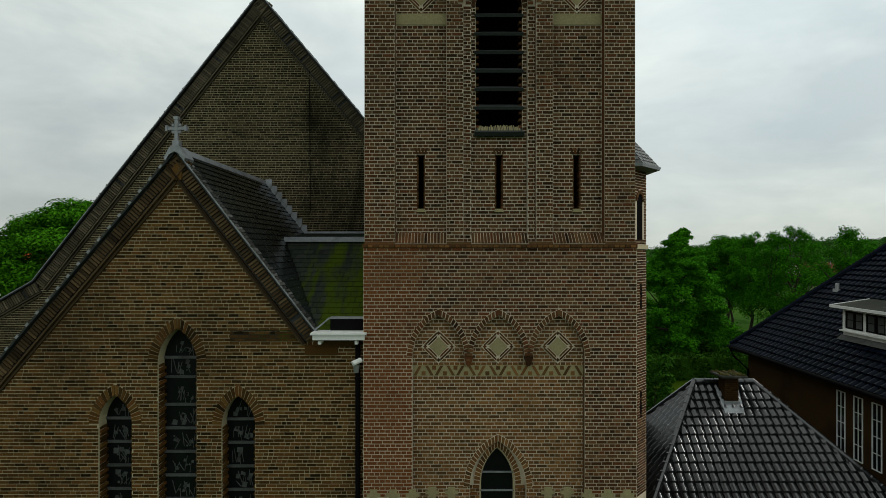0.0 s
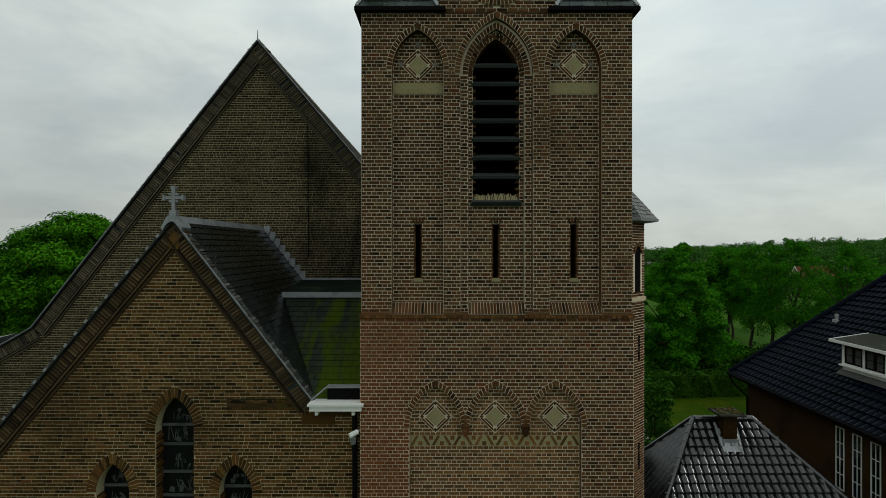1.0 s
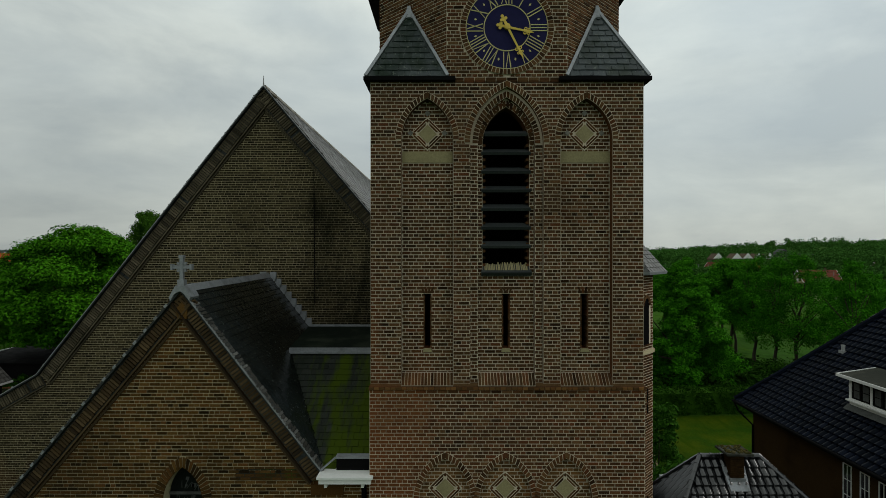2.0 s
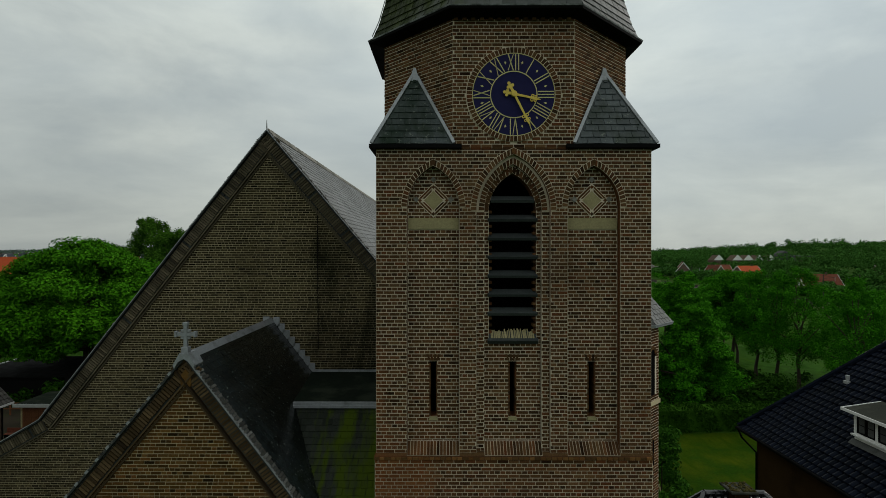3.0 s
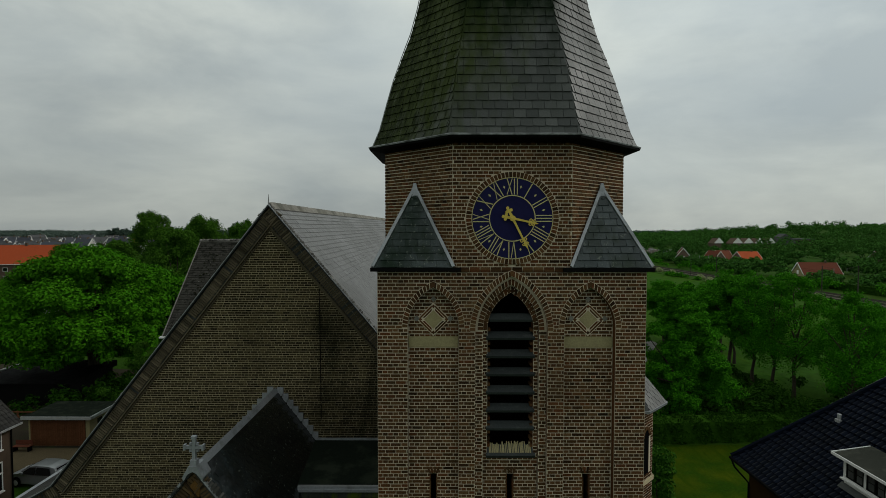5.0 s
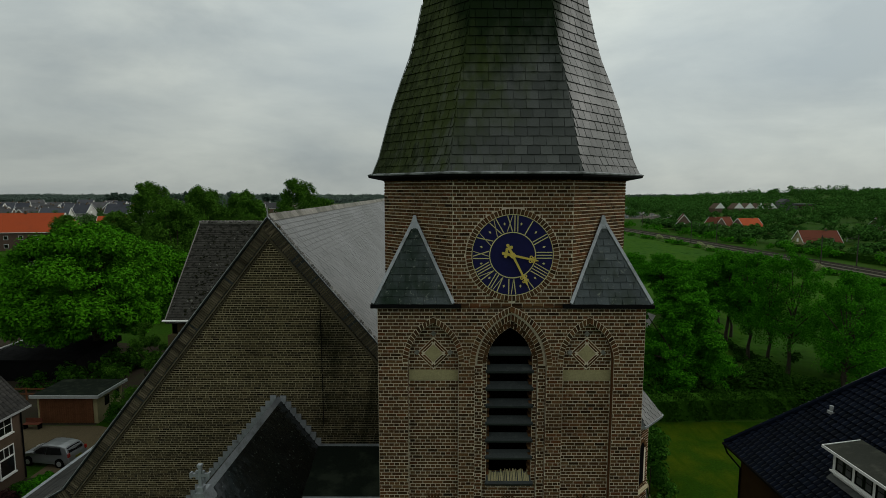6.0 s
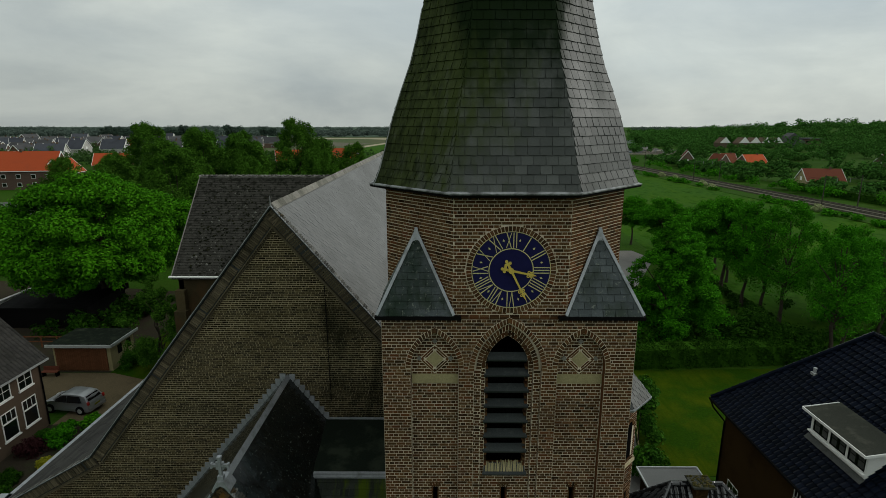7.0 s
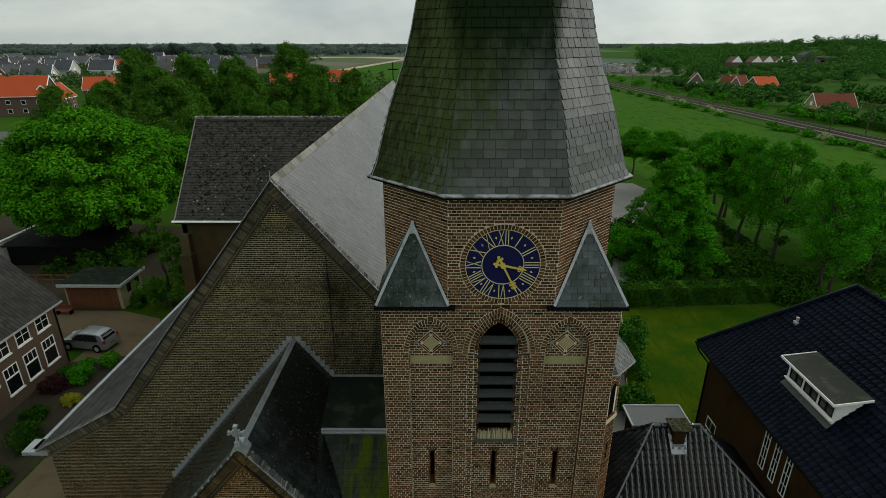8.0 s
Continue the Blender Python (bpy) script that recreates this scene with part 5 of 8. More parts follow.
def rake(m, u0, z0, u1, z1, parent, mat, band=0.34, coping=M_LEAD, lumps=0, seed=0, d=0.10):
    """A gable's edge from its foot to its apex: upright brick band, a fine string, and the coping with its joints."""
    dx, dz = u1 - u0, z1 - z0
    ln = math.hypot(dx, dz)
    s = 1 if dx > 0 else -1
    tx, tz = dx / ln, dz / ln
    nx, nz = (-tz, tx) if s > 0 else (tz, -tx)

    def P(a, b):
        return (u0 + tx * a + nx * b, z0 + tz * a + nz * b)

    def Q(a0, a1, b0, b1):
        q = [P(a0, b0), P(a1, b0), P(a1, b1), P(a0, b1)]
        return q if s > 0 else [q[1], q[0], q[3], q[2]]
    n = int(ln / 0.075)
    st = ln / n
    rr = random.Random(seed)
    part("rake_bed", Geo().prism(Q(0, ln, -band + 0.11, -0.02), -0.02, 0.012, m), M_BOARD, parent)
    lay([Q(i * st + 0.011, (i + 1) * st - 0.011, -band + 0.14 + rr.uniform(-0.012, 0.012), -0.045) for i in range(n) if rr.random() > 0.03], -0.02, d * 0.5, m, mat, parent, seed=seed, rough=0.012, rest="rake_brickwork")
    # rough brick-on-edge crest over the coping
    lay([Q(i * 0.085 + 0.008, i * 0.085 + rr.uniform(0.06, 0.08), 0.0, rr.uniform(0.036, 0.06)) for i in range(int(ln / 0.085))], -0.14, d - 0.01, m, M_CREST, parent, seed=seed + 1, rough=0.02, rest="crest_brickwork")
    for b0, b1, dd in ((-band, -band + 0.045, 0.3), (-band + 0.065, -band + 0.10, 0.75)):
        part("moulding", Geo().prism(Q(0, ln, b0, b1), -0.02, d * dd, m), mat, parent, "moulded brick string")
    g = Geo().prism(Q(0, ln, -0.012 if lumps else -0.022, 0.026), -0.10, d, m)
    lead = part("coping", g, M_BOARD, parent, "dark weathered coping along the gable")
    if not lumps:
        part("lead_edge", Geo().prism(Q(0, ln, 0.012, 0.034), d - 0.05, d + 0.012, m), coping, lead, "thin grey lead edge")
    if lumps:
        for i in range(int(ln / lumps)):
            part("coping_roll", Geo().prism(Q(i * lumps + 0.02, i * lumps + 0.10, 0.0, 0.05), d - 0.03, d + 0.015, m), M_LEAD, lead)


rake(C0, ER + 0.0, zr, 0.0, C_APEX + 0.0, cwall, M_RAKE_BROWN, 0.42, M_LEAD, 0, 74, 0.12)
rake(C0, EL, zl, 0.0, C_APEX + 0.0, cwall, M_RAKE_BROWN, 0.42, M_BOARD, 0.34, 76, 0.12)
part("kneeler", Geo().prism([(-0.10, C_APEX - 0.62), (0.10, C_APEX - 0.62), (0.12, C_APEX - 0.40), (0, C_APEX - 0.25), (-0.12, C_APEX - 0.40)], -0.1, 0.07, C0), M_OCHRE, cwall, "carved stone at the gable's apex")
part("corbel", Geo().prism(rect(2.75, 3.45, zr - 0.46, zr - 0.24), -0.1, 0.05, C0).prism(rect(2.95, 3.9, zr - 0.26, zr - 0.02), -0.1, 0.09, C0), M_OCHRE, cwall)
# stone cross on the apex
crs = part("gable_cross", Geo().box(-0.07, 0.07, -0.07, 0.07, 0, 0.12).box(-0.034, 0.034, -0.040, 0.040, 0.1, 0.60).box(-0.20, 0.20, -0.033, 0.033, 0.355, 0.425)
           .box(-0.225, -0.18, -0.05, 0.05, 0.33, 0.45).box(0.18, 0.225, -0.05, 0.05, 0.33, 0.45).box(-0.05, 0.05, -0.05, 0.05, 0.58, 0.64).box(-0.10, -0.045, -0.03, 0.03, 0.44, 0.49).box(0.045, 0.10, -0.03, 0.03, 0.44, 0.49).box(-0.10, -0.045, -0.03, 0.03, 0.29, 0.34).box(0.045, 0.10, -0.03, 0.03, 0.29, 0.34), M_LEAD, chapel, "grey weathered stone cross", m=pose(CX, CYF - 0.05, C_APEX + 0.1, 0, 0, 0))
part("apex_cap", Geo().prism([(-0.20, C_APEX - 0.22), (-0.12, C_APEX - 0.08), (0, C_APEX - 0.02), (0.12, C_APEX - 0.08), (0.20, C_APEX - 0.22), (0.23, C_APEX - 0.15), (0.09, C_APEX + 0.10), (-0.09, C_APEX + 0.10), (-0.23, C_APEX - 0.15)], -0.25, 0.16, C0), M_LEAD, chapel)

# its slate roof, running back to the tall nave gable
NY = 17.05
ridge_z = C_APEX + 0.05
for s, foot, slope in ((1, ER + 0.02, C_SLOPE), (-1, -EL, 1.185)):
    a, b = Vector((CX + s * foot, CYF + 0.1, ridge_z - foot * slope)), Vector((CX, CYF + 0.1, ridge_z))
    c = Vector((CX, NY, ridge_z))
    g = Geo().add([a, b, c, a + Vector((0, NY - CYF - 0.1, 0)), a - Vector((0, 0, 0.2)), b - Vector((0, 0, 0.2)), c - Vector((0, 0, 0.2)), a + Vector((0, NY - CYF - 0.1, -0.2))],
                  [(0, 1, 2, 3), (7, 6, 5, 4), (0, 3, 7, 4)])
    slope_ob = part("roof_slope", g, M_SLATE_DARK, chapel, "dark wet slate roof slope")
    m = axes(a if s < 0 else a + Vector((0, 0, 0)), (0, s, 0), b - a)
    L, W = (b - a).length, NY - CYF - 0.1
    tiled(m, L, (lambda z, W=W: [(0, W)]) if s > 0 else (lambda z, W=W: [(-W, 0)]), 0.26, 0.17, slate_shape, M_SLATE_DARK, slope_ob, "slate", "slating", 80 + s, (0.0, 2.6, 2.4, 5.0) if s > 0 else None)
    # stepped lead flashing against the nave wall
    n = int(L / 0.25)
    for i in range(n):
        t0 = (i + 0.0) / n
        p = a.lerp(b, t0)
        part("step_flashing", Geo().box(p.x - 0.10, p.x + 0.10, NY - 0.05, NY - 0.016, p.z + 0.0, p.z + 0.28), M_LEAD, slope_ob)
part("ridge_lead", Geo().add([(CX - 0.10, CYF - 0.05, ridge_z - 0.09), (CX, CYF - 0.05, ridge_z + 0.06), (CX + 0.10, CYF - 0.05, ridge_z - 0.09), (CX - 0.10, NY, ridge_z - 0.09), (CX, NY, ridge_z + 0.06), (CX + 0.10, NY, ridge_z - 0.09)],
     [(0, 1, 4, 3), (1, 2, 5, 4), (0, 2, 1)]), M_LEAD, chapel, "grey lead ridge")

# white box gutter at the foot of the slope, with its downpipe
gut = part("box_gutter", Geo().box(-2.72, -1.64, FRONT - 0.16, CYF + 0.15, 9.10, 9.21).box(-2.76, -1.60, FRONT - 0.20, CYF + 0.15, 9.21, 9.25), M_WHITE, chapel, "white painted box gutter")
part("gutter_bracket", Geo().box(-2.62, -2.56, FRONT - 0.1, CYF, 9.0, 9.07), M_WHITE, gut)
part("gutter_bracket", Geo().box(-1.85, -1.79, FRONT - 0.1, CYF, 9.0, 9.07), M_WHITE, gut)
part("valley_box", Geo().box(-2.42, -1.67, CYF - 0.06, CYF + 0.12, 9.25, 9.50), M_EAVE, chapel, "dark lead-lined box at the foot of the valley")
part("valley_lead", Geo().box(-2.44, -1.66, CYF - 0.08, CYF + 0.14, 9.50, 9.53).bar((-2.44, CYF - 0.06, 9.52), (-2.74, CYF - 0.10, 9.27), 0.05, 0.03), M_LEAD, chapel, "grey lead capping")
part("downpipe", Geo().tube([(-1.82, CYF - 0.12, 9.05), (-1.82, CYF - 0.10, 0.1)], 0.055, 10), M_EAVE, chapel)
for z in (8.2, 6.6, 5.0):
    part("pipe_collar", Geo().tube([(-1.82, CYF - 0.12, z), (-1.82, CYF - 0.12, z + 0.07)], 0.068, 10), M_EAVE, chapel)
part("side_wall", Geo().box(CX + EL, CX + EL + 0.4, CYF + 0.45, NY, 0, zl - 0.1), M_OCHRE, chapel)

# linking roof between chapel and tower: mossy slates, a zinc edge, and the felted upper part
link = thing("link_roof", "mossy slate lean-to roof with zinc edge between chapel and tower", "roof")
x0, x1 = -4.6, TX - TH - 0.01
lo, hi = Vector((x0, CYF + 0.0, 9.22)), Vector((x0, 14.35, 11.22))
part("deck", Geo().add([(x0, CYF, 9.2), (x1, CYF, 9.2), (x1, 14.35, 11.22), (x0, 14.35, 11.22), (x0, NY, 11.45), (x1, NY, 11.45), (x0, CYF, 9.0), (x1, CYF, 9.0)], [(0, 1, 2, 3), (6, 7, 1, 0)]), M_MOSS, link)
tiled(axes(lo, (1, 0, 0), hi - lo), (hi - lo).length, lambda s: [(0, x1 - x0)], 0.27, 0.19, slate_shape, M_MOSS, link, "slate", "slating", 90, (1.2, 3, 0, 4))
part("felt", Geo().add([(x0, 14.30, 11.30), (x1, 14.30, 11.30), (x1, NY, 11.50), (x0, NY, 11.50), (x0, 14.30, 11.2), (x1, 14.30, 11.2)], [(0, 1, 2, 3), (4, 5, 1, 0)]), M_FELT, link, "dark felted roof")
part("zinc_edge", Geo().box(x0 + 0.35, x1, 14.24, 14.34, 11.25, 11.325).box(x0 + 0.35, x1, 14.19, 14.24, 11.19, 11.255), M_LEAD, link, "pale zinc edge")
part("wall_flashing", Geo().box(x0 + 0.2, x1, NY - 0.06, NY - 0.014, 11.46, 11.56), M_LEAD, link)
part("link_wall", Geo().box(-2.72, x1, CYF + 0.02, CYF + 0.4, 0, 9.1), M_OCHRE, link)

# ---------------------------------------------------------------- the nave
nave = thing("church_nave", "long brick church nave with steep grey slate roof and transept", "church nave")
NX = CX - 0.12
N0 = facing(NX, NY)
N_APEX, N_SLOPE, BEND_U, BEND_Z = 19.10, 1.268, 7.2, 9.97
FOOT_U, FOOT_Z = 10.9, 7.85
R_SLOPE, BEND_ZR = 1.19, 10.53                # the slope on the tower's side is a little flatter
half_roof = [(0.0, N_APEX), (BEND_U, BEND_Z), (FOOT_U, FOOT_Z)]
outline = [(-FOOT_U + 0.5, 0), (FOOT_U - 0.5, 0), (FOOT_U - 0.5, FOOT_Z + 0.2), (BEND_U, BEND_ZR - 0.1), (0, N_APEX - 0.1), (-BEND_U, BEND_Z - 0.1), (-FOOT_U + 0.5, FOOT_Z + 0.2)]
nwall = part("gable_wall", Geo().prism(outline, -0.45, -0.006, N0), M_MORTAR_NAVE, nave, "tall dark brown brick gable wall")


def nave_spans(z):
    if z > BEND_Z:
        h = (N_APEX - 0.1 - z) / N_SLOPE
    elif z > FOOT_Z + 0.2:
        h = BEND_U + (BEND_Z - 0.1 - z) / 0.573
    else:
        h = FOOT_U - 0.5
    h = min(h, FOOT_U - 0.5)
    return [(-h, min((N_APEX - 0.1 - z) / R_SLOPE, 4.2))] if h > 0.05 else []


lay(courses(0.3, N_APEX - 0.1, nave_spans, rng, "wild"), -0.006, 0.005, N0, M_NAVE, nwall, (-2.2, 2.2, 14.2, 16.0), seed=100)
rake(N0, -BEND_U, BEND_Z, 0, N_APEX, nwall, M_RAKE, 0.5, M_LEAD, 0, 102, 0.14)
rake(N0, BEND_U, BEND_ZR, 0, N_APEX, nwall, M_RAKE, 0.5, M_LEAD, 0, 104, 0.14)
rake(N0, -FOOT_U, FOOT_Z, -BEND_U, BEND_Z, nwall, M_RAKE, 0.5, M_LEAD, 0, 106, 0.14)
rake(N0, FOOT_U, FOOT_Z, BEND_U, BEND_ZR, nwall, M_RAKE, 0.5, M_LEAD, 0, 108, 0.14)
part("conductor", Geo().tube([N0 @ Vector((1.57, 16.95, 0.03)), N0 @ Vector((1.60, 12.2, 0.03))], 0.014, 5), M_EAVE, nwall, "thin dark lightning conductor")
part("apex_finial", Geo().tube([(NX, NY - 0.1, N_APEX), (NX, NY - 0.1, N_APEX + 0.35)], [0.03, 0.008], 6), M_STEEL, nave)
NEND = 60.0
for s in (1, -1):
    bends = half_roof if s < 0 else [(0.0, N_APEX), (BEND_U, BEND_ZR), (FOOT_U, FOOT_Z)]
    for (u0, z0), (u1, z1) in zip(bends[1:], bends[:-1]):
        a, b = Vector((NX + s * u0, NY - 0.05, z0 + 0.02)), Vector((NX + s * u1, NY - 0.05, z1 + 0.02))
        back = Vector((0, NEND - NY, 0))
        dn = Vector((0, 0, -0.3))
        # Left slope takes a darker covering: its shade, and debris, as colour.
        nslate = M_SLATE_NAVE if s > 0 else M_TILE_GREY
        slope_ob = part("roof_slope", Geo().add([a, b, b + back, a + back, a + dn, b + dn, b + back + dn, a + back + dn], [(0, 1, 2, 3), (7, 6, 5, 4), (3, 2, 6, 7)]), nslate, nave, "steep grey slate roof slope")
        m = axes(a, (0, s, 0), b - a)
        W, L = NEND - NY, (b - a).length
        if s > 0:
            tiled(m, L, lambda z, W=W: [(0.1, W)], 0.30, 0.20, slate_shape, M_SLATE_NAVE, slope_ob, "slate", "slating", 110, (0.1, 8.0, 8.0, 11.5), lift=0.018)
        else:
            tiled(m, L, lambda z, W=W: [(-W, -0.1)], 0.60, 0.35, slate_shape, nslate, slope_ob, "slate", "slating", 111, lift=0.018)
for i in range(int((NEND - NY) / 0.6)):
    y = NY + i * 0.6
    part("ridge_tile", Geo().add([(NX + u * k, yy, N_APEX + dz * k) for k, yy in ((1.0, y + 0.02), (1.12, y + 0.60)) for u, dz in ((-0.14, -0.10), (0, 0.11), (0.14, -0.10))], [(0, 1, 4, 3), (1, 2, 5, 4), (0, 2, 1), (3, 4, 5)]), M_CRUST, nave)
part("ridge", Geo().add([(NX - 0.13, NY, N_APEX - 0.12), (NX, NY, N_APEX + 0.10), (NX + 0.13, NY, N_APEX - 0.12), (NX - 0.13, NEND, N_APEX - 0.12), (NX, NEND, N_APEX + 0.10), (NX + 0.13, NEND, N_APEX - 0.12)], [(0, 1, 4, 3), (1, 2, 5, 4), (0, 2, 1)]), M_CRUST, nave, "pale lead ridge")
part("side_wall", Geo().box(NX - FOOT_U + 0.5, NX - FOOT_U + 0.9, NY + 0.45, NEND, 0, FOOT_Z), M_NAVE, nave)
part("side_wall", Geo().box(NX + FOOT_U - 0.9, NX + FOOT_U - 0.5, NY + 0.45, NEND, 0, FOOT_Z), M_NAVE, nave)
part("back_wall", Geo().prism(outline, 0.0, 0.4, facing(NX, NEND)), M_NAVE, nave)
part("gutter", Geo().box(NX - FOOT_U - 0.5, NX - FOOT_U + 0.55, NY - 0.18, NY + 0.6, FOOT_Z - 0.12, FOOT_Z + 0.04).box(NX - FOOT_U - 0.18, NX - FOOT_U - 0.02, NY, 38.0, FOOT_Z - 0.08, FOOT_Z + 0.04), M_LEAD, nave, "pale zinc gutter")
crs = part("ridge_cross", Geo().box(-0.05, 0.05, -0.05, 0.05, 0, 1.9).box(-0.55, 0.55, -0.05, 0.05, 1.15, 1.27), M_EAVE, nave, "dark iron cross", m=pose(NX, NEND - 0.3, N_APEX, 0, 0, 0))

# transept
TRX, TRY, TRH, TR_R, TR_E = -20.9, 45.4, 6.5, 17.2, 10.3
trans = thing("church_transept", "church transept with weathered brown tiled roof and brick walls", "church transept")
for s in (-1, 1):
    a, b = Vector((TRX - 0.2, TRY + s * TRH, TR_E)), Vector((TRX - 0.2, TRY, TR_R))
    along = Vector((NX - TRX + 0.2, 0, 0))
    dn = Vector((0, 0, -0.25))
    ob = part("roof_slope", Geo().add([a, b, b + along, a + along, a + dn, b + dn, b + along + dn, a + along + dn], [(0, 1, 2, 3), (7, 6, 5, 4), (0, 4, 5, 1)]), M_TILE_BROWN, trans, "weathered brown tiled slope")
    if s < 0:
        tiled(axes(a, (1, 0, 0), b - a), (b - a).length, lambda z: [(0, 15.2)], 0.25, 0.24, slate_shape, M_TILE_BROWN, ob, "roof_tile", "tiling", 120, (4, 12, 7.5, 9.6), lift=0.035)
    part("gutter", Geo().box(TRX - 0.35, NX - 6, *sorted((TRY + s * (TRH - 0.02), TRY + s * (TRH + 0.2))), TR_E - 0.08, TR_E + 0.03), M_WHITE, trans, "white gutter")
    part("wall", Geo().box(TRX + 0.15, NX - 6, *sorted((TRY + s * (TRH - 0.35), TRY + s * (TRH - 0.75))), 0, TR_E), M_NAVE, trans)
    part("buttress", Geo().box(TRX - 0.1, TRX + 0.8, *sorted((TRY + s * (TRH - 0.4), TRY + s * (TRH + 0.45))), 0, 7.6).box(TRX, TRX + 0.7, *sorted((TRY + s * (TRH - 0.4), TRY + s * (TRH + 0.15))), 7.6, 9.2), M_NAVE, trans)
part("gable_wall", Geo().prism([(-TRH + 0.35, 0), (TRH - 0.35, 0), (TRH - 0.35, TR_E), (0, TR_R - 0.3), (-TRH + 0.35, TR_E)], -0.4, 0, facing(TRX + 0.1, TRY, 0, -90)), M_NAVE, trans)
for i in range(40):
    x = TRX - 0.25 + i * 0.38
    part("ridge_tile", Geo().tube([(x, TRY, TR_R + 0.0), (x + 0.37, TRY, TR_R + 0.02)], [0.15, 0.17], 8), M_CRUST, trans, smooth=False)
tuft = random.Random(77)
g, crest = Geo(), Geo()


def lump(geo, x, y, z, r):
    geo.rings([[(x + q * math.cos(i * 1.2566 + r), y + q * math.sin(i * 1.2566 + r) * 0.8, z + h) for i in range(5)] for q, h in ((r, -0.03), (r * 0.8, r * 0.45), (r * 0.25, r * 0.8))])


for i in range(1300):
    u, v = tuft.uniform(0.8, 15), tuft.betavariate(1.6, 1.9)
    if math.sin(u * 1.1 + 3 * v) + math.sin(u * 0.43 + 1) > tuft.uniform(-1.4, 1.4):
        lump(g, TRX + u, TRY - TRH * (1 - v), TR_E + (TR_R - TR_E) * v + 0.03, tuft.uniform(0.04, 0.12))
for i in range(170):
    lump(crest, TRX + i * 0.088, TRY - 0.1 + tuft.uniform(-0.1, 0.05), TR_R + tuft.uniform(0.02, 0.14), tuft.uniform(0.05, 0.12))
part("moss", g, M_TUFT, trans, "dark moss tufts with pale lichen", kind="stuff")
part("ridge_moss", crest, M_CREST, trans, "ragged lichen and moss along the ridge", kind="stuff")
part("verge", Geo().bar((TRX - 0.2, TRY - TRH, TR_E + 0.05), (TRX - 0.2, TRY, TR_R + 0.05), 0.07, 0.06), M_CRUST, trans)

# ---------------------------------------------------------------- ground
ground = tagged(part("ground", Geo().add([(-2300, -2300, 0), (2300, -2300, 0), (2300, 2300, 0), (-2300, 2300, 0)], [(0, 1, 2, 3)]), M_GRASS, None), "grassy green ground reaching the horizon", "ground", "", "structure")

# ---------------------------------------------------------------- paved and planted ground near the church
def patch(name, pts, z, material, label, category, kind="structure"):
    return tagged(part(name, Geo().prism(pts, 0, z, Matrix.Identity(4)), material, None), label, category, "", kind)


patch("lawn", [(11.5, 27.0), (16.4, 27.0), (16.4, 29.5), (31.0, 29.5), (31.0, 44.6), (16.2, 44.2), (14.6, 38.0)], 0.032, M_LAWN, "mown green lawn with yellowish patches", "lawn")
patch("path", [(8.0, 22.0), (11.4, 22.0), (11.4, 27.0), (14.4, 38.0), (16.0, 44.2), (20.6, 54.0), (24.5, 68.0), (22.0, 68.0), (18.4, 54.5), (14.2, 44.6), (12.4, 38.0), (9.6, 28.0), (8.0, 26.0)], 0.024, M_ASPHALT, "pale grey paved garden path", "path")
patch("pavement", [(18.0, 66.0), (25.0, 68.0), (33.5, 84.0), (32.0, 90.0), (18.0, 90.0)], 0.035, M_ASPHALT, "smooth grey paved yard", "yard")
patch("driveway", [(-60.0, 38.5), (-29.2, 38.5), (-29.2, 35.0), (-17.0, 26.0), (-17.0, 38.0), (-24.0, 38.4), (-26.5, 43.4), (-60, 43.4)], 0.02, M_PAVE, "brown brick-paved driveway", "driveway")
# The yard's colour carries the deep shade under the trees.
patch("yard", [(-78.0, 43.5), (-30.1, 43.5), (-30.1, 66.0), (-78.0, 74.0)], 0.008, M_SOIL_SHADED, "earth yard under the trees, darkened in colour for their shade", "yard")
patch("garden_bed", [(-29.4, 10.0), (-24.6, 10.0), (-24.2, 27.0), (-24.2, 32.5), (-25.2, 36.0), (-29.4, 35.0)], 0.036, M_SOIL_SHADED, "dark planted garden bed", "garden bed")
patch("side_path", [(-24.5, 8.0), (-16.0, 8.0), (-16.0, 27.0), (-24.1, 27.0)], 0.012, M_PAVE, "brown paved path beside the church", "path")
patch("grass_plot", [(-30.0, 43.5), (-16.4, 38.6), (-16.4, 60.0), (-30.0, 60.0)], 0.028, M_LAWN, "green grass plot beside the church", "lawn")
part("kerb", Geo().bar((14.55, 38.0, 0.06), (16.1, 44.2, 0.06), 0.08, 0.12).bar((11.5, 27.0, 0.06), (14.55, 38.0, 0.06), 0.08, 0.12), M_STONE, None)
tagged(bpy.data.objects["kerb"], "narrow pale kerb along the lawn", "kerb", "", "structure")


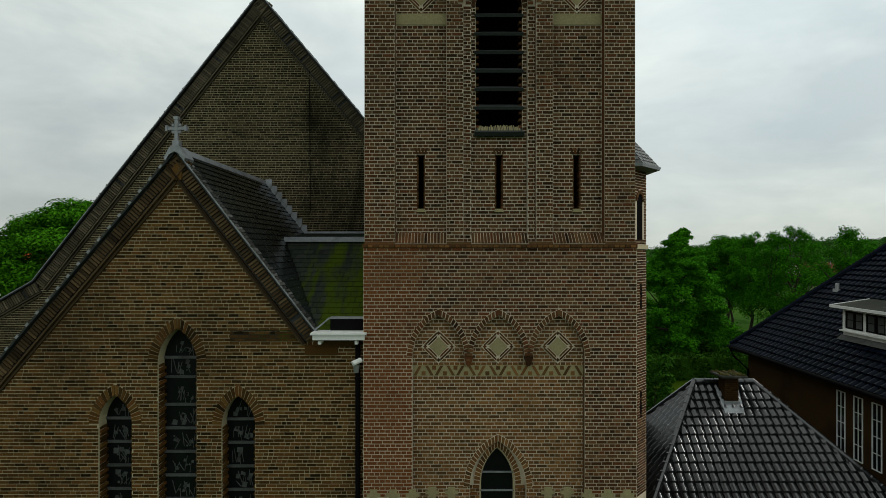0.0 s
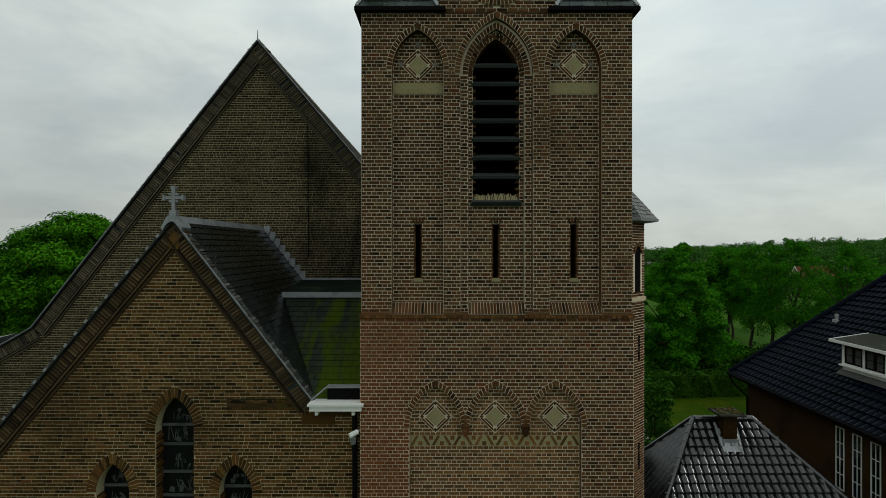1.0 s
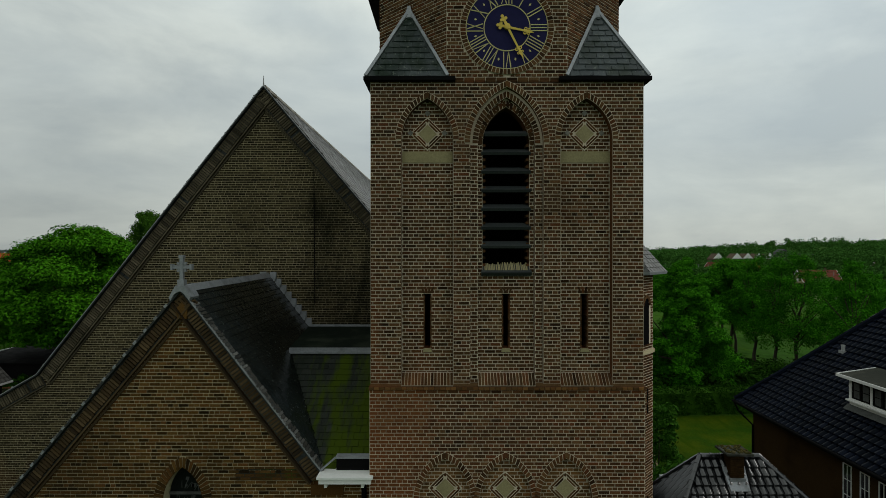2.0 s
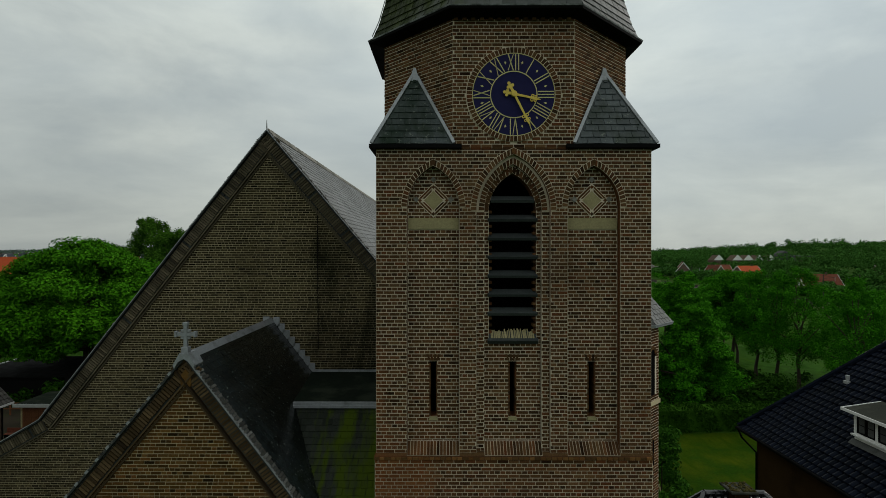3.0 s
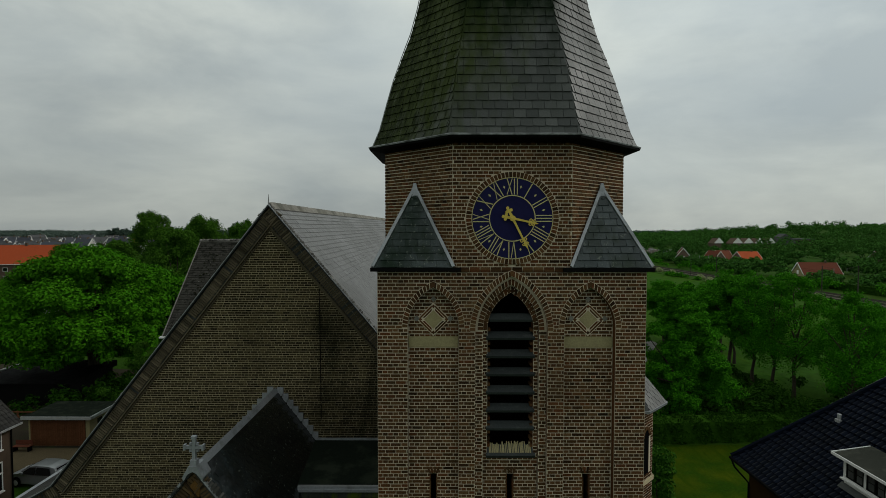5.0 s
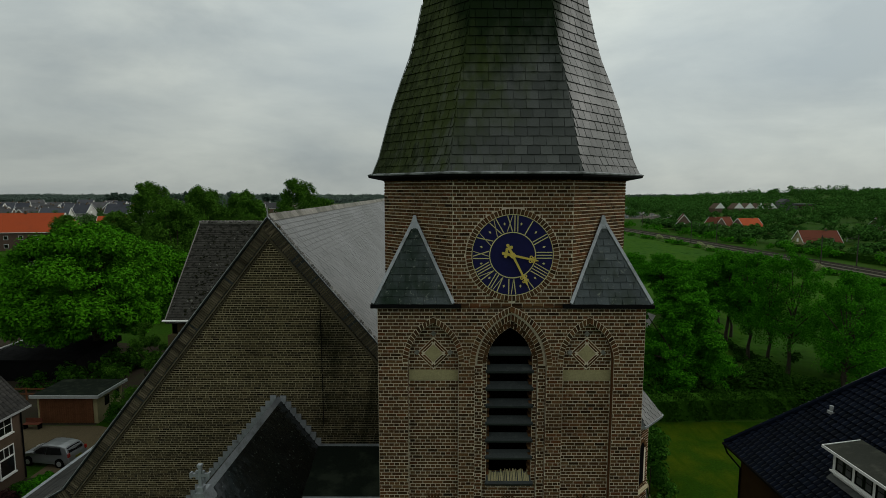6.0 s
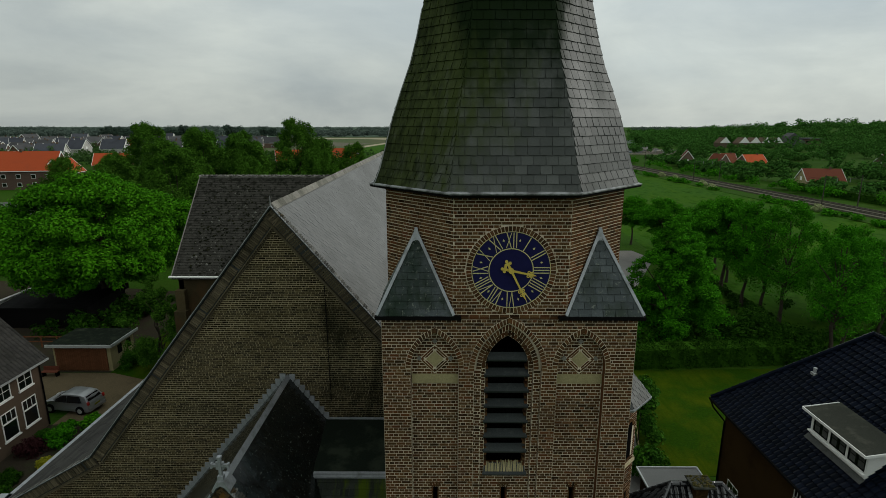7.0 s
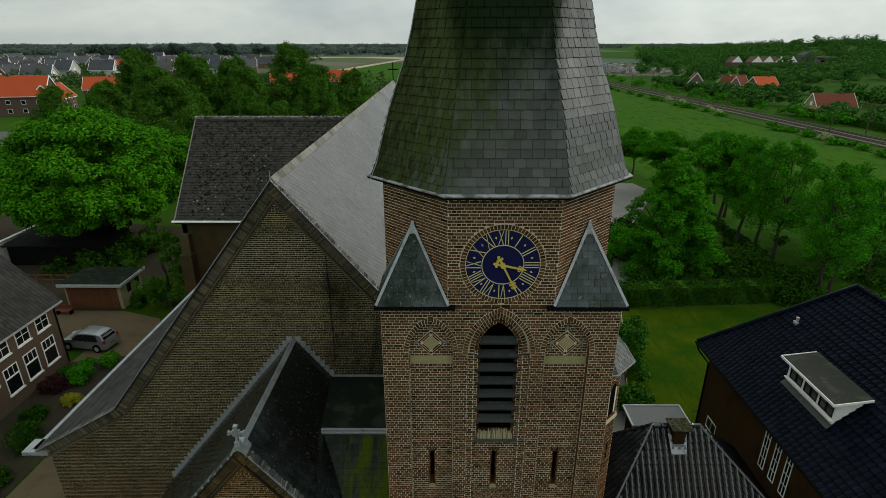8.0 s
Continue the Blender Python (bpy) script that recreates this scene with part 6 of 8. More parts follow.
# ---------------------------------------------------------------- windows and houses
def sash(parent, m, u0, u1, z0, z1, cols=2, rows=2, frame_mat=None, bar=0.03, edge=0.06, sill=True, split=None, d=0.0, label="white painted window"):
    """A window with its frame, glazing bars, pane and sill, in a wall's own axes."""
    fm = frame_mat or M_WHITE
    w = part("window", Geo().prism(rect(u0, u1, z0, z1), d - 0.02, d + 0.035, m, [rect(u0 + edge, u1 - edge, z0 + edge, z1 - edge)]), fm, parent, label)
    part("pane", Geo().prism(rect(u0 + edge, u1 - edge, z0 + edge, z1 - edge), d - 0.018, d + 0.004, m), M_PANE, w)
    zr0, zr1 = (z0, z1) if split is None else (split, z1)
    for i in range(1, cols):
        u = u0 + (u1 - u0) * i / cols
        part("glazing_bar", Geo().prism(rect(u - bar / 2, u + bar / 2, zr0 + edge * 0.5, z1 - edge * 0.5), d, d + 0.028, m), fm, w)
    for i in range(1, rows):
        z = zr0 + (zr1 - zr0) * i / rows
        part("glazing_bar", Geo().prism(rect(u0 + edge * 0.5, u1 - edge * 0.5, z - bar / 2, z + bar / 2), d, d + 0.028, m), fm, w)
    if split is not None:
        part("transom", Geo().prism(rect(u0, u1, split - 0.05, split + 0.05), d, d + 0.05, m), fm, w)
    if sill:
        part("window_sill", Geo().prism(rect(u0 - 0.06, u1 + 0.06, z0 - 0.09, z0), d - 0.02, d + 0.10, m), fm, w)
    return w


def hip_caps(parent, a, b, mat, r=0.11, step=0.36, name="hip_tile", most=60):
    """Overlapping round ridge tiles from a to b."""
    a, b = Vector(a), Vector(b)
    n = max(1, int((b - a).length / step))
    for i in range(min(n, most)):
        p, q = a.lerp(b, i / n), a.lerp(b, (i + 1.08) / n)
        part(name, Geo().tube([p, p.lerp(q, 0.12), q], [r * 1.12, r, r * 0.92], 8), mat, parent, smooth=False)


# ---- large house with dark blue tiles
HX0, HX1, HY0, HY1, HE = 15.6, 27.2, 9.0, 28.9, 5.74
HR, HS = 11.25, 1.53
HM, HD = (HX0 + HX1) / 2, (HR - HE) / HS
vicar = thing("brick_house", "large dark brick house with hipped blue-black tiled roof and dormer", "house")
WX0 = HX0 + 0.62
wall_w = part("wall", Geo().box(WX0, HX1 - 0.6, HY0 + 0.6, HY1 - 0.6, 0, HE), M_HOUSE, vicar, "dark brown brick walls")
A, B, C, D = (Vector(p) for p in ((HX0, HY0, HE), (HX0, HY1, HE), (HX1, HY1, HE), (HX1, HY0, HE)))
R0, R1 = Vector((HM, HY0 + HD, HR)), Vector((HM, HY1 - HD, HR))
roof = part("roof", Geo().add([A, B, C, D, R0, R1], [(A and 0, 4, 5, 1), (1, 5, 2), (2, 5, 4, 3), (3, 4, 0), (0, 1, 2, 3)]), M_EAVE, vicar, "hipped roof of dark blue tiles")
LW = (Vector((HM, 0, HR)) - Vector((HX0, 0, HE))).length
hx = HM - HX0
tiled(axes(B, (0, -1, 0), (hx, 0, HR - HE)), LW, lambda s: [(HD * s / LW, HY1 - HY0 - HD * s / LW)], 0.30, 0.34, wave_shape, M_TILE_BLUE, roof, "roof_tile", "tiling", 130, (0.5, 11.0, 0.0, 3.2), half=False, waves=1, amp=0.045, lift=0.085, gap=0.01)
LN = math.hypot(HD, HR - HE)
tiled(axes(C, (-1, 0, 0), (0, -HD, HR - HE)), LN, lambda s: [(hx * s / LN, 2 * hx - hx * s / LN)], 0.30, 0.34, wave_shape, M_TILE_BLUE, roof, "roof_tile", "tiling", 131, half=False, waves=1, amp=0.045, lift=0.085, gap=0.01)
hip_caps(roof, B + Vector((0, 0, 0.10)), R1 + Vector((0, 0, 0.12)), M_TILE_BLUE, 0.14, 0.42)
hip_caps(roof, A + Vector((0, 0, 0.08)), R0 + Vector((0, 0, 0.1)), M_TILE, 0.12, 0.40)
hip_caps(roof, R0 + Vector((0, 0, 0.1)), R1 + Vector((0, 0, 0.1)), M_TILE_BLUE, 0.13, 0.40)
part("eave", Geo().box(HX0 - 0.02, HX0 + 0.62, HY0, HY1, HE - 0.16, HE - 0.03).box(HX0, HX1, HY1 - 0.62, HY1 + 0.02, HE - 0.16, HE - 0.03), M_EAVE, vicar, "dark boarded eave")
part("gutter", Geo().tube([(HX0 - 0.07, HY0, HE - 0.02), (HX0 - 0.07, HY1 + 0.07, HE - 0.02), (HX1, HY1 + 0.07, HE - 0.02)], 0.075, 8), M_EAVE, vicar)
part("downpipe", Geo().tube([(HX0 - 0.05, HY1 + 0.02, HE - 0.05), (HX0 + 0.1, HY1 - 0.1, HE - 0.5), (WX0 - 0.06, HY1 - 0.66, HE - 1.1), (WX0 - 0.06, HY1 - 0.66, 0.1)], 0.05, 8), M_EAVE, vicar)
MW = facing(WX0, 20.0, 0, -90)                 # u runs along -y
for y in (21.92, 21.02, 20.12):
    sash(vicar, MW, 20.0 - y, 20.0 - y + 0.46, 2.70, 5.22, 2, 4, bar=0.022, edge=0.032, sill=False, label="tall narrow white window with glazing bars")
sash(vicar, MW, 20.0 - 27.2, 20.0 - 26.1, 0.77, 1.55, 2, 1, bar=0.022, edge=0.035, sill=False)
# dormer
DY0, DY1, DZ0, DZ1, DX = 19.42, 22.75, 7.60, 8.45, 17.10
dorm = part("dormer", Geo().prism([(DX, DZ0 - 0.35), (DX + 1.35, DZ1 - 0.05), (DX + 1.35, DZ1 + 0.2), (DX, DZ1)], 0, DY1 - DY0, facing(0, DY1, 0, 0)), M_WHITE, vicar, "white flat-roofed dormer with three leaded casements")
MD = facing(DX, DY1, 0, -90)
part("casing", Geo().prism(rect(0, DY1 - DY0, DZ0 - 0.08, DZ1), -0.02, 0.03, MD, [rect(0.14 + i * 1.10, 0.14 + i * 1.10 + 0.98, DZ0 + 0.04, DZ1 - 0.06) for i in range(3)]), M_WHITE, dorm)
for i in range(3):
    u = 0.14 + i * 1.10
    cs = part("casement", Geo().prism(rect(u, u + 0.98, DZ0 + 0.04, DZ1 - 0.06), -0.02, 0.015, MD, [rect(u + 0.06, u + 0.92, DZ0 + 0.09, DZ1 - 0.11)]), M_EAVE, dorm, "dark casement")
    part("pane", Geo().prism(rect(u + 0.06, u + 0.92, DZ0 + 0.09, DZ1 - 0.11), -0.02, 0.004, MD), M_PANE, cs)
    part("curtain", Geo().prism(rect(u + 0.10, u + 0.40, DZ0 + 0.11, DZ1 - 0.14), 0.004, 0.006, MD).prism(rect(u + 0.58, u + 0.88, DZ0 + 0.11, DZ1 - 0.14), 0.004, 0.006, MD), M_LOUVRE, cs)
    part("glazing_bar", Geo().prism(rect(u + 0.475, u + 0.505, DZ0 + 0.09, DZ1 - 0.11), 0, 0.018, MD).prism(rect(u + 0.06, u + 0.92, (DZ0 + DZ1) / 2 - 0.02, (DZ0 + DZ1) / 2 + 0.01), 0, 0.018, MD), M_EAVE, cs)
part("dormer_sill", Geo().box(DX - 0.14, DX + 0.02, DY0 - 0.06, DY1 + 0.06, DZ0 - 0.09, DZ0 - 0.03), M_WHITE, dorm)
part("dormer_roof", Geo().add([(DX - 0.35, DY0 - 0.28, DZ1 + 0.02), (DX - 0.35, DY1 + 0.22, DZ1 + 0.02), (DX + 1.35, DY1 + 0.22, DZ1 + 0.30), (DX + 1.35, DY0 - 0.28, DZ1 + 0.30),
     (DX - 0.35, DY0 - 0.28, DZ1 + 0.14), (DX - 0.35, DY1 + 0.22, DZ1 + 0.14), (DX + 1.35, DY1 + 0.22, DZ1 + 0.40), (DX + 1.35, DY0 - 0.28, DZ1 + 0.40)],
     [(0, 1, 2, 3), (7, 6, 5, 4), (0, 4, 5, 1), (1, 5, 6, 2), (2, 6, 7, 3), (3, 7, 4, 0)]), M_DORMER, dorm, "worn dark felted dormer roof")
part("dormer_edge", Geo().bar((DX - 0.36, DY0 - 0.30, DZ1 + 0.10), (DX - 0.36, DY1 + 0.30, DZ1 + 0.10), 0.04, 0.12).bar((DX - 0.36, DY0 - 0.29, DZ1 + 0.10), (DX + 1.3, DY0 - 0.29, DZ1 + 0.36), 0.04, 0.11).bar((DX - 0.36, DY1 + 0.29, DZ1 + 0.10), (DX + 1.3, DY1 + 0.23, DZ1 + 0.36), 0.04, 0.11), M_WHITE, dorm)
part("lead_apron", Geo().add([(DX - 0.22, DY0 - 0.1, HE + (DX - 0.22 - HX0) * (HR - HE) / hx + 0.20), (DX - 0.22, DY1 + 0.1, HE + (DX - 0.22 - HX0) * (HR - HE) / hx + 0.20), (DX, DY1 + 0.1, HE + (DX - HX0) * (HR - HE) / hx + 0.19), (DX, DY0 - 0.1, HE + (DX - HX0) * (HR - HE) / hx + 0.19)], [(0, 3, 2, 1)]), M_LOUVRE, dorm)
for px_, py_ in ((18.95, 25.6), (20.6, 20.6)):
    zz = HE + (px_ - HX0) * (HR - HE) / hx
    part("roof_vent", Geo().box(px_ - 0.12, px_ + 0.12, py_ - 0.14, py_ + 0.14, zz + 0.02, zz + 0.16).tube([(px_, py_, zz + 0.1), (px_, py_, zz + 0.42)], [0.07, 0.09], 8), M_ZINC, vicar, "small metal roof vent")

# ---- low annex with glossy black hipped roof and a squat chimney
annex = thing("annex", "low brick annex with glossy black double-roll tiled hip roof", "annex")
GR0, GR1, GZ = Vector((10.02, 21.25, 5.66)), Vector((12.35, 21.25, 5.66)), 1.9
k = 1.30
fd = (5.65 - GZ) / k
GA, GB = Vector((10.02 - fd, 21.25 - fd, GZ)), Vector((16.2, 21.25 - fd, GZ))
GC, GD = Vector((10.02 - fd, 21.25 + fd, GZ)), Vector((16.2, 21.25 + fd, GZ))
groof = part("roof", Geo().add([GA, GB, GC, GD, GR0, GR1], [(0, 1, 5, 4), (2, 0, 4), (3, 2, 4, 5), (1, 3, 5), (0, 2, 3, 1)]), M_EAVE, annex, "glossy black double-roll tiles")
sl = math.hypot(fd, 5.65 - GZ)
tiled(axes(GA, (1, 0, 0), (0, fd, 5.65 - GZ)), sl, lambda s: [(fd * s / sl, GB.x - GA.x - (GB.x - 12.35) * s / sl)], 0.30, 0.335, wave_shape, M_TILE, groof, "roof_tile", "tiling", 140, (1.0, 9.0, 1.2, 4.8), half=False, waves=1, amp=0.082, lift=0.10, gap=0.02)
tiled(axes(GC, (0, -1, 0), (fd, 0, 5.65 - GZ)), sl, lambda s: [(fd * s / sl, 2 * fd - fd * s / sl)], 0.30, 0.335, wave_shape, M_TILE, groof, "roof_tile", "tiling", 141, half=False, waves=1, amp=0.072, lift=0.06, gap=0.014)
hip_caps(groof, GA + Vector((0, 0, 0.05)), GR0 + Vector((0, 0, 0.08)), M_TILE, 0.11, 0.36)
hip_caps(groof, GC + Vector((0, 0, 0.05)), GR0 + Vector((0, 0, 0.08)), M_TILE, 0.11, 0.36)
hip_caps(groof, GB + Vector((0, 0, 0.05)), GR1 + Vector((0, 0, 0.08)), M_TILE, 0.11, 0.36)
hip_caps(groof, GR0 + Vector((0, 0, 0.08)), GR1 + Vector((0, 0, 0.08)), M_TILE, 0.11, 0.36)
part("wall", Geo().box(GA.x + 0.4, 16.2, GA.y + 0.4, GC.y - 0.4, 0, GZ), M_HOUSE, annex)
chim = part("chimney", Geo().box(10.90, 11.44, 20.62, 21.08, 4.7, 6.02), M_HOUSE, annex, "squat mossy brick chimney with a slab on top")
lay(courses(4.9, 6.0, lambda z: [(-0.27, 0.27)], rng), 0.0, 0.012, facing(11.17, 20.62), M_HOUSE, chim, (-1, 1, 0, 9), seed=145, most=80)
part("chimney_slab", Geo().rings([[(11.165 + sx * a, 20.85 + sy * b, z) for sx, sy in ((-1, -1), (1, -1), (1, 1), (-1, 1))] for a, b, z in ((0.30, 0.26, 6.00), (0.50, 0.46, 6.04), (0.52, 0.47, 6.09), (0.50, 0.45, 6.13))]), M_DORMER, chim, "worn grey chimney slab")
g, mossy = Geo(), random.Random(9)
for i in range(90):
    lump(g, 11.165 + mossy.uniform(-0.44, 0.44), 20.85 + mossy.uniform(-0.39, 0.39), 6.13, mossy.uniform(0.03, 0.09))
part("moss", g, M_TUFT_BROWN, chim, "brown-green moss cushions", kind="stuff")
part("lead_flashing", Geo().add([(10.80, 20.36, 4.72), (11.54, 20.36, 4.72), (11.62, 20.95, 5.49), (10.72, 20.95, 5.49)], [(0, 1, 2, 3)]).box(10.86, 11.48, 20.57, 20.62, 4.75, 5.12), M_LEAD, chim, "pale lead flashing")
# flat carport behind it
carport = thing("flat_shed", "low flat-roofed shed with pale edging", "shed")
part("wall", Geo().box(10.9, 13.9, 25.2, 26.6, 0, 2.45), M_HOUSE, carport)
part("flat_roof", Geo().box(10.7, 14.1, 25.0, 26.8, 2.45, 2.55), M_SLATE_NAVE, carport, "pale grey flat roof")
part("edging", Geo().box(10.66, 10.74, 24.96, 26.84, 2.5, 2.6).box(10.7, 14.1, 26.78, 26.86, 2.5, 2.6).box(14.06, 14.14, 24.96, 26.84, 2.5, 2.6), M_ZINC, carport)
glassh = thing("garden_shed", "small garden shed with pale roof edging", "shed")
part("wall", Geo().box(29.0, 32.0, 36.0, 38.5, 0, 2.2), M_HOUSE, glassh)
part("roof", Geo().box(28.8, 32.2, 35.8, 38.7, 2.2, 2.3), M_TILE_GREY, glassh)
part("edging", Geo().box(28.76, 32.24, 35.72, 35.82, 2.2, 2.36).box(28.74, 28.84, 35.8, 38.7, 2.2, 2.36), M_WHITE, glassh)

# ---- house across the garden
cott = thing("brown_house", "brown brick house with white windows and grey tiled roof", "house")
KX, KY0, KY1, KE = -29.45, 20.0, 35.2, 5.25
cw = part("wall", Geo().box(KX - 8.0, KX, KY0, KY1, 0, KE), M_HOUSE_BROWN, cott, "brown brick walls")
part("gable", Geo().prism([(-4.0, KE), (4.0, KE), (0, KE + 4.2)], -0.3, 0, facing(KX - 4.0, KY1, 0, 180)), M_HOUSE_BROWN, cott)
for s in (1, -1):
    a, b = Vector((KX - 4 + s * 4.45, KY1 + 0.25, KE - 0.1)), Vector((KX - 4, KY1 + 0.25, KE + 4.6))
    al, dn = Vector((0, KY0 - KY1 - 0.5, 0)), Vector((0, 0, -0.16))
    ob = part("roof_slope", Geo().add([a, b, b + al, a + al, a + dn, b + dn, b + al + dn, a + al + dn], [(0, 3, 2, 1), (4, 5, 6, 7), (0, 1, 5, 4), (0, 4, 7, 3), (1, 2, 6, 5)]), M_TILE_GREY, cott, "grey concrete tiled slope")
    if s > 0:
        tiled(axes(a + al, (0, 1, 0), b - a), (b - a).length, lambda z: [(0, KY1 - KY0 + 0.5)], 0.30, 0.33, wave_shape, M_TILE_GREY, ob, "roof_tile", "tiling", 150, (8.0, 15.5, 0, 4.2), half=False, waves=1, amp=0.072, lift=0.06, gap=0.014)
part("gutter", Geo().box(KX + 0.42, KX + 0.56, KY0 - 0.2, KY1 + 0.3, KE - 0.2, KE - 0.08), M_ZINC, cott, "grey gutter")
part("verge", Geo().bar((KX + 0.45, KY1 + 0.27, KE - 0.1), (KX - 4, KY1 + 0.27, KE + 4.6), 0.08, 0.14), M_TILE_GREY, cott)
part("downpipe", Geo().tube([(KX + 0.08, KY1 - 0.1, KE - 0.1), (KX + 0.08, KY1 - 0.1, 0.1)], 0.05, 8), M_EAVE, cott)
MK = facing(KX, KY1, 0, 90)                    # u runs along +y from the corner
for c in (-1.45, -3.35, -5.25, -7.15, -9.05):
    sash(cott, MK, c - 0.62, c + 0.62, 3.75, 4.95, 2, 2, split=None, d=0.01)
for c in (-1.45, -3.25, -5.05, -8.2, -10.0):
    sash(cott, MK, c - 0.62, c + 0.62, 1.0, 2.95, 3, 1, split=2.2, d=0.01)
part("wall_lamp", Geo().tube([(KX + 0.05, KY1 - 6.4, 2.3), (KX + 0.22, KY1 - 6.4, 2.3)], [0.08, 0.14], 10), M_WHITE, cott, "white wall lamp")
part("ridge", Geo().box(KX - 4.12, KX - 3.88, KY0 - 0.2, KY1 + 0.3, KE + 4.55, KE + 4.7), M_TILE_GREY, cott)

# ---- flat-roofed garage with brown door
garage = thing("garage", "flat-roofed garage with brown timber door and pale side wall", "garage")
part("wall", Geo().box(-35.2, -30.05, 43.9, 47.4, 0, 2.4), M_STONE, garage, "pale brick walls")
part("flat_roof", Geo().box(-35.5, -29.75, 43.55, 47.7, 2.42, 2.56), M_FELT, garage, "grey-green felted roof")
part("fascia", Geo().box(-35.55, -29.7, 43.47, 43.57, 2.36, 2.62).box(-29.78, -29.68, 43.5, 47.75, 2.36, 2.62), M_ZINC, garage, "pale fascia")
gd = part("garage_door", Geo().box(-35.0, -30.4, 43.84, 43.9, 0.05, 2.2), M_WOOD, garage, "brown timber garage door")
for i in range(24):
    part("door_board", Geo().box(-35.0 + i * 0.1915 + 0.01, -35.0 + (i + 1) * 0.1915 - 0.01, 43.82, 43.842, 0.06, 2.19), M_WOOD, gd)
for y in (44.9, 46.3):
    sash(garage, facing(-30.05, 44, 0, 90), y - 44, y - 44 + 0.6, 1.2, 2.0, 1, 1, M_EAVE, sill=False, label="small dark window")
bench = thing("garden_bench", "small red garden bench beside the garage", "bench")
part("seat", Geo().box(-35.6, -34.2, 42.6, 43.05, 0.42, 0.47), M_TILE_RUST, bench)
part("backrest", Geo().box(-35.6, -34.2, 43.02, 43.07, 0.5, 0.85), M_TILE_RUST, bench)
for x in (-35.5, -34.3):
    part("leg", Geo().box(x - 0.04, x + 0.04, 42.62, 43.05, 0.02, 0.42), M_EAVE, bench)
# pale garden wall, rail, and a black box for a carport's dark inside, behind the cottage
gw = tagged(part("garden_wall", Geo().box(-49.3, -49.0, 45.0, 66.0, 0, 2.6).box(-49.35, -48.95, 45.0, 66.0, 2.6, 2.68), M_WHITE, None), "long pale rendered garden wall", "wall", "", "structure")
shedk = thing("timber_shed", "low-roofed black box standing for the shaded inside of a carport", "shed")
# Solid near-black walls put the open carport's inner shade into colour.
part("wall", Geo().box(-48.3, -38.8, 54.0, 61.0, 0, 2.4), M_EAVE, shedk)
part("roof", Geo().add([(-48.6, 53.6, 2.4), (-38.5, 53.6, 2.4), (-38.5, 61.4, 2.9), (-48.6, 61.4, 2.9), (-48.6, 53.6, 2.25), (-38.5, 53.6, 2.25), (-38.5, 61.4, 2.25), (-48.6, 61.4, 2.25)], [(0, 1, 2, 3), (4, 5, 1, 0), (5, 6, 2, 1), (6, 7, 3, 2), (7, 4, 0, 3)]), M_EAVE, shedk)
fence = thing("rail_fence", "low timber rail fence in the yard", "fence")
for i in range(7):
    part("post", Geo().box(-43.4 + i * 1.6 - 0.05, -43.4 + i * 1.6 + 0.05, 48.9, 49.0, 0, 1.2), M_WOOD, fence)
part("rail", Geo().box(-43.5, -33.7, 48.92, 48.98, 1.05, 1.15), M_WOOD, fence)
part("rail", Geo().box(-43.5, -33.7, 48.92, 48.98, 0.55, 0.65), M_WOOD, fence)

# ---------------------------------------------------------------- parked car
M_CARPAINT = surface("silver_car_paint", [(0.27, 0.28, 0.29)], 0.3, 200, 0.05, 0.5, 0.1, None, 0.0, metal=0.55, spec=0.6, rough_var=0.03)
M_TYRE = surface("tyre_rubber", [(0.012, 0.012, 0.012)], 0.85, 40, 0.2, 3, 0.2)
M_TAIL = surface("tail_lamp_red", [(0.30, 0.012, 0.01)], 0.2, 20, 0.1, 2, 0.1, None, 0.0, spec=0.6)


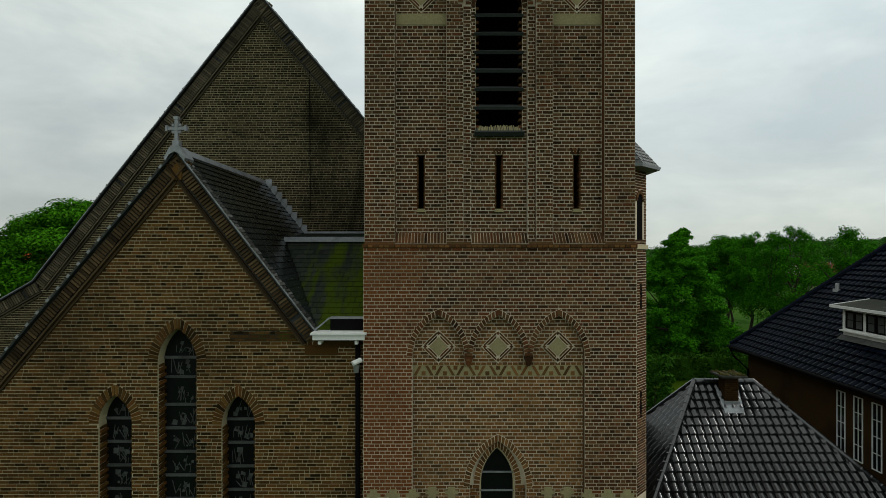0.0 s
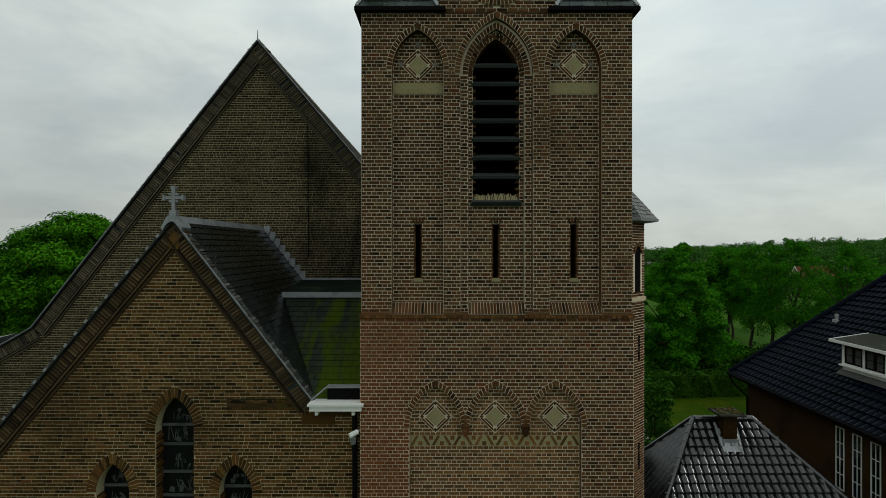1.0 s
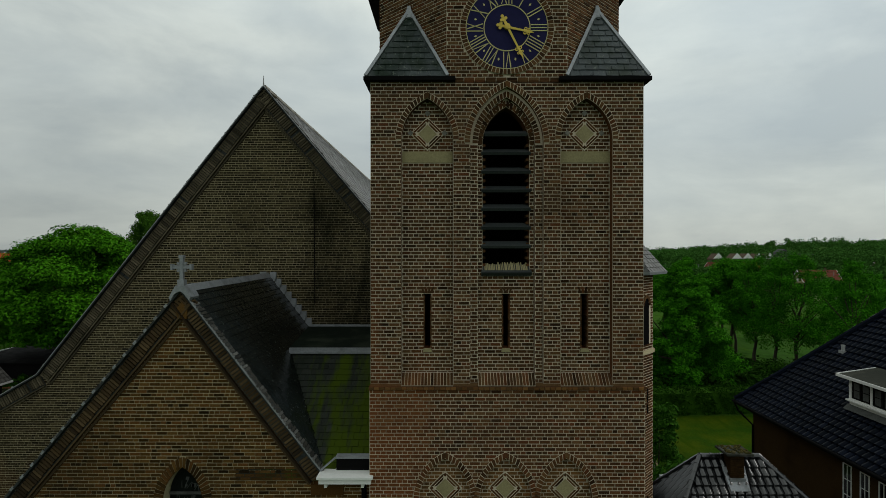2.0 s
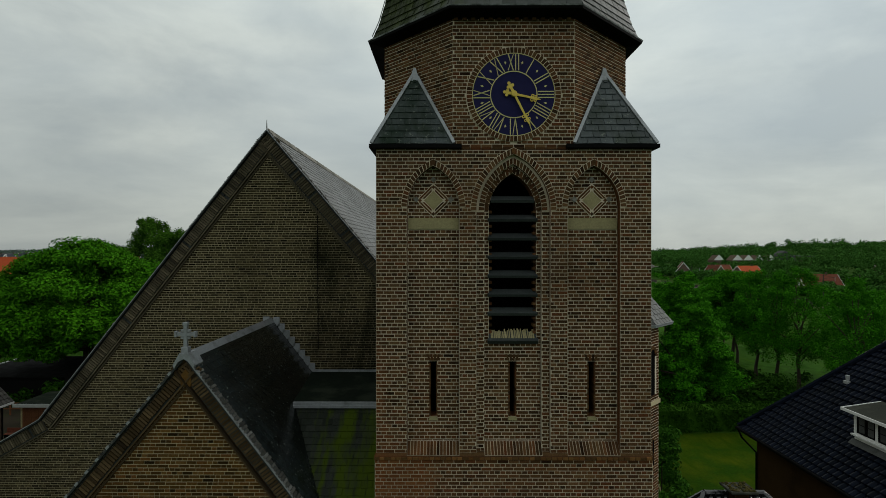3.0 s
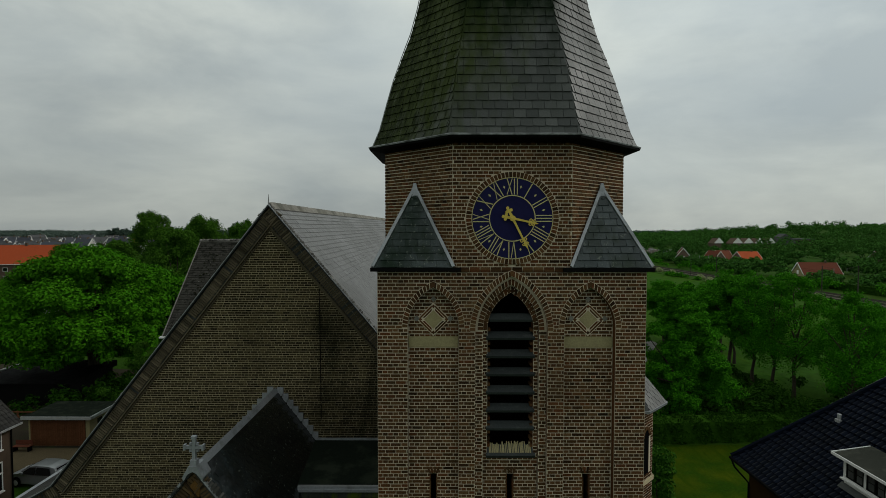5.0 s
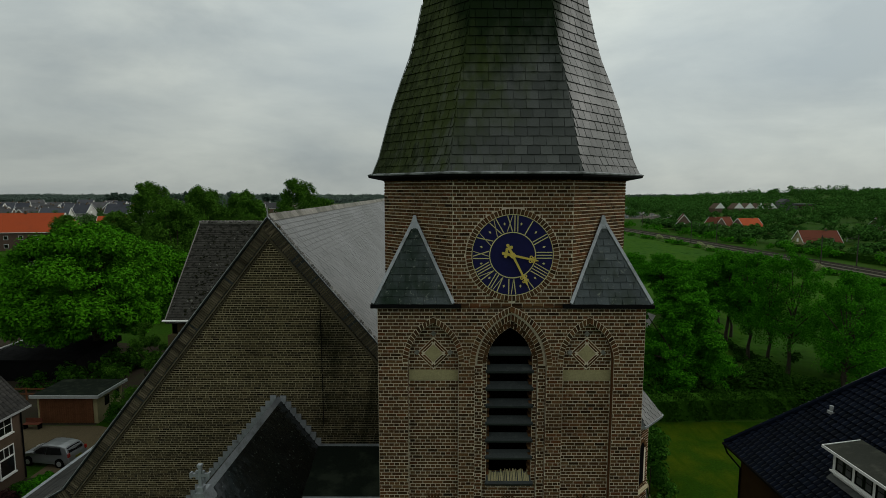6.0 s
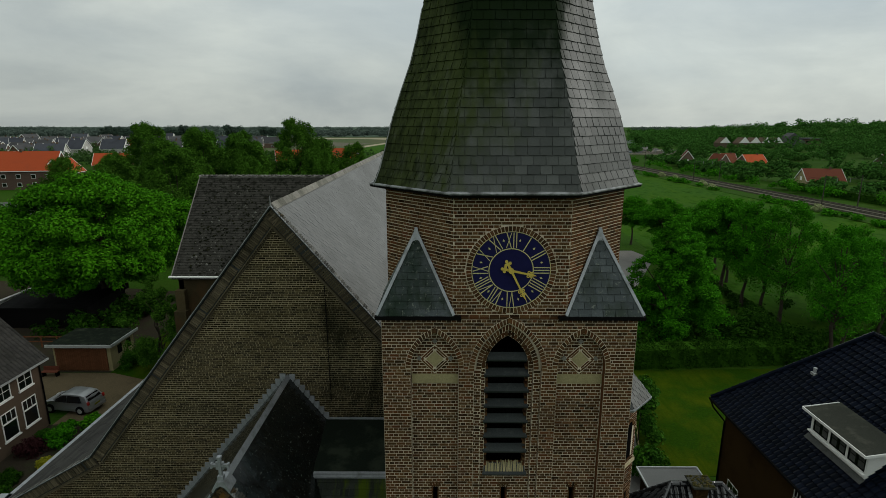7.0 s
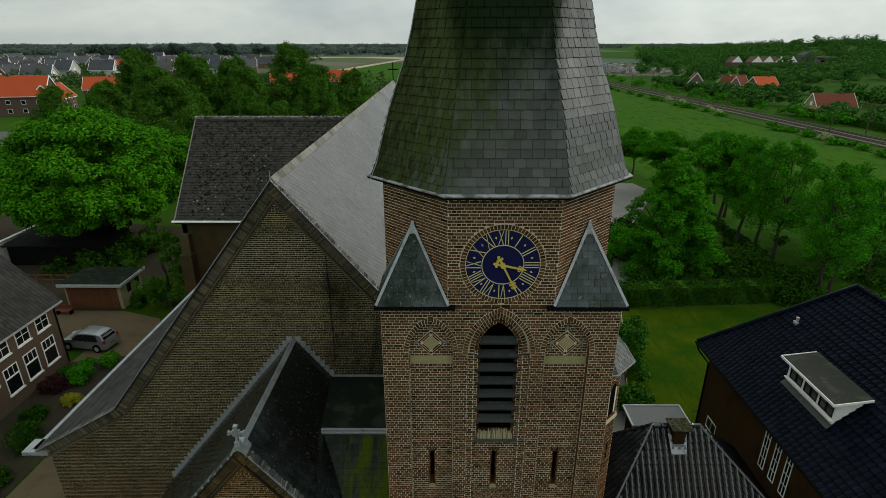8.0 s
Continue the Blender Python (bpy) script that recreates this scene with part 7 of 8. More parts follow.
def hatchback(m):
    """A small five-door hatchback; x forward, y to its left, z up."""
    car = tagged(new("car"), "silver five-door hatchback parked on the paved driveway", "car")
    W = 0.88
    side = [(-2.02, 0.32), (-2.06, 0.55), (-2.00, 0.92), (-1.78, 1.30), (-1.62, 1.46), (-1.1, 1.55), (-0.2, 1.56), (0.35, 1.48), (1.05, 1.03), (1.75, 0.86), (2.02, 0.68), (2.08, 0.42), (2.0, 0.26), (-1.9, 0.24)]

    def inset(x, z):
        return 0.0 if z < 0.95 else min(0.24, (z - 0.95) * 0.38)
    loops = []
    for s in (-1, -0.96, -0.7, 0, 0.7, 0.96, 1):
        lp = []
        for x, z in side:
            shrink = 1.0 if abs(s) < 0.97 else 0.985
            y = s * (W - inset(x, z)) * (1.0 if abs(x) < 1.6 else 0.95)
            drop = 0.03 * (abs(s) ** 3) if z > 0.9 else 0
            lp.append((x * shrink, y, z - drop))
        loops.append(lp)
    body = part("body", Geo().rings(loops), M_CARPAINT, car, "silver metallic body", smooth=False, m=Matrix.Identity(4))

    def glass(name, pts, parent=body):
        n = Vector(pts[1]) - Vector(pts[0])
        nn = n.cross(Vector(pts[2]) - Vector(pts[0])).normalized() * 0.012
        vs = [Vector(p) - nn for p in pts] + [Vector(p) + nn for p in pts]
        k = len(pts)
        return part(name, Geo().add(vs, [tuple(range(k, 2 * k)), tuple(reversed(range(k)))] + [(i, (i + 1) % k, (i + 1) % k + k, i + k) for i in range(k)]), M_PANE, parent, m=Matrix.Identity(4))
    for s in (-1, 1):
        def sidept(x, z, s=s):
            return (x, s * (W - inset(x, z) + 0.004), z - 0.03)
        glass("side_window", [sidept(-1.50, 1.02), sidept(-0.25, 0.99), sidept(-0.25, 1.47), sidept(-1.25, 1.45)])
        glass("side_window", [sidept(-0.18, 0.99), sidept(0.95, 1.0), sidept(0.30, 1.42), sidept(-0.18, 1.47)])
        part("mirror", Geo().box(0.72, 0.88, s * 0.90 - 0.09, s * 0.90 + 0.09, 0.98, 1.10), M_CARPAINT, car, m=Matrix.Identity(4))
        part("tail_lamp", Geo().box(-2.03, -1.93, s * 0.74 - 0.09, s * 0.74 + 0.09, 0.82, 1.08), M_TAIL, car, "red tail lamp", m=Matrix.Identity(4))
        part("headlight", Geo().box(1.82, 1.99, s * 0.66 - 0.14, s * 0.66 + 0.14, 0.64, 0.76), M_WHITE, car, m=Matrix.Identity(4))
        for x in (-1.27, 1.30):
            arch = part("wheel", Geo().tube([(x, s * 0.70, 0.31), (x, s * 0.72, 0.31), (x, s * 0.87, 0.31), (x, s * 0.895, 0.31)], [0.26, 0.31, 0.31, 0.27], 20), M_TYRE, car, "wheel with alloy rim", m=Matrix.Identity(4))
            part("rim", Geo().tube([(x, s * 0.86, 0.31), (x, s * 0.902, 0.31)], [0.21, 0.19], 16), M_ZINC, arch, m=Matrix.Identity(4))
            part("arch_liner", Geo().tube([(x, s * 0.60, 0.33), (x, s * 0.886, 0.33)], 0.36, 18), M_DARK, car, m=Matrix.Identity(4))
    glass("rear_window", [(-1.92, 0.62, 1.06), (-1.92, -0.62, 1.06), (-1.68, -0.54, 1.40), (-1.68, 0.54, 1.40)])
    glass("windscreen", [(1.03, -0.70, 1.05), (1.03, 0.70, 1.05), (0.40, 0.56, 1.46), (0.40, -0.56, 1.46)])
    part("rear_bumper", Geo().box(-2.10, -1.98, -0.8, 0.8, 0.30, 0.52), M_CARPAINT, car, m=Matrix.Identity(4))
    part("number_plate", Geo().box(-2.085, -2.06, -0.26, 0.26, 0.60, 0.71), M_LEAF_YELLOW, car, m=Matrix.Identity(4))
    car.matrix_basis = m
    return car


hatchback(pose(-29.15, 37.45, 0.02, 0, 0, 172))

# ---------------------------------------------------------------- trees, shrubs and hedges
def leaf_cloud(seed, clumps, per, size, up=0.45, flat=0.8):
    """Small folded leaves in uneven clumps. clumps: rows of x, y, z, radius."""
    r = np.random.default_rng(seed)
    c = np.repeat(np.array(clumps, float), per, 0)
    n = len(c)
    d = r.normal(size=(n, 3))
    d /= np.linalg.norm(d, axis=1, keepdims=True)
    rad = c[:, 3:4] * (0.35 + 0.75 * r.random((n, 1)) ** 0.6)
    p = c[:, :3] + d * rad * np.array([1, 1, flat])
    nrm = d * 0.9 + np.array([0, 0, up]) + r.normal(size=(n, 3)) * 0.38
    nrm /= np.linalg.norm(nrm, axis=1, keepdims=True)
    a = np.cross(nrm, r.normal(size=(n, 3)))
    a /= np.linalg.norm(a, axis=1, keepdims=True)
    b = np.cross(nrm, a)
    s = size * (0.6 + 0.8 * r.random((n, 1)))
    v = np.stack([p - a * s * 0.5, p + b * s * 0.32 + nrm * s * 0.10, p + a * s * 0.55 - np.array([0, 0, 1]) * s * 0.12, p - b * s * 0.32 + nrm * s * 0.10], 1)
    g = Geo()
    g.v = v.reshape(-1, 3).tolist()
    g.f = np.arange(n * 4).reshape(-1, 4).tolist()
    return g


def crown_clumps(seed, h0, h1, rad, count, clump, shape="round", lean=0.0):
    """Clumps of leaves, gathered into drooping boughs with gaps between them."""
    r = random.Random(seed)
    out = []
    while len(out) < count:
        t = r.random() if shape == "round" else (len(out) + 6 * r.random()) / count
        a = r.random() * 2 * math.pi
        if shape == "round":
            prof = math.sqrt(max(0.02, 1 - (2 * t - 0.85) ** 2 * 0.85)) * (0.88 if t < 0.15 else 1)
        elif shape == "cone":
            prof = (1 - t) ** 0.75 * 1.0 + 0.06
        else:
            prof = math.sin(math.pi * (0.18 + 0.77 * t)) ** 0.8
        k = math.sqrt(r.random()) * 0.35 + 0.65 if r.random() < 0.8 else math.sqrt(r.random())
        wob = 1 + 0.22 * math.sin(3 * a + seed) + 0.14 * math.sin(5 * a + 2 * seed + 4 * t)
        q = rad * prof * k * wob
        x, y, z = q * math.cos(a) + lean * t, q * math.sin(a), h0 + (h1 - h0) * t - clump * 0.3 + r.uniform(-0.3, 0.3)
        c = clump * (1 if shape == "round" else 1 - 0.55 * t)
        rise = {"round": 0.2, "cone": 0.32, "oval": -0.4}[shape]
        for _ in range(6):
            along, across = r.uniform(-1.2, 0.9) * c, r.uniform(-1.3, 1.3) * c * (1 if shape == "round" else 0.7)
            if q + along < 0:
                along = -q * 0.8
            out.append((x + along * math.cos(a) - across * math.sin(a), y + along * math.sin(a) + across * math.cos(a),
                        z - rise * along - 0.12 * abs(across) + r.uniform(-0.2, 0.2) * c * (2 if shape == "round" else 3), c * r.uniform(0.55, 0.95)))
    return out


def tree(label, seed, h, rad, trunk_h, trunk_r, mat, count=70, clump=1.1, per=110, size=0.34, shape="round", stems=1, limbs=7, flat=0.8):
    t = tagged(new("tree"), label, "tree")
    r = random.Random(seed)
    cl = crown_clumps(seed, trunk_h, h, rad, count, clump, shape)
    g = Geo()
    for k in range(stems):
        ox, oy = (0, 0) if stems == 1 else (r.uniform(-0.7, 0.7), r.uniform(-0.7, 0.7))
        bend = [(ox + r.uniform(-0.18, 0.18) * i, oy + r.uniform(-0.18, 0.18) * i, h * 0.8 * i / 6) for i in range(7)]
        g.tube(bend, [trunk_r * (1.25 if i == 0 else 1 - 0.14 * i) for i in range(7)], 8)
    part("trunk", g, M_BARK, t, m=Matrix.Identity(4))
    g = Geo()
    for c in r.sample(cl, min(limbs, len(cl))):
        z0 = min(c[2] * 0.75, trunk_h + (h - trunk_h) * r.uniform(0.0, 0.5))
        g.tube([(0, 0, z0), (c[0] * 0.45, c[1] * 0.45, (z0 + c[2]) / 2 - 0.1), c[:3]], [trunk_r * 0.45, trunk_r * 0.28, 0.03], 5)
    part("limb", g, M_BARK, t, m=Matrix.Identity(4))
    part("crown", leaf_cloud(seed, cl, per, size, 0.8, flat), mat, t, kind="stuff", m=Matrix.Identity(4))
    return t


big = tree("large bright green broad-crowned tree beside the yard", 11, 15.8, 9.6, 4.7, 0.34, M_LEAF_LIGHT, 1080, 1.2, 150, 0.31, "round", 3, 12, 0.8)
big.matrix_basis = pose(-40.2, 59.5, 0)
slim = tree("slender open-crowned green tree in the meadow", 21, 12.8, 2.7, 4.4, 0.2, M_LEAF_SLIM, 280, 0.95, 54, 0.16, "oval", 1, 16, 1.0)
slim.matrix_basis = pose(35.5, 61.4, 0, 0, 0, 150)
bpy.context.view_layer.update()
tagged(slim, "", "", "row of slender trees")
for x, y, s, a in ((36.1, 58.6, 1.0, 240), (36.9, 56.2, 1.04, 300), (35.6, 46.4, 1.0, 45), (37.6, 47.6, 0.9, 190), (43.0, 50.2, 0.97, 200), (38.8, 71.4, 0.9, 20), (47.5, 52.5, 0.84, 100)):
    copy_thing(slim, pose(x, y, 0, 0, 0, a) @ Matrix.Diagonal((s, s, s, 1)))
cone = tree("dense dark green pyramidal tree behind the hedge", 31, 12.9, 5.0, 0.6, 0.3, M_LEAF, 760, 1.05, 130, 0.2, "cone", 1, 10, 0.6)
cone.matrix_basis = pose(23.4, 52.5, 0)
wide = tree("high-stemmed dark green tree at the meadow's edge", 41, 12.6, 4.3, 6.0, 0.26, M_LEAF, 400, 1.0, 110, 0.22, "round", 1, 10, 0.6)
wide.matrix_basis = pose(35.4, 66.0, 0)
for x, y, s, a in ((34.5, 84.0, 0.8, 50), (42.0, 84.0, 0.78, 140), (33.5, 95.0, 0.7, 250), (40.5, 78.0, 0.8, 15)):
    copy_thing(wide, pose(x, y, 0, 0, 0, a) @ Matrix.Diagonal((s, s, s, 1)))
light = tree("loose light green tree in the meadow", 43, 10.0, 4.2, 3.0, 0.24, M_LEAF_SLIM, 300, 1.0, 64, 0.18, "oval", 1, 14, 1.0)
light.matrix_basis = pose(46.9, 61.4, 0)
for x, y, s, a in ((41.6, 54.2, 0.86, 310), (53.0, 58.5, 0.85, 20), (49.5, 47.5, 0.88, 170)):
    copy_thing(light, pose(x, y, 0, 0, 0, a) @ Matrix.Diagonal((s, s, s, 1)))
olive = tree("tall olive green tree with feathery crown", 51, 21.4, 5.2, 3.0, 0.3, M_LEAF_OLIVE, 780, 1.6, 50, 0.32, "oval", 1, 10, 1.2)
olive.matrix_basis = pose(-61, 110, 0)
tagged(olive, "", "", "belt of tall trees")
for x, y, s, a in ((-49, 108, 0.96, 40), (-55, 118, 0.9, 100), (-41.5, 82, 0.84, 190), (-70, 112, 0.72, 260), (-41, 114, 0.82, 300), (-33, 119, 1.04, 10), (-27, 117, 0.85, 130), (-21, 121, 0.8, 220), (-37, 100, 0.72, 330), (-66, 126, 0.78, 160), (-48, 128, 0.8, 210), (-30, 98, 0.6, 280), (-59, 96, 0.74, 75), (-44, 94, 0.7, 20), (-75, 104, 0.7, 310), (-54, 103, 0.86, 145), (-39, 107, 0.86, 55), (-45, 117, 0.92, 240), (-26, 107, 0.78, 350), (-64, 100, 0.66, 15)):
    copy_thing(olive, pose(x, y, 0, 0, 0, a) @ Matrix.Diagonal((s, s, s, 1)))
small = tree("young light-leaved tree close to the transept", 61, 8.3, 2.6, 1.2, 0.12, M_LEAF_OLIVE, 200, 0.75, 80, 0.17, "oval", 2, 8, 0.8)
small.matrix_basis = pose(-25.8, 44.6, 0) @ Matrix.Diagonal((0.9, 0.9, 1.0, 1))
purple = tree("dark purple-leaved ornamental tree", 71, 7.5, 3.2, 1.6, 0.15, M_LEAF_PURPLE, 50, 1.0, 90, 0.35, "round", 1, 6)
purple.matrix_basis = pose(-66.5, 75.0, 0)


def shrub(label, seed, r, h, mat, per=80, size=0.14, count=22):
    s = tagged(new("shrub"), label, "shrub")
    rr = random.Random(seed)
    cl = []
    for i in range(count):
        a, t = rr.random() * 6.283, rr.random()
        q = r * math.sqrt(1 - t * t * 0.8) * rr.uniform(0.4, 0.9)
        cl.append((q * math.cos(a), q * math.sin(a), h * (0.15 + 0.75 * t), r * rr.uniform(0.28, 0.42)))
    part("stem", Geo().tube([(0, 0, 0), (0.03, 0.02, h * 0.5)], [0.05, 0.02], 6), M_BARK, s, m=Matrix.Identity(4))
    part("foliage", leaf_cloud(seed, cl, per, size), mat, s, kind="stuff", m=Matrix.Identity(4))
    return s


M_LEAF_BUSH = leafy("bush_leaves", [(0.0140, 0.0550, 0.0040), (0.0340, 0.1100, 0.0090), (0.0200, 0.0726, 0.0060), (0.0500, 0.1430, 0.0120)], 0.6, 0.12)
M_LEAF_DEEP = leafy("hedge_leaves", [(0.009, 0.034, 0.002), (0.02, 0.066, 0.004), (0.013, 0.045, 0.003), (0.032, 0.09, 0.007)], 0.6, 0.08)
for lab, seed, r, h, mat, x, y in (("rounded mid-green shrub in the garden bed", 81, 0.95, 1.3, M_LEAF, -26.7, 32.7), ("low dark bronze-leaved shrub in the garden bed", 82, 1.0, 0.8, M_LEAF_PURPLE, -28.2, 31.7), ("fresh green shrub by the drive", 83, 0.85, 1.1, M_LEAF_LIGHT, -25.9, 34.7),
                                   ("yellow-flowering low shrub in the garden bed", 84, 0.7, 0.6, M_LEAF_YELLOW, -25.9, 30.2), ("small dark shrub near the drive", 85, 0.6, 0.9, M_LEAF, -27.3, 34.2), ("large leafy shrub at the garden's edge", 86, 1.2, 1.4, M_LEAF_DEEP, -26.0, 26.2),
                                   ("leafy green shrub in the front garden", 87, 0.8, 0.8, M_LEAF_DEEP, -27.4, 28.6), ("leafy green shrub beside the path", 88, 1.1, 1.1, M_LEAF_DEEP, -25.6, 22.6), ("tall leafy shrub on the lawn beside the tower", 89, 1.5, 4.6, M_LEAF_BUSH, 13.2, 33.2),
                                   ("leafy shrub on the lawn's edge", 90, 1.3, 3.0, M_LEAF_BUSH, 14.6, 37.0), ("shrub against the garage wall", 91, 0.9, 1.6, M_LEAF_BUSH, -28.9, 44.6), ("shrub beside the garage", 92, 1.0, 1.5, M_LEAF_BUSH, -28.7, 46.4),
                                   ("dark leafy undergrowth behind the hedge", 93, 3.2, 3.2, M_LEAF_DEEP, 30.5, 49.5), ("dark leafy undergrowth by the meadow", 94, 2.8, 2.6, M_LEAF_DEEP, 33.0, 47.0), ("leafy thicket by the yard", 95, 2.6, 4.5, M_LEAF, 26.5, 60.5), ("leafy thicket beside the path", 96, 2.4, 3.5, M_LEAF, 20.6, 57.0),
                                   ("leafy bush near the church wall", 97, 1.4, 2.2, M_LEAF_BUSH, 12.3, 29.3), ("low green shrub in the bed", 98, 0.6, 0.5, M_LEAF_BUSH, -28.6, 33.5)):
    s = shrub(lab, seed, r, h, mat, 80 if r < 2 else 160, 0.15 if r < 1.3 else 0.24, 24 if r < 2 else 40)
    s.matrix_basis = pose(x, y, 0)


def hedge(label, x0, y0, x1, y1, h, w, seed, size=0.16, dens=55, mat=None):
    """A clipped hedge: a leafy skin over a dense core."""
    r = np.random.default_rng(seed)
    ln = math.hypot(x1 - x0, y1 - y0)
    hg = tagged(new("hedge"), label, "hedge")
    n = int(ln * (2 * h + w) * dens)
    a = r.random(n) * ln
    t = r.random(n) * (2 * h + w)
    w_at = 0.09 * np.sin(a * 2.7 + t) + 0.07 * np.sin(a * 6.1 + 3 * t)
    off = w_at + np.where(t < h, -w / 2, np.where(t < h + w, t - h - w / 2, w / 2))
    z = np.where(t < h, t, np.where(t < h + w, h, 2 * h + w - t))
    bump = 0.10 * np.sin(a * 1.9 + seed) + 0.07 * np.sin(a * 4.7)
    cl = np.stack([a, off, z + bump * (z > h * 0.7), np.full(n, 0.12)], 1)
    core = Geo().box(0, ln, -w / 2 + 0.08, w / 2 - 0.08, 0, h - 0.1)
    part("core", core, mat or M_LEAF_DEEP, hg, m=Matrix.Identity(4))
    part("foliage", leaf_cloud(seed, cl, 1, size), mat or M_LEAF_DEEP, hg, kind="stuff", m=Matrix.Identity(4))
    hg.matrix_basis = pose(x0, y0, 0, 0, 0, math.degrees(math.atan2(y1 - y0, x1 - x0)))
    return hg


hedge("tall clipped green hedge behind the lawn", 15.8, 45.2, 31.5, 46.4, 1.9, 1.9, 5, 0.2, 75)
hedge("clipped hedge beyond the railway", 114.5, 178, 117.5, 138, 2.2, 2.4, 6, 0.35, 14)
M_BLOSSOM = leafy("pale_blossom", [(0.30, 0.34, 0.16), (0.40, 0.42, 0.24), (0.16, 0.24, 0.07)])
for x, y in ((87.7, 218.8), (88.1, 206.5), (89.5, 187.1), (87.7, 176.5), (92.6, 132.1)):
    shrub("pale blossoming hawthorn bush in the meadow", 99, 1.5, 1.9, M_BLOSSOM, 60, 0.3, 20).matrix_basis = pose(x, y, 0)

# ---------------------------------------------------------------- meadow, railway and the village beyond
patch("meadow", [(33.5, 40), (104, 30), (104, 130), (97.5, 200), (88, 330), (70, 420), (40, 420), (36, 120)], 0.01, M_FIELD, "bright green meadow along the railway", "meadow")
# Haze near the horizon is painted into this floor.
patch("heath", [(-2290, 600), (330, 560), (330, 2290), (-2290, 2290)], 0.02, M_HEATH, "woodland floor near the horizon, grey-green haze in its colour", "heath")
patch("far_meadow", [(-70, 300), (36, 300), (36, 424), (90, 640), (-44, 640), (-58, 560), (-74, 450), (-80, 385)], 0.015, M_FIELD, "bright green far meadow", "meadow")
patch("grassland", [(-260, 560), (-140, 380), (-92, 378), (-84, 452), (-70, 556), (-58, 640), (100, 660), (100, 800), (-330, 800), (-290, 640)], 0.05, M_STUBBLE, "dry olive grassland beyond the estate", "grassland")
patch("sand_road", [(-120, 384), (-82, 384), (-75, 452), (-59, 560), (-45, 660), (-52, 664), (-66, 572), (-82, 466), (-91, 396), (-120, 393)], 0.08, M_SAND, "pale sandy road beside the far meadow", "road")
patch("sand_lot", [(-190, 684), (-120, 720), (-60, 668), (-30, 700), (-90, 740), (-160, 745), (-210, 705)], 0.10, M_SAND, "pale sandy building lot", "lot")
patch("sand_field", [(-150, 520), (-90, 500), (-78, 560), (-140, 600)], 0.09, M_GRAVEL, "bare brown field", "field")


def on_line(t, off=0.0):
    """A point t metres along the railway, off metres to its right."""
    d = Vector((89.4 - 102.8, 283.0 - 125.6)).normalized()
    return (102.8 + d.x * t + d.y * off, 125.6 + d.y * t - d.x * off)


def strip(o0, o1, t0, t1):
    return [on_line(t0, o0), on_line(t0, o1), on_line(t1, o1), on_line(t1, o0)]


patch("railway_bed", strip(-4.2, 4.2, -130, 1400), 0.5, M_GRAVEL, "grey-brown ballast bed of the railway", "railway")
patch("track_verge", strip(-11, 12, -130, 1400), 0.12, M_GRASS, "rough green verge of the railway", "verge")
rails = thing("railway_track", "two parallel railway tracks on sleepers", "railway track")
g = Geo()
for o in (-2.7, -1.25, 1.25, 2.7):
    (ax, ay), (bx, by) = on_line(-130, o), on_line(700, o)
    part("rail", Geo().bar((ax, ay, 0.66), (bx, by, 0.66), 0.09, 0.16), M_RUST, rails, "steel rail")
for i in range(700):
    for o in (-1.98, 1.98):
        (ax, ay), (bx, by) = on_line(-60 + i * 0.7, o - 1.2), on_line(-60 + i * 0.7, o + 1.2)
        g.bar((ax, ay, 0.53), (bx, by, 0.53), 0.24, 0.1)
part("sleeper_bed", g, M_GRAVEL, rails, kind="stuff")
mast = tagged(new("catenary_mast"), "tall slim rusty steel railway mast with bracket arm", "mast", "railway masts")
part("post", Geo().tube([(0, 0, 0), (0, 0, 8.2)], [0.15, 0.10], 8), M_RUST, mast, m=Matrix.Identity(4))
part("arm", Geo().bar((0, 0, 7.2), (-3.6, 0, 7.4), 0.07, 0.07).bar((0, 0, 8.0), (-3.0, 0, 7.4), 0.04, 0.04), M_RUST, mast, m=Matrix.Identity(4))
part("insulator", Geo().tube([(-3.2, 0, 7.5), (-3.2, 0, 6.4)], 0.07, 6), M_STEEL, mast, m=Matrix.Identity(4))
bpy.context.view_layer.update()
turn = math.degrees(math.atan2(89.4 - 102.8, 283.0 - 125.6))
first = True
for i in range(7):
    for s in (-1, 1):
        x, y = on_line(-50 + i * 62, s * 5.0)
        mm = pose(x, y, 0.3, 0, 0, -turn + (0 if s > 0 else 180))
        if first:
            mast.matrix_basis, first = mm, False
        else:
            copy_thing(mast, mm)
wires = thing("overhead_wires", "thin overhead wires along the railway", "wires")
for o in (-1.9, 1.9):
    (ax, ay), (bx, by) = on_line(-130, o), on_line(420, o)
    part("wire", Geo().tube([(ax, ay, 6.6), (bx, by, 6.6)], 0.02, 4), M_EAVE, wires)


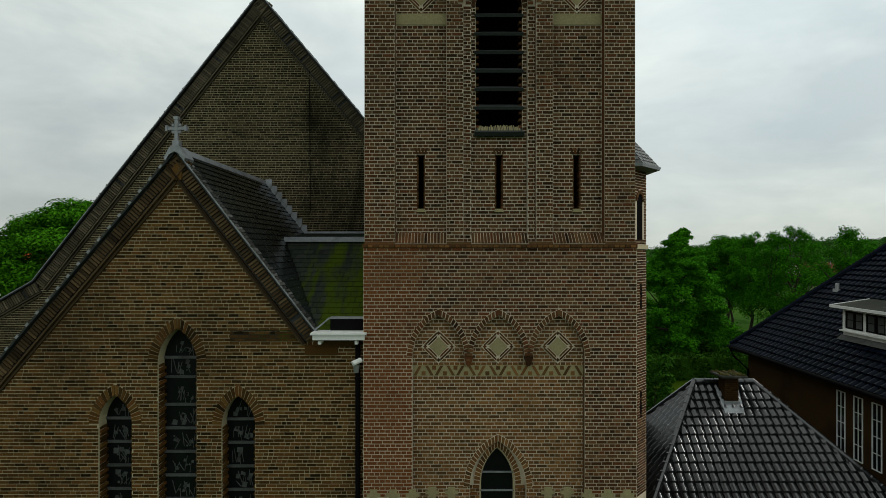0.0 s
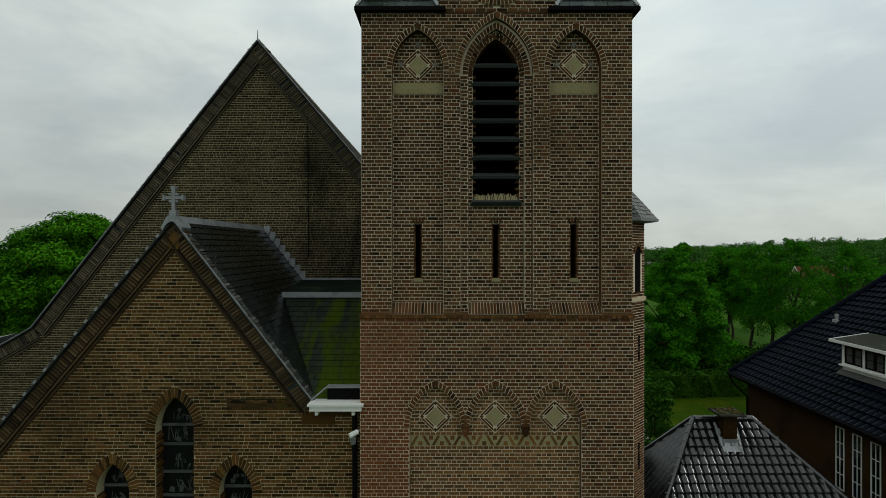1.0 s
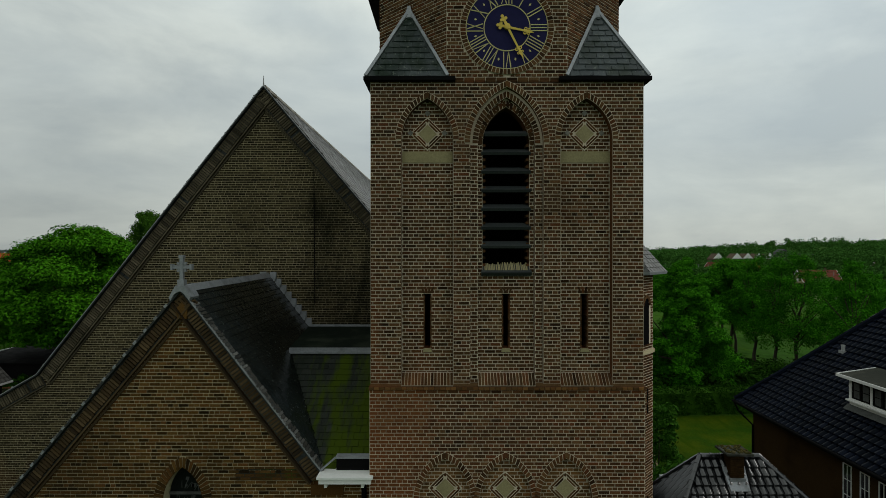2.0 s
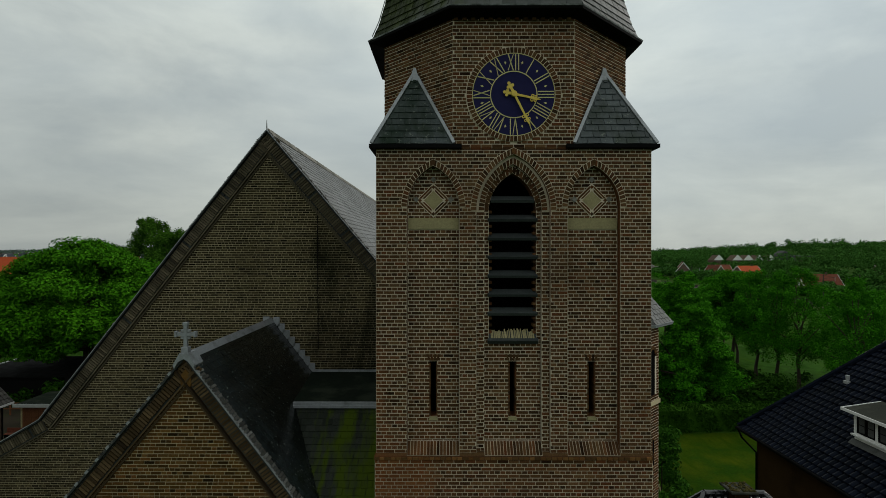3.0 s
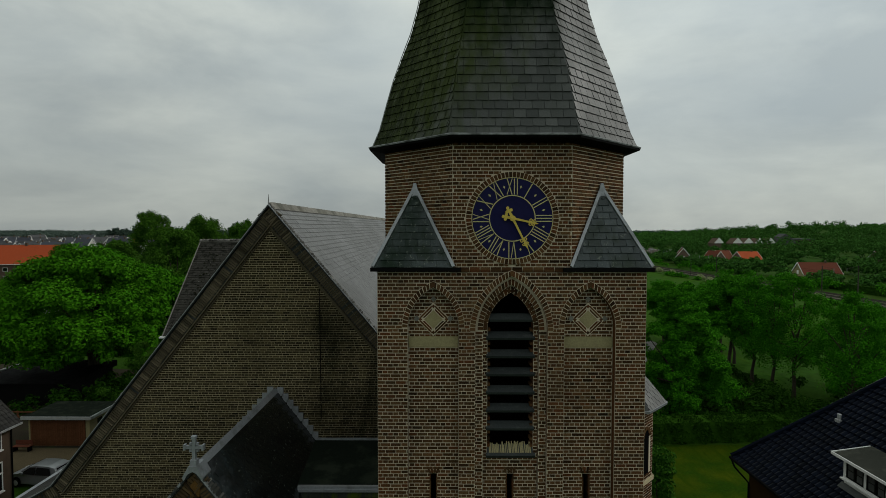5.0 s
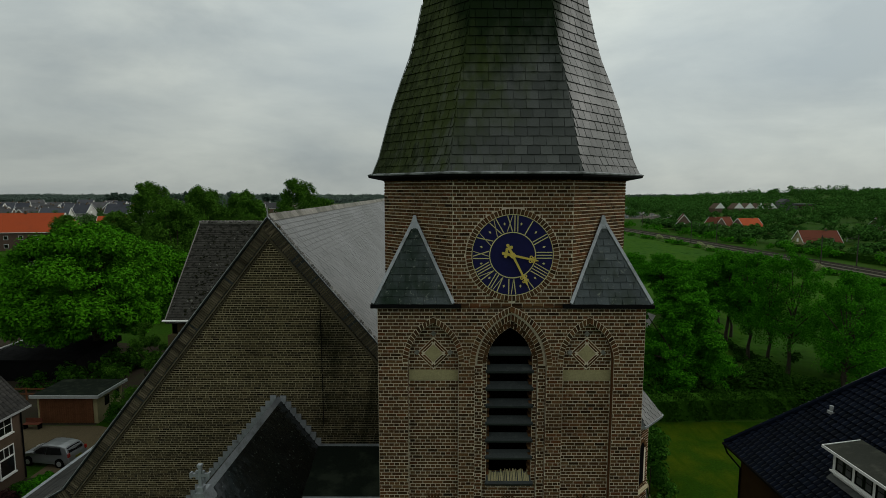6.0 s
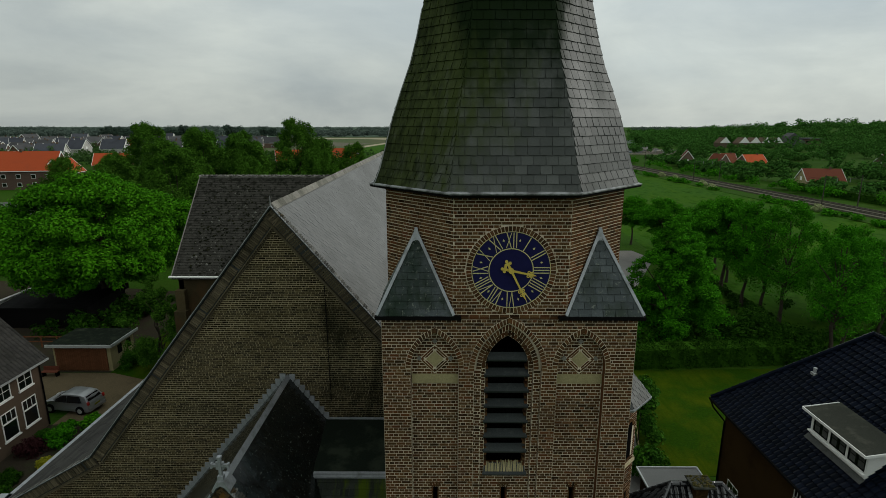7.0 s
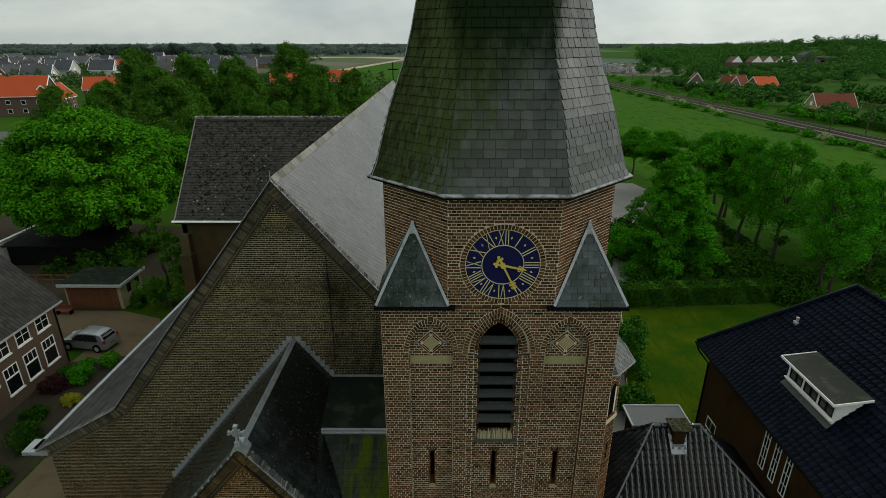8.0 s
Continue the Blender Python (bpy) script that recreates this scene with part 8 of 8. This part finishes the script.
def far_house(label, w, d, eave, ridge, roof_mat, wall_mat, group="", cols=3, storeys=2, chimney=True, barge=True):
    """A plain village house: x along its ridge; walls, two roof slopes, windows on both long sides, chimney."""
    h = tagged(new("village_house"), label, "house", group)
    I = Matrix.Identity(4)
    part("wall", Geo().prism([(-d / 2, 0), (d / 2, 0), (d / 2, eave), (0, ridge - 0.15), (-d / 2, eave)], -w / 2, w / 2, Matrix(((0, 0, 1, 0), (1, 0, 0, 0), (0, 1, 0, 0), (0, 0, 0, 1)))), wall_mat, h, m=I)
    for s in (-1, 1):
        e = 0.45
        k = (ridge - eave) / (d / 2)
        vs = [(-w / 2 - 0.3, s * (d / 2 + e), eave - e * k), (w / 2 + 0.3, s * (d / 2 + e), eave - e * k), (w / 2 + 0.3, 0, ridge), (-w / 2 - 0.3, 0, ridge)]
        vs += [(x, y, z + 0.22) for x, y, z in vs]
        part("roof_slope", Geo().add(vs, [(3, 2, 1, 0), (4, 5, 6, 7), (0, 1, 5, 4), (1, 2, 6, 5), (3, 0, 4, 7)]), roof_mat, h, m=I)
        part("gutter", Geo().box(-w / 2 - 0.3, w / 2 + 0.3, *sorted((s * (d / 2 + e), s * (d / 2 + e + 0.15))), eave - e * k, eave - e * k + 0.16), M_WHITE, h, m=I)
        for st in range(storeys):
            for c in range(cols):
                x = -w / 2 + (c + 0.5) * w / cols
                z = 0.9 + st * 2.7
                if z + 1.3 < eave + 0.2:
                    win = part("window", Geo().box(x - 0.7, x + 0.7, *sorted((s * d / 2, s * (d / 2 + 0.06))), z, z + 1.35), M_WHITE, h, m=I)
                    part("pane", Geo().box(x - 0.6, x + 0.6, *sorted((s * d / 2, s * (d / 2 + 0.08))), z + 0.1, z + 1.25), M_PANE, win, m=I)
    if barge:
        for x in (-w / 2 - 0.32, w / 2 + 0.32):
            for s in (-1, 1):
                part("bargeboard", Geo().bar((x, s * (d / 2 + 0.3), eave - 0.2), (x, 0, ridge + 0.12), 0.08, 0.35), M_WHITE, h, m=I)
    for x in (-w / 2, w / 2):
        part("gable_window", Geo().box(x - 0.06, x + 0.06, -0.7, 0.7, eave - 0.2, eave + 1.1), M_WHITE, h, m=I)
    if chimney:
        part("chimney", Geo().box(w * 0.2, w * 0.2 + 0.7, -0.35, 0.35, ridge - 0.8, ridge + 0.9), M_HOUSE_BROWN, h, m=I)
    return h


bpy.context.view_layer.update()
oran = far_house("long terrace of brick houses with bright orange tiled roof", 40, 10, 6.4, 12.0, M_TILE_RED, M_WALL_FAR, "orange-roofed terraces", 9)
oran.matrix_basis = pose(-150, 178, 0, 0, 0, 10)
wing = far_house("brick house with orange tiled roof and white gable edges", 14, 9, 5.6, 10.2, M_TILE_RED, M_WALL_FAR, "orange-roofed houses", 3)
wing.matrix_basis = pose(-132, 184, 0, 0, 0, 100) @ Matrix.Diagonal((0.9, 0.9, 0.9, 1))
for x, y, a, k in ((-136, 219, 15, 1.0), (-72, 246, 20, 0.9), (-53, 262, 4, 1.5), (-64, 268, 95, 0.9), (-238, 402, 20, 1.0), (-176, 224, 8, 1.6)):
    copy_thing(wing, pose(x, y, 0, 0, 0, a) @ Matrix.Diagonal((k, 1, 1, 1)))
flat = thing("long_flat_building", "low white flat-roofed building behind the trees", "building")
part("wall", Geo().box(-108, -84, 112, 120, 0, 3.4), M_WHITE, flat)
part("roof", Geo().box(-109, -83, 111, 121, 3.4, 3.8), M_TILE_FAR, flat)
for i in range(5):
    part("window", Geo().box(-106 + i * 4.4, -103.4 + i * 4.4, 111.92, 112.0, 1.0, 2.6), M_PANE, flat)
greyh = far_house("small grey-roofed brick house of a new estate", 13, 9, 4.6, 9.2, M_TILE_FAR, M_WALL_FAR, "grey-roofed houses", 1)
greyh.matrix_basis = pose(-250, 325, 0, 0, 0, 8)
pale = far_house("small grey-roofed house with pale rendered walls", 11, 9, 4.6, 9.4, M_TILE_SLATE, M_RENDER, "pale grey-roofed houses", 1)
pale.matrix_basis = pose(-168, 352, 0, 0, 0, 96)
fr = random.Random(5)
for y, x0, x1, step in ((322, -300, -205, 17), (345, -310, -150, 19), (372, -330, -140, 18), (400, -340, -128, 20), (430, -350, -130, 20), (465, -370, -140, 22), (505, -390, -165, 24), (550, -400, -250, 30)):
    x = x0
    while x < x1:
        if fr.random() < 0.88:
            copy_thing(greyh if fr.random() < 0.7 else pale, pose(x + fr.uniform(-3, 3), y + fr.uniform(-5, 5), 0, 0, 0, fr.choice((4, 12, -6, 94, 80, 20))) @ Matrix.Diagonal((fr.uniform(0.7, 1.5), 1, fr.uniform(0.9, 1.15), 1)))
        x += step
rust = far_house("village house with rust-red tiled roof and white bargeboards", 12, 9, 3.4, 9.2, M_TILE_RUST, M_WALL_FAR, "rust-roofed houses", 3, 1)
rust.matrix_basis = pose(120, 270, 0, 0, 0, 70) @ Matrix.Diagonal((0.85, 0.85, 0.85, 1))
for x, y, a, sx in ((132, 262, 100, 1.0), (139, 268, 12, 0.9), (212, 262, 30, 0.8)):
    copy_thing(rust, pose(x, y, 0, 0, 0, a) @ Matrix.Diagonal((sx * 0.85, 0.85, 0.85, 1)))
orange2 = far_house("bungalow with orange tiled roof", 15, 9, 2.8, 7.0, M_TILE_RED, M_WALL_FAR, "", 4, 1)
orange2.matrix_basis = pose(148, 262, 0, 0, 0, 8) @ Matrix.Diagonal((0.7, 1, 0.9, 1))
bung = far_house("long bungalow with orange-brown tiled roof and white gable edges", 16, 9, 2.6, 6.4, M_TILE_RUST, M_STONE, "", 4, 1)
bung.matrix_basis = pose(128, 184, 0, 0, 0, -8) @ Matrix.Diagonal((0.75, 0.9, 0.95, 1))
darkh = far_house("dark-roofed bungalow behind the hedge", 14, 9, 2.8, 6.2, M_TILE_FAR, M_HOUSE, "", 3, 1)
darkh.matrix_basis = pose(152, 170, 0, 0, 0, -20)
school = thing("school_building", "school with a row of white gables and a brick block", "school")
for i in range(5):
    mg = facing((241, 257.5, 267, 276.7, 286.3)[i], 470) @ Matrix.Translation((0, -2.4, 0))
    part("gable", Geo().prism([(-4.3, 0), (4.3, 0), (4.3, 6.5), (0, 11.0), (-4.3, 6.5)], -12, 0, mg), M_HOUSE_BROWN, school, "brick gable front")
    part("gable_board", Geo().prism([(-4.5, 6.6), (4.5, 6.6), (0, 11.4)], -0.2, 0.3, mg), M_WHITE, school, "white gable head")
part("tall_gable", Geo().prism([(-8, 0), (8, 0), (8, 9), (-2, 16), (-6, 13)], -10, 0, facing(300, 468) @ Matrix.Translation((0, -3.4, 0))), M_TILE_FAR, school)
part("block", Geo().box(309, 323, 470, 484, 0, 7.4), M_HOUSE_BROWN, school, "brick block with flat roof")
part("block_roof", Geo().box(308, 324, 469, 485, 7.4, 8.2), M_TILE_FAR, school)
part("window_band", Geo().box(310, 322, 469.9, 470.05, 4.4, 6.0), M_PANE, school)

# allotments and parked vehicles beside the line, too small to pick apart
fr = random.Random(9)
g = Geo()
for i in range(220):
    x, y = fr.uniform(112, 170), fr.uniform(380, 520)
    s = fr.uniform(0.7, 2.0)
    g.box(x - s, x + s, y - s * 0.7, y + s * 0.7, 0, fr.uniform(0.8, 2.2))
tagged(part("allotment_clutter", g, surface("mixed_clutter", [(0.4, 0.4, 0.38), (0.1, 0.1, 0.1), (0.25, 0.22, 0.18), (0.16, 0.2, 0.24)], 0.8, 3, 0.2), None), "small sheds and vehicles on a gravel lot", "sheds", "", "stuff")
patch("gravel_lot", [(108, 370), (175, 370), (175, 530), (108, 530)], 0.02, M_GRAVEL, "grey gravel lot", "lot")


# ---------------------------------------------------------------- woods
def woods(name, label, seed, crowns, per, size, mat):
    """Many crowns of one wood. crowns: rows of x, y, ground, height, radius."""
    r = np.random.default_rng(seed)
    cl = []
    for x, y, z0, h, rad in crowns:
        for _ in range(7):
            a, q, t = r.random() * 6.283, rad * math.sqrt(r.random()) * 0.75, r.random()
            cl.append((x + q * math.cos(a), y + q * math.sin(a), z0 + h * (0.35 + 0.55 * t * (1 - 0.35 * (q / rad) ** 2)), rad * 0.42))
    return tagged(part(name, leaf_cloud(seed, cl, per, size, 0.7), mat, None), label, "woods", "", "stuff")


def dune(x, y):
    """Height of the wooded dunes north-east of the village."""
    d = min(1.0, max(0.0, (x * 0.6 + y * 0.8 - 560) / 150)) * min(1.0, max(0.12, (x / y - 0.36) / 0.34))
    return d * (7.0 + min(5.0, 0.012 * max(0, x)) + 2.6 * math.sin(x * 0.017 + 1) + 2.2 * math.sin(y * 0.023 + x * 0.011))


fr = random.Random(17)
houses_at = [(120, 270), (132, 262), (139, 268), (150, 262), (143, 190), (160, 172), (175, 225), (188, 250), (215, 265), (241, 476), (258, 476), (267, 476), (277, 476), (286, 476), (300, 476), (316, 478), (140, 450)]


def clear(x, y, r=13):
    return all((x - a) ** 2 + (y - b) ** 2 > r * r for a, b in houses_at)


cr = []
while len(cr) < 820:
    x, y = fr.uniform(105, 640), fr.uniform(200, 540)
    if x < 118 + max(0, (y - 250)) * 0.02 or (x < 180 and 375 < y < 525) or not clear(x, y, 15) or (y < 240 and x < 165):
        continue
    low = 0.48 < x / y < 0.73 and 300 < y < 478
    cr.append((x, y, 0, fr.uniform(3.5, 5.5) if low else fr.choice((6, 7.5, 9, 12, 14)) * fr.uniform(0.85, 1.1), fr.uniform(3.0, 4.5) if low else fr.uniform(3.6, 7.0)))
cr += [(fr.uniform(110, 124), fr.uniform(195, 300), 0, fr.uniform(3.5, 6.0), fr.uniform(2.2, 3.6)) for _ in range(60)]
cr += [(fr.uniform(122, 160), fr.uniform(240, 252), 0, fr.uniform(3.5, 5.5), fr.uniform(2.2, 3.4)) for _ in range(16)]
cr += [(fr.uniform(150, 190), fr.uniform(176, 215), 0, fr.uniform(4.5, 9), fr.uniform(2.5, 4.4)) for _ in range(50)]
cr += [(fr.uniform(110, 150), fr.uniform(160, 182), 0, fr.uniform(2.5, 4.5), fr.uniform(1.8, 3.0)) for _ in range(22)]
woods("village_woods", "dense green trees between the village houses", 201, cr, 42, 1.0, M_PINE)
cr = []
while len(cr) < 1500:
    x, y = fr.uniform(60, 1050), fr.uniform(330, 860)
    z = dune(x, y)
    if x / y < 0.34 or not clear(x, y, 22) or x * 0.6 + y * 0.8 < 520:
        continue
    cr.append((x, y, z - 0.5, fr.choice((6, 8, 10, 13)) * fr.uniform(0.85, 1.1), fr.uniform(6, 10)))
woods("dune_woods", "wooded green dunes on the horizon", 202, cr, 20, 1.9, M_PINE)
g = Geo()
n, m_ = 60, 34
for j in range(m_):
    for i in range(n):
        x, y = 40 + i * 1100 / (n - 1), 320 + j * 640 / (m_ - 1)
        g.v.append((x, y, dune(x, y) - 0.4))
g.f = [(j * n + i, j * n + i + 1, (j + 1) * n + i + 1, (j + 1) * n + i) for j in range(m_ - 1) for i in range(n - 1)]
tagged(part("dune_ground", g, M_GRASS, None, smooth=True), "low grassy dunes under the woods", "dunes", "", "structure")
cr = [(fr.uniform(-1150, 120), 880 + fr.uniform(-90, 160), 0, fr.uniform(5, 9), fr.uniform(6, 10)) for _ in range(760)]
cr += [(x, 1500 + fr.uniform(-160, 160), 0, (8 + 3 * math.sin(x * 0.011) * math.sin(x * 0.0037 + 1)) * fr.uniform(0.7, 1.15), fr.uniform(9, 15)) for x in [fr.uniform(-1700, 900) for _ in range(560)]]
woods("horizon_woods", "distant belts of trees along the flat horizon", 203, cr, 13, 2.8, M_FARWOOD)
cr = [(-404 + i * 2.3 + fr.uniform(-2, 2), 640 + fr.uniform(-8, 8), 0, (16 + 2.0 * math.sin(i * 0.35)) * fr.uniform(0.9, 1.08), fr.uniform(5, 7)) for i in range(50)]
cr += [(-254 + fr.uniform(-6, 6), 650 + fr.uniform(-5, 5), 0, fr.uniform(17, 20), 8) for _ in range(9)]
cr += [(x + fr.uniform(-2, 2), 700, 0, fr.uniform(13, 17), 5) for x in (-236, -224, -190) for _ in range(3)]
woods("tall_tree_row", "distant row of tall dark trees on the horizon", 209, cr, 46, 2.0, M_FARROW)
cr = []
for _ in range(900):
    x, y = fr.uniform(-520, 0), fr.uniform(150, 620)
    if -190 < x < -105 and 100 < y < 235 or y > 340 and x > -130 or y > 300 and fr.random() < 0.45:
        continue
    cr.append((x, y, 0, fr.uniform(4, 8.5) if y > 240 else fr.uniform(7, 12), fr.uniform(2.5, 4.8)))
cr += [(fr.uniform(-330, -60), fr.uniform(225, 325), 0, fr.uniform(5, 9), fr.uniform(2.6, 4.6)) for _ in range(150)]
woods("estate_trees", "scattered garden trees in the housing estate", 204, cr, 12, 1.1, M_ESTATE)
cr = [(fr.uniform(-100, 16), fr.uniform(128, 175), 0, fr.uniform(8, 13), fr.uniform(3.5, 5)) for _ in range(60)]
cr += [(fr.uniform(-75, -20), fr.uniform(88, 128), 0, fr.uniform(6, 10), fr.uniform(3, 4.5)) for _ in range(34)]
woods("belt_undergrowth", "dense undergrowth of the tree belt behind the church", 205, cr, 30, 0.7, M_LEAF_OLIVE)
cr = [(*on_line(fr.uniform(-100, 330), 8 + fr.uniform(0, 5)), 0.2, fr.uniform(1.5, 4.5), fr.uniform(1.5, 3)) for _ in range(110)]
cr += [(*on_line(fr.uniform(-100, 330), -9 - fr.uniform(0, 3)), 0.1, fr.uniform(0.6, 1.5), fr.uniform(1.0, 2.2)) for _ in range(120)]
woods("railway_bushes", "bushes along the far side of the railway", 206, cr, 20, 0.6, M_LEAF)
cr = [(fr.uniform(39, 56), fr.uniform(44, 60), 0, fr.uniform(0.7, 1.8), fr.uniform(1.0, 2.0)) for _ in range(26)]
woods("meadow_undergrowth", "rough undergrowth among the slender trees", 207, cr, 22, 0.35, M_LEAF_BUSH)
cr = [(fr.uniform(19, 33.5), fr.uniform(47.5, 66), 0, fr.uniform(1.2, 2.8), fr.uniform(1.2, 2.2)) for _ in range(56)]
cr += [(36.2 + fr.uniform(-0.5, 0.5), fr.uniform(47, 74), 0, fr.uniform(0.3, 0.7), fr.uniform(0.5, 0.9)) for _ in range(60)]
# Dark shrubs added to stand for deep shade under the big tree.
cr += [(fr.uniform(-43, -33), fr.uniform(50, 62), 0, fr.uniform(1.0, 2.6), fr.uniform(0.9, 1.8)) for _ in range(34)]
woods("thicket_undergrowth", "dark undergrowth under the trees, partly standing in for shade", 208, cr, 26, 0.35, M_LEAF_DEEP)


link_loose()
link_tiles()
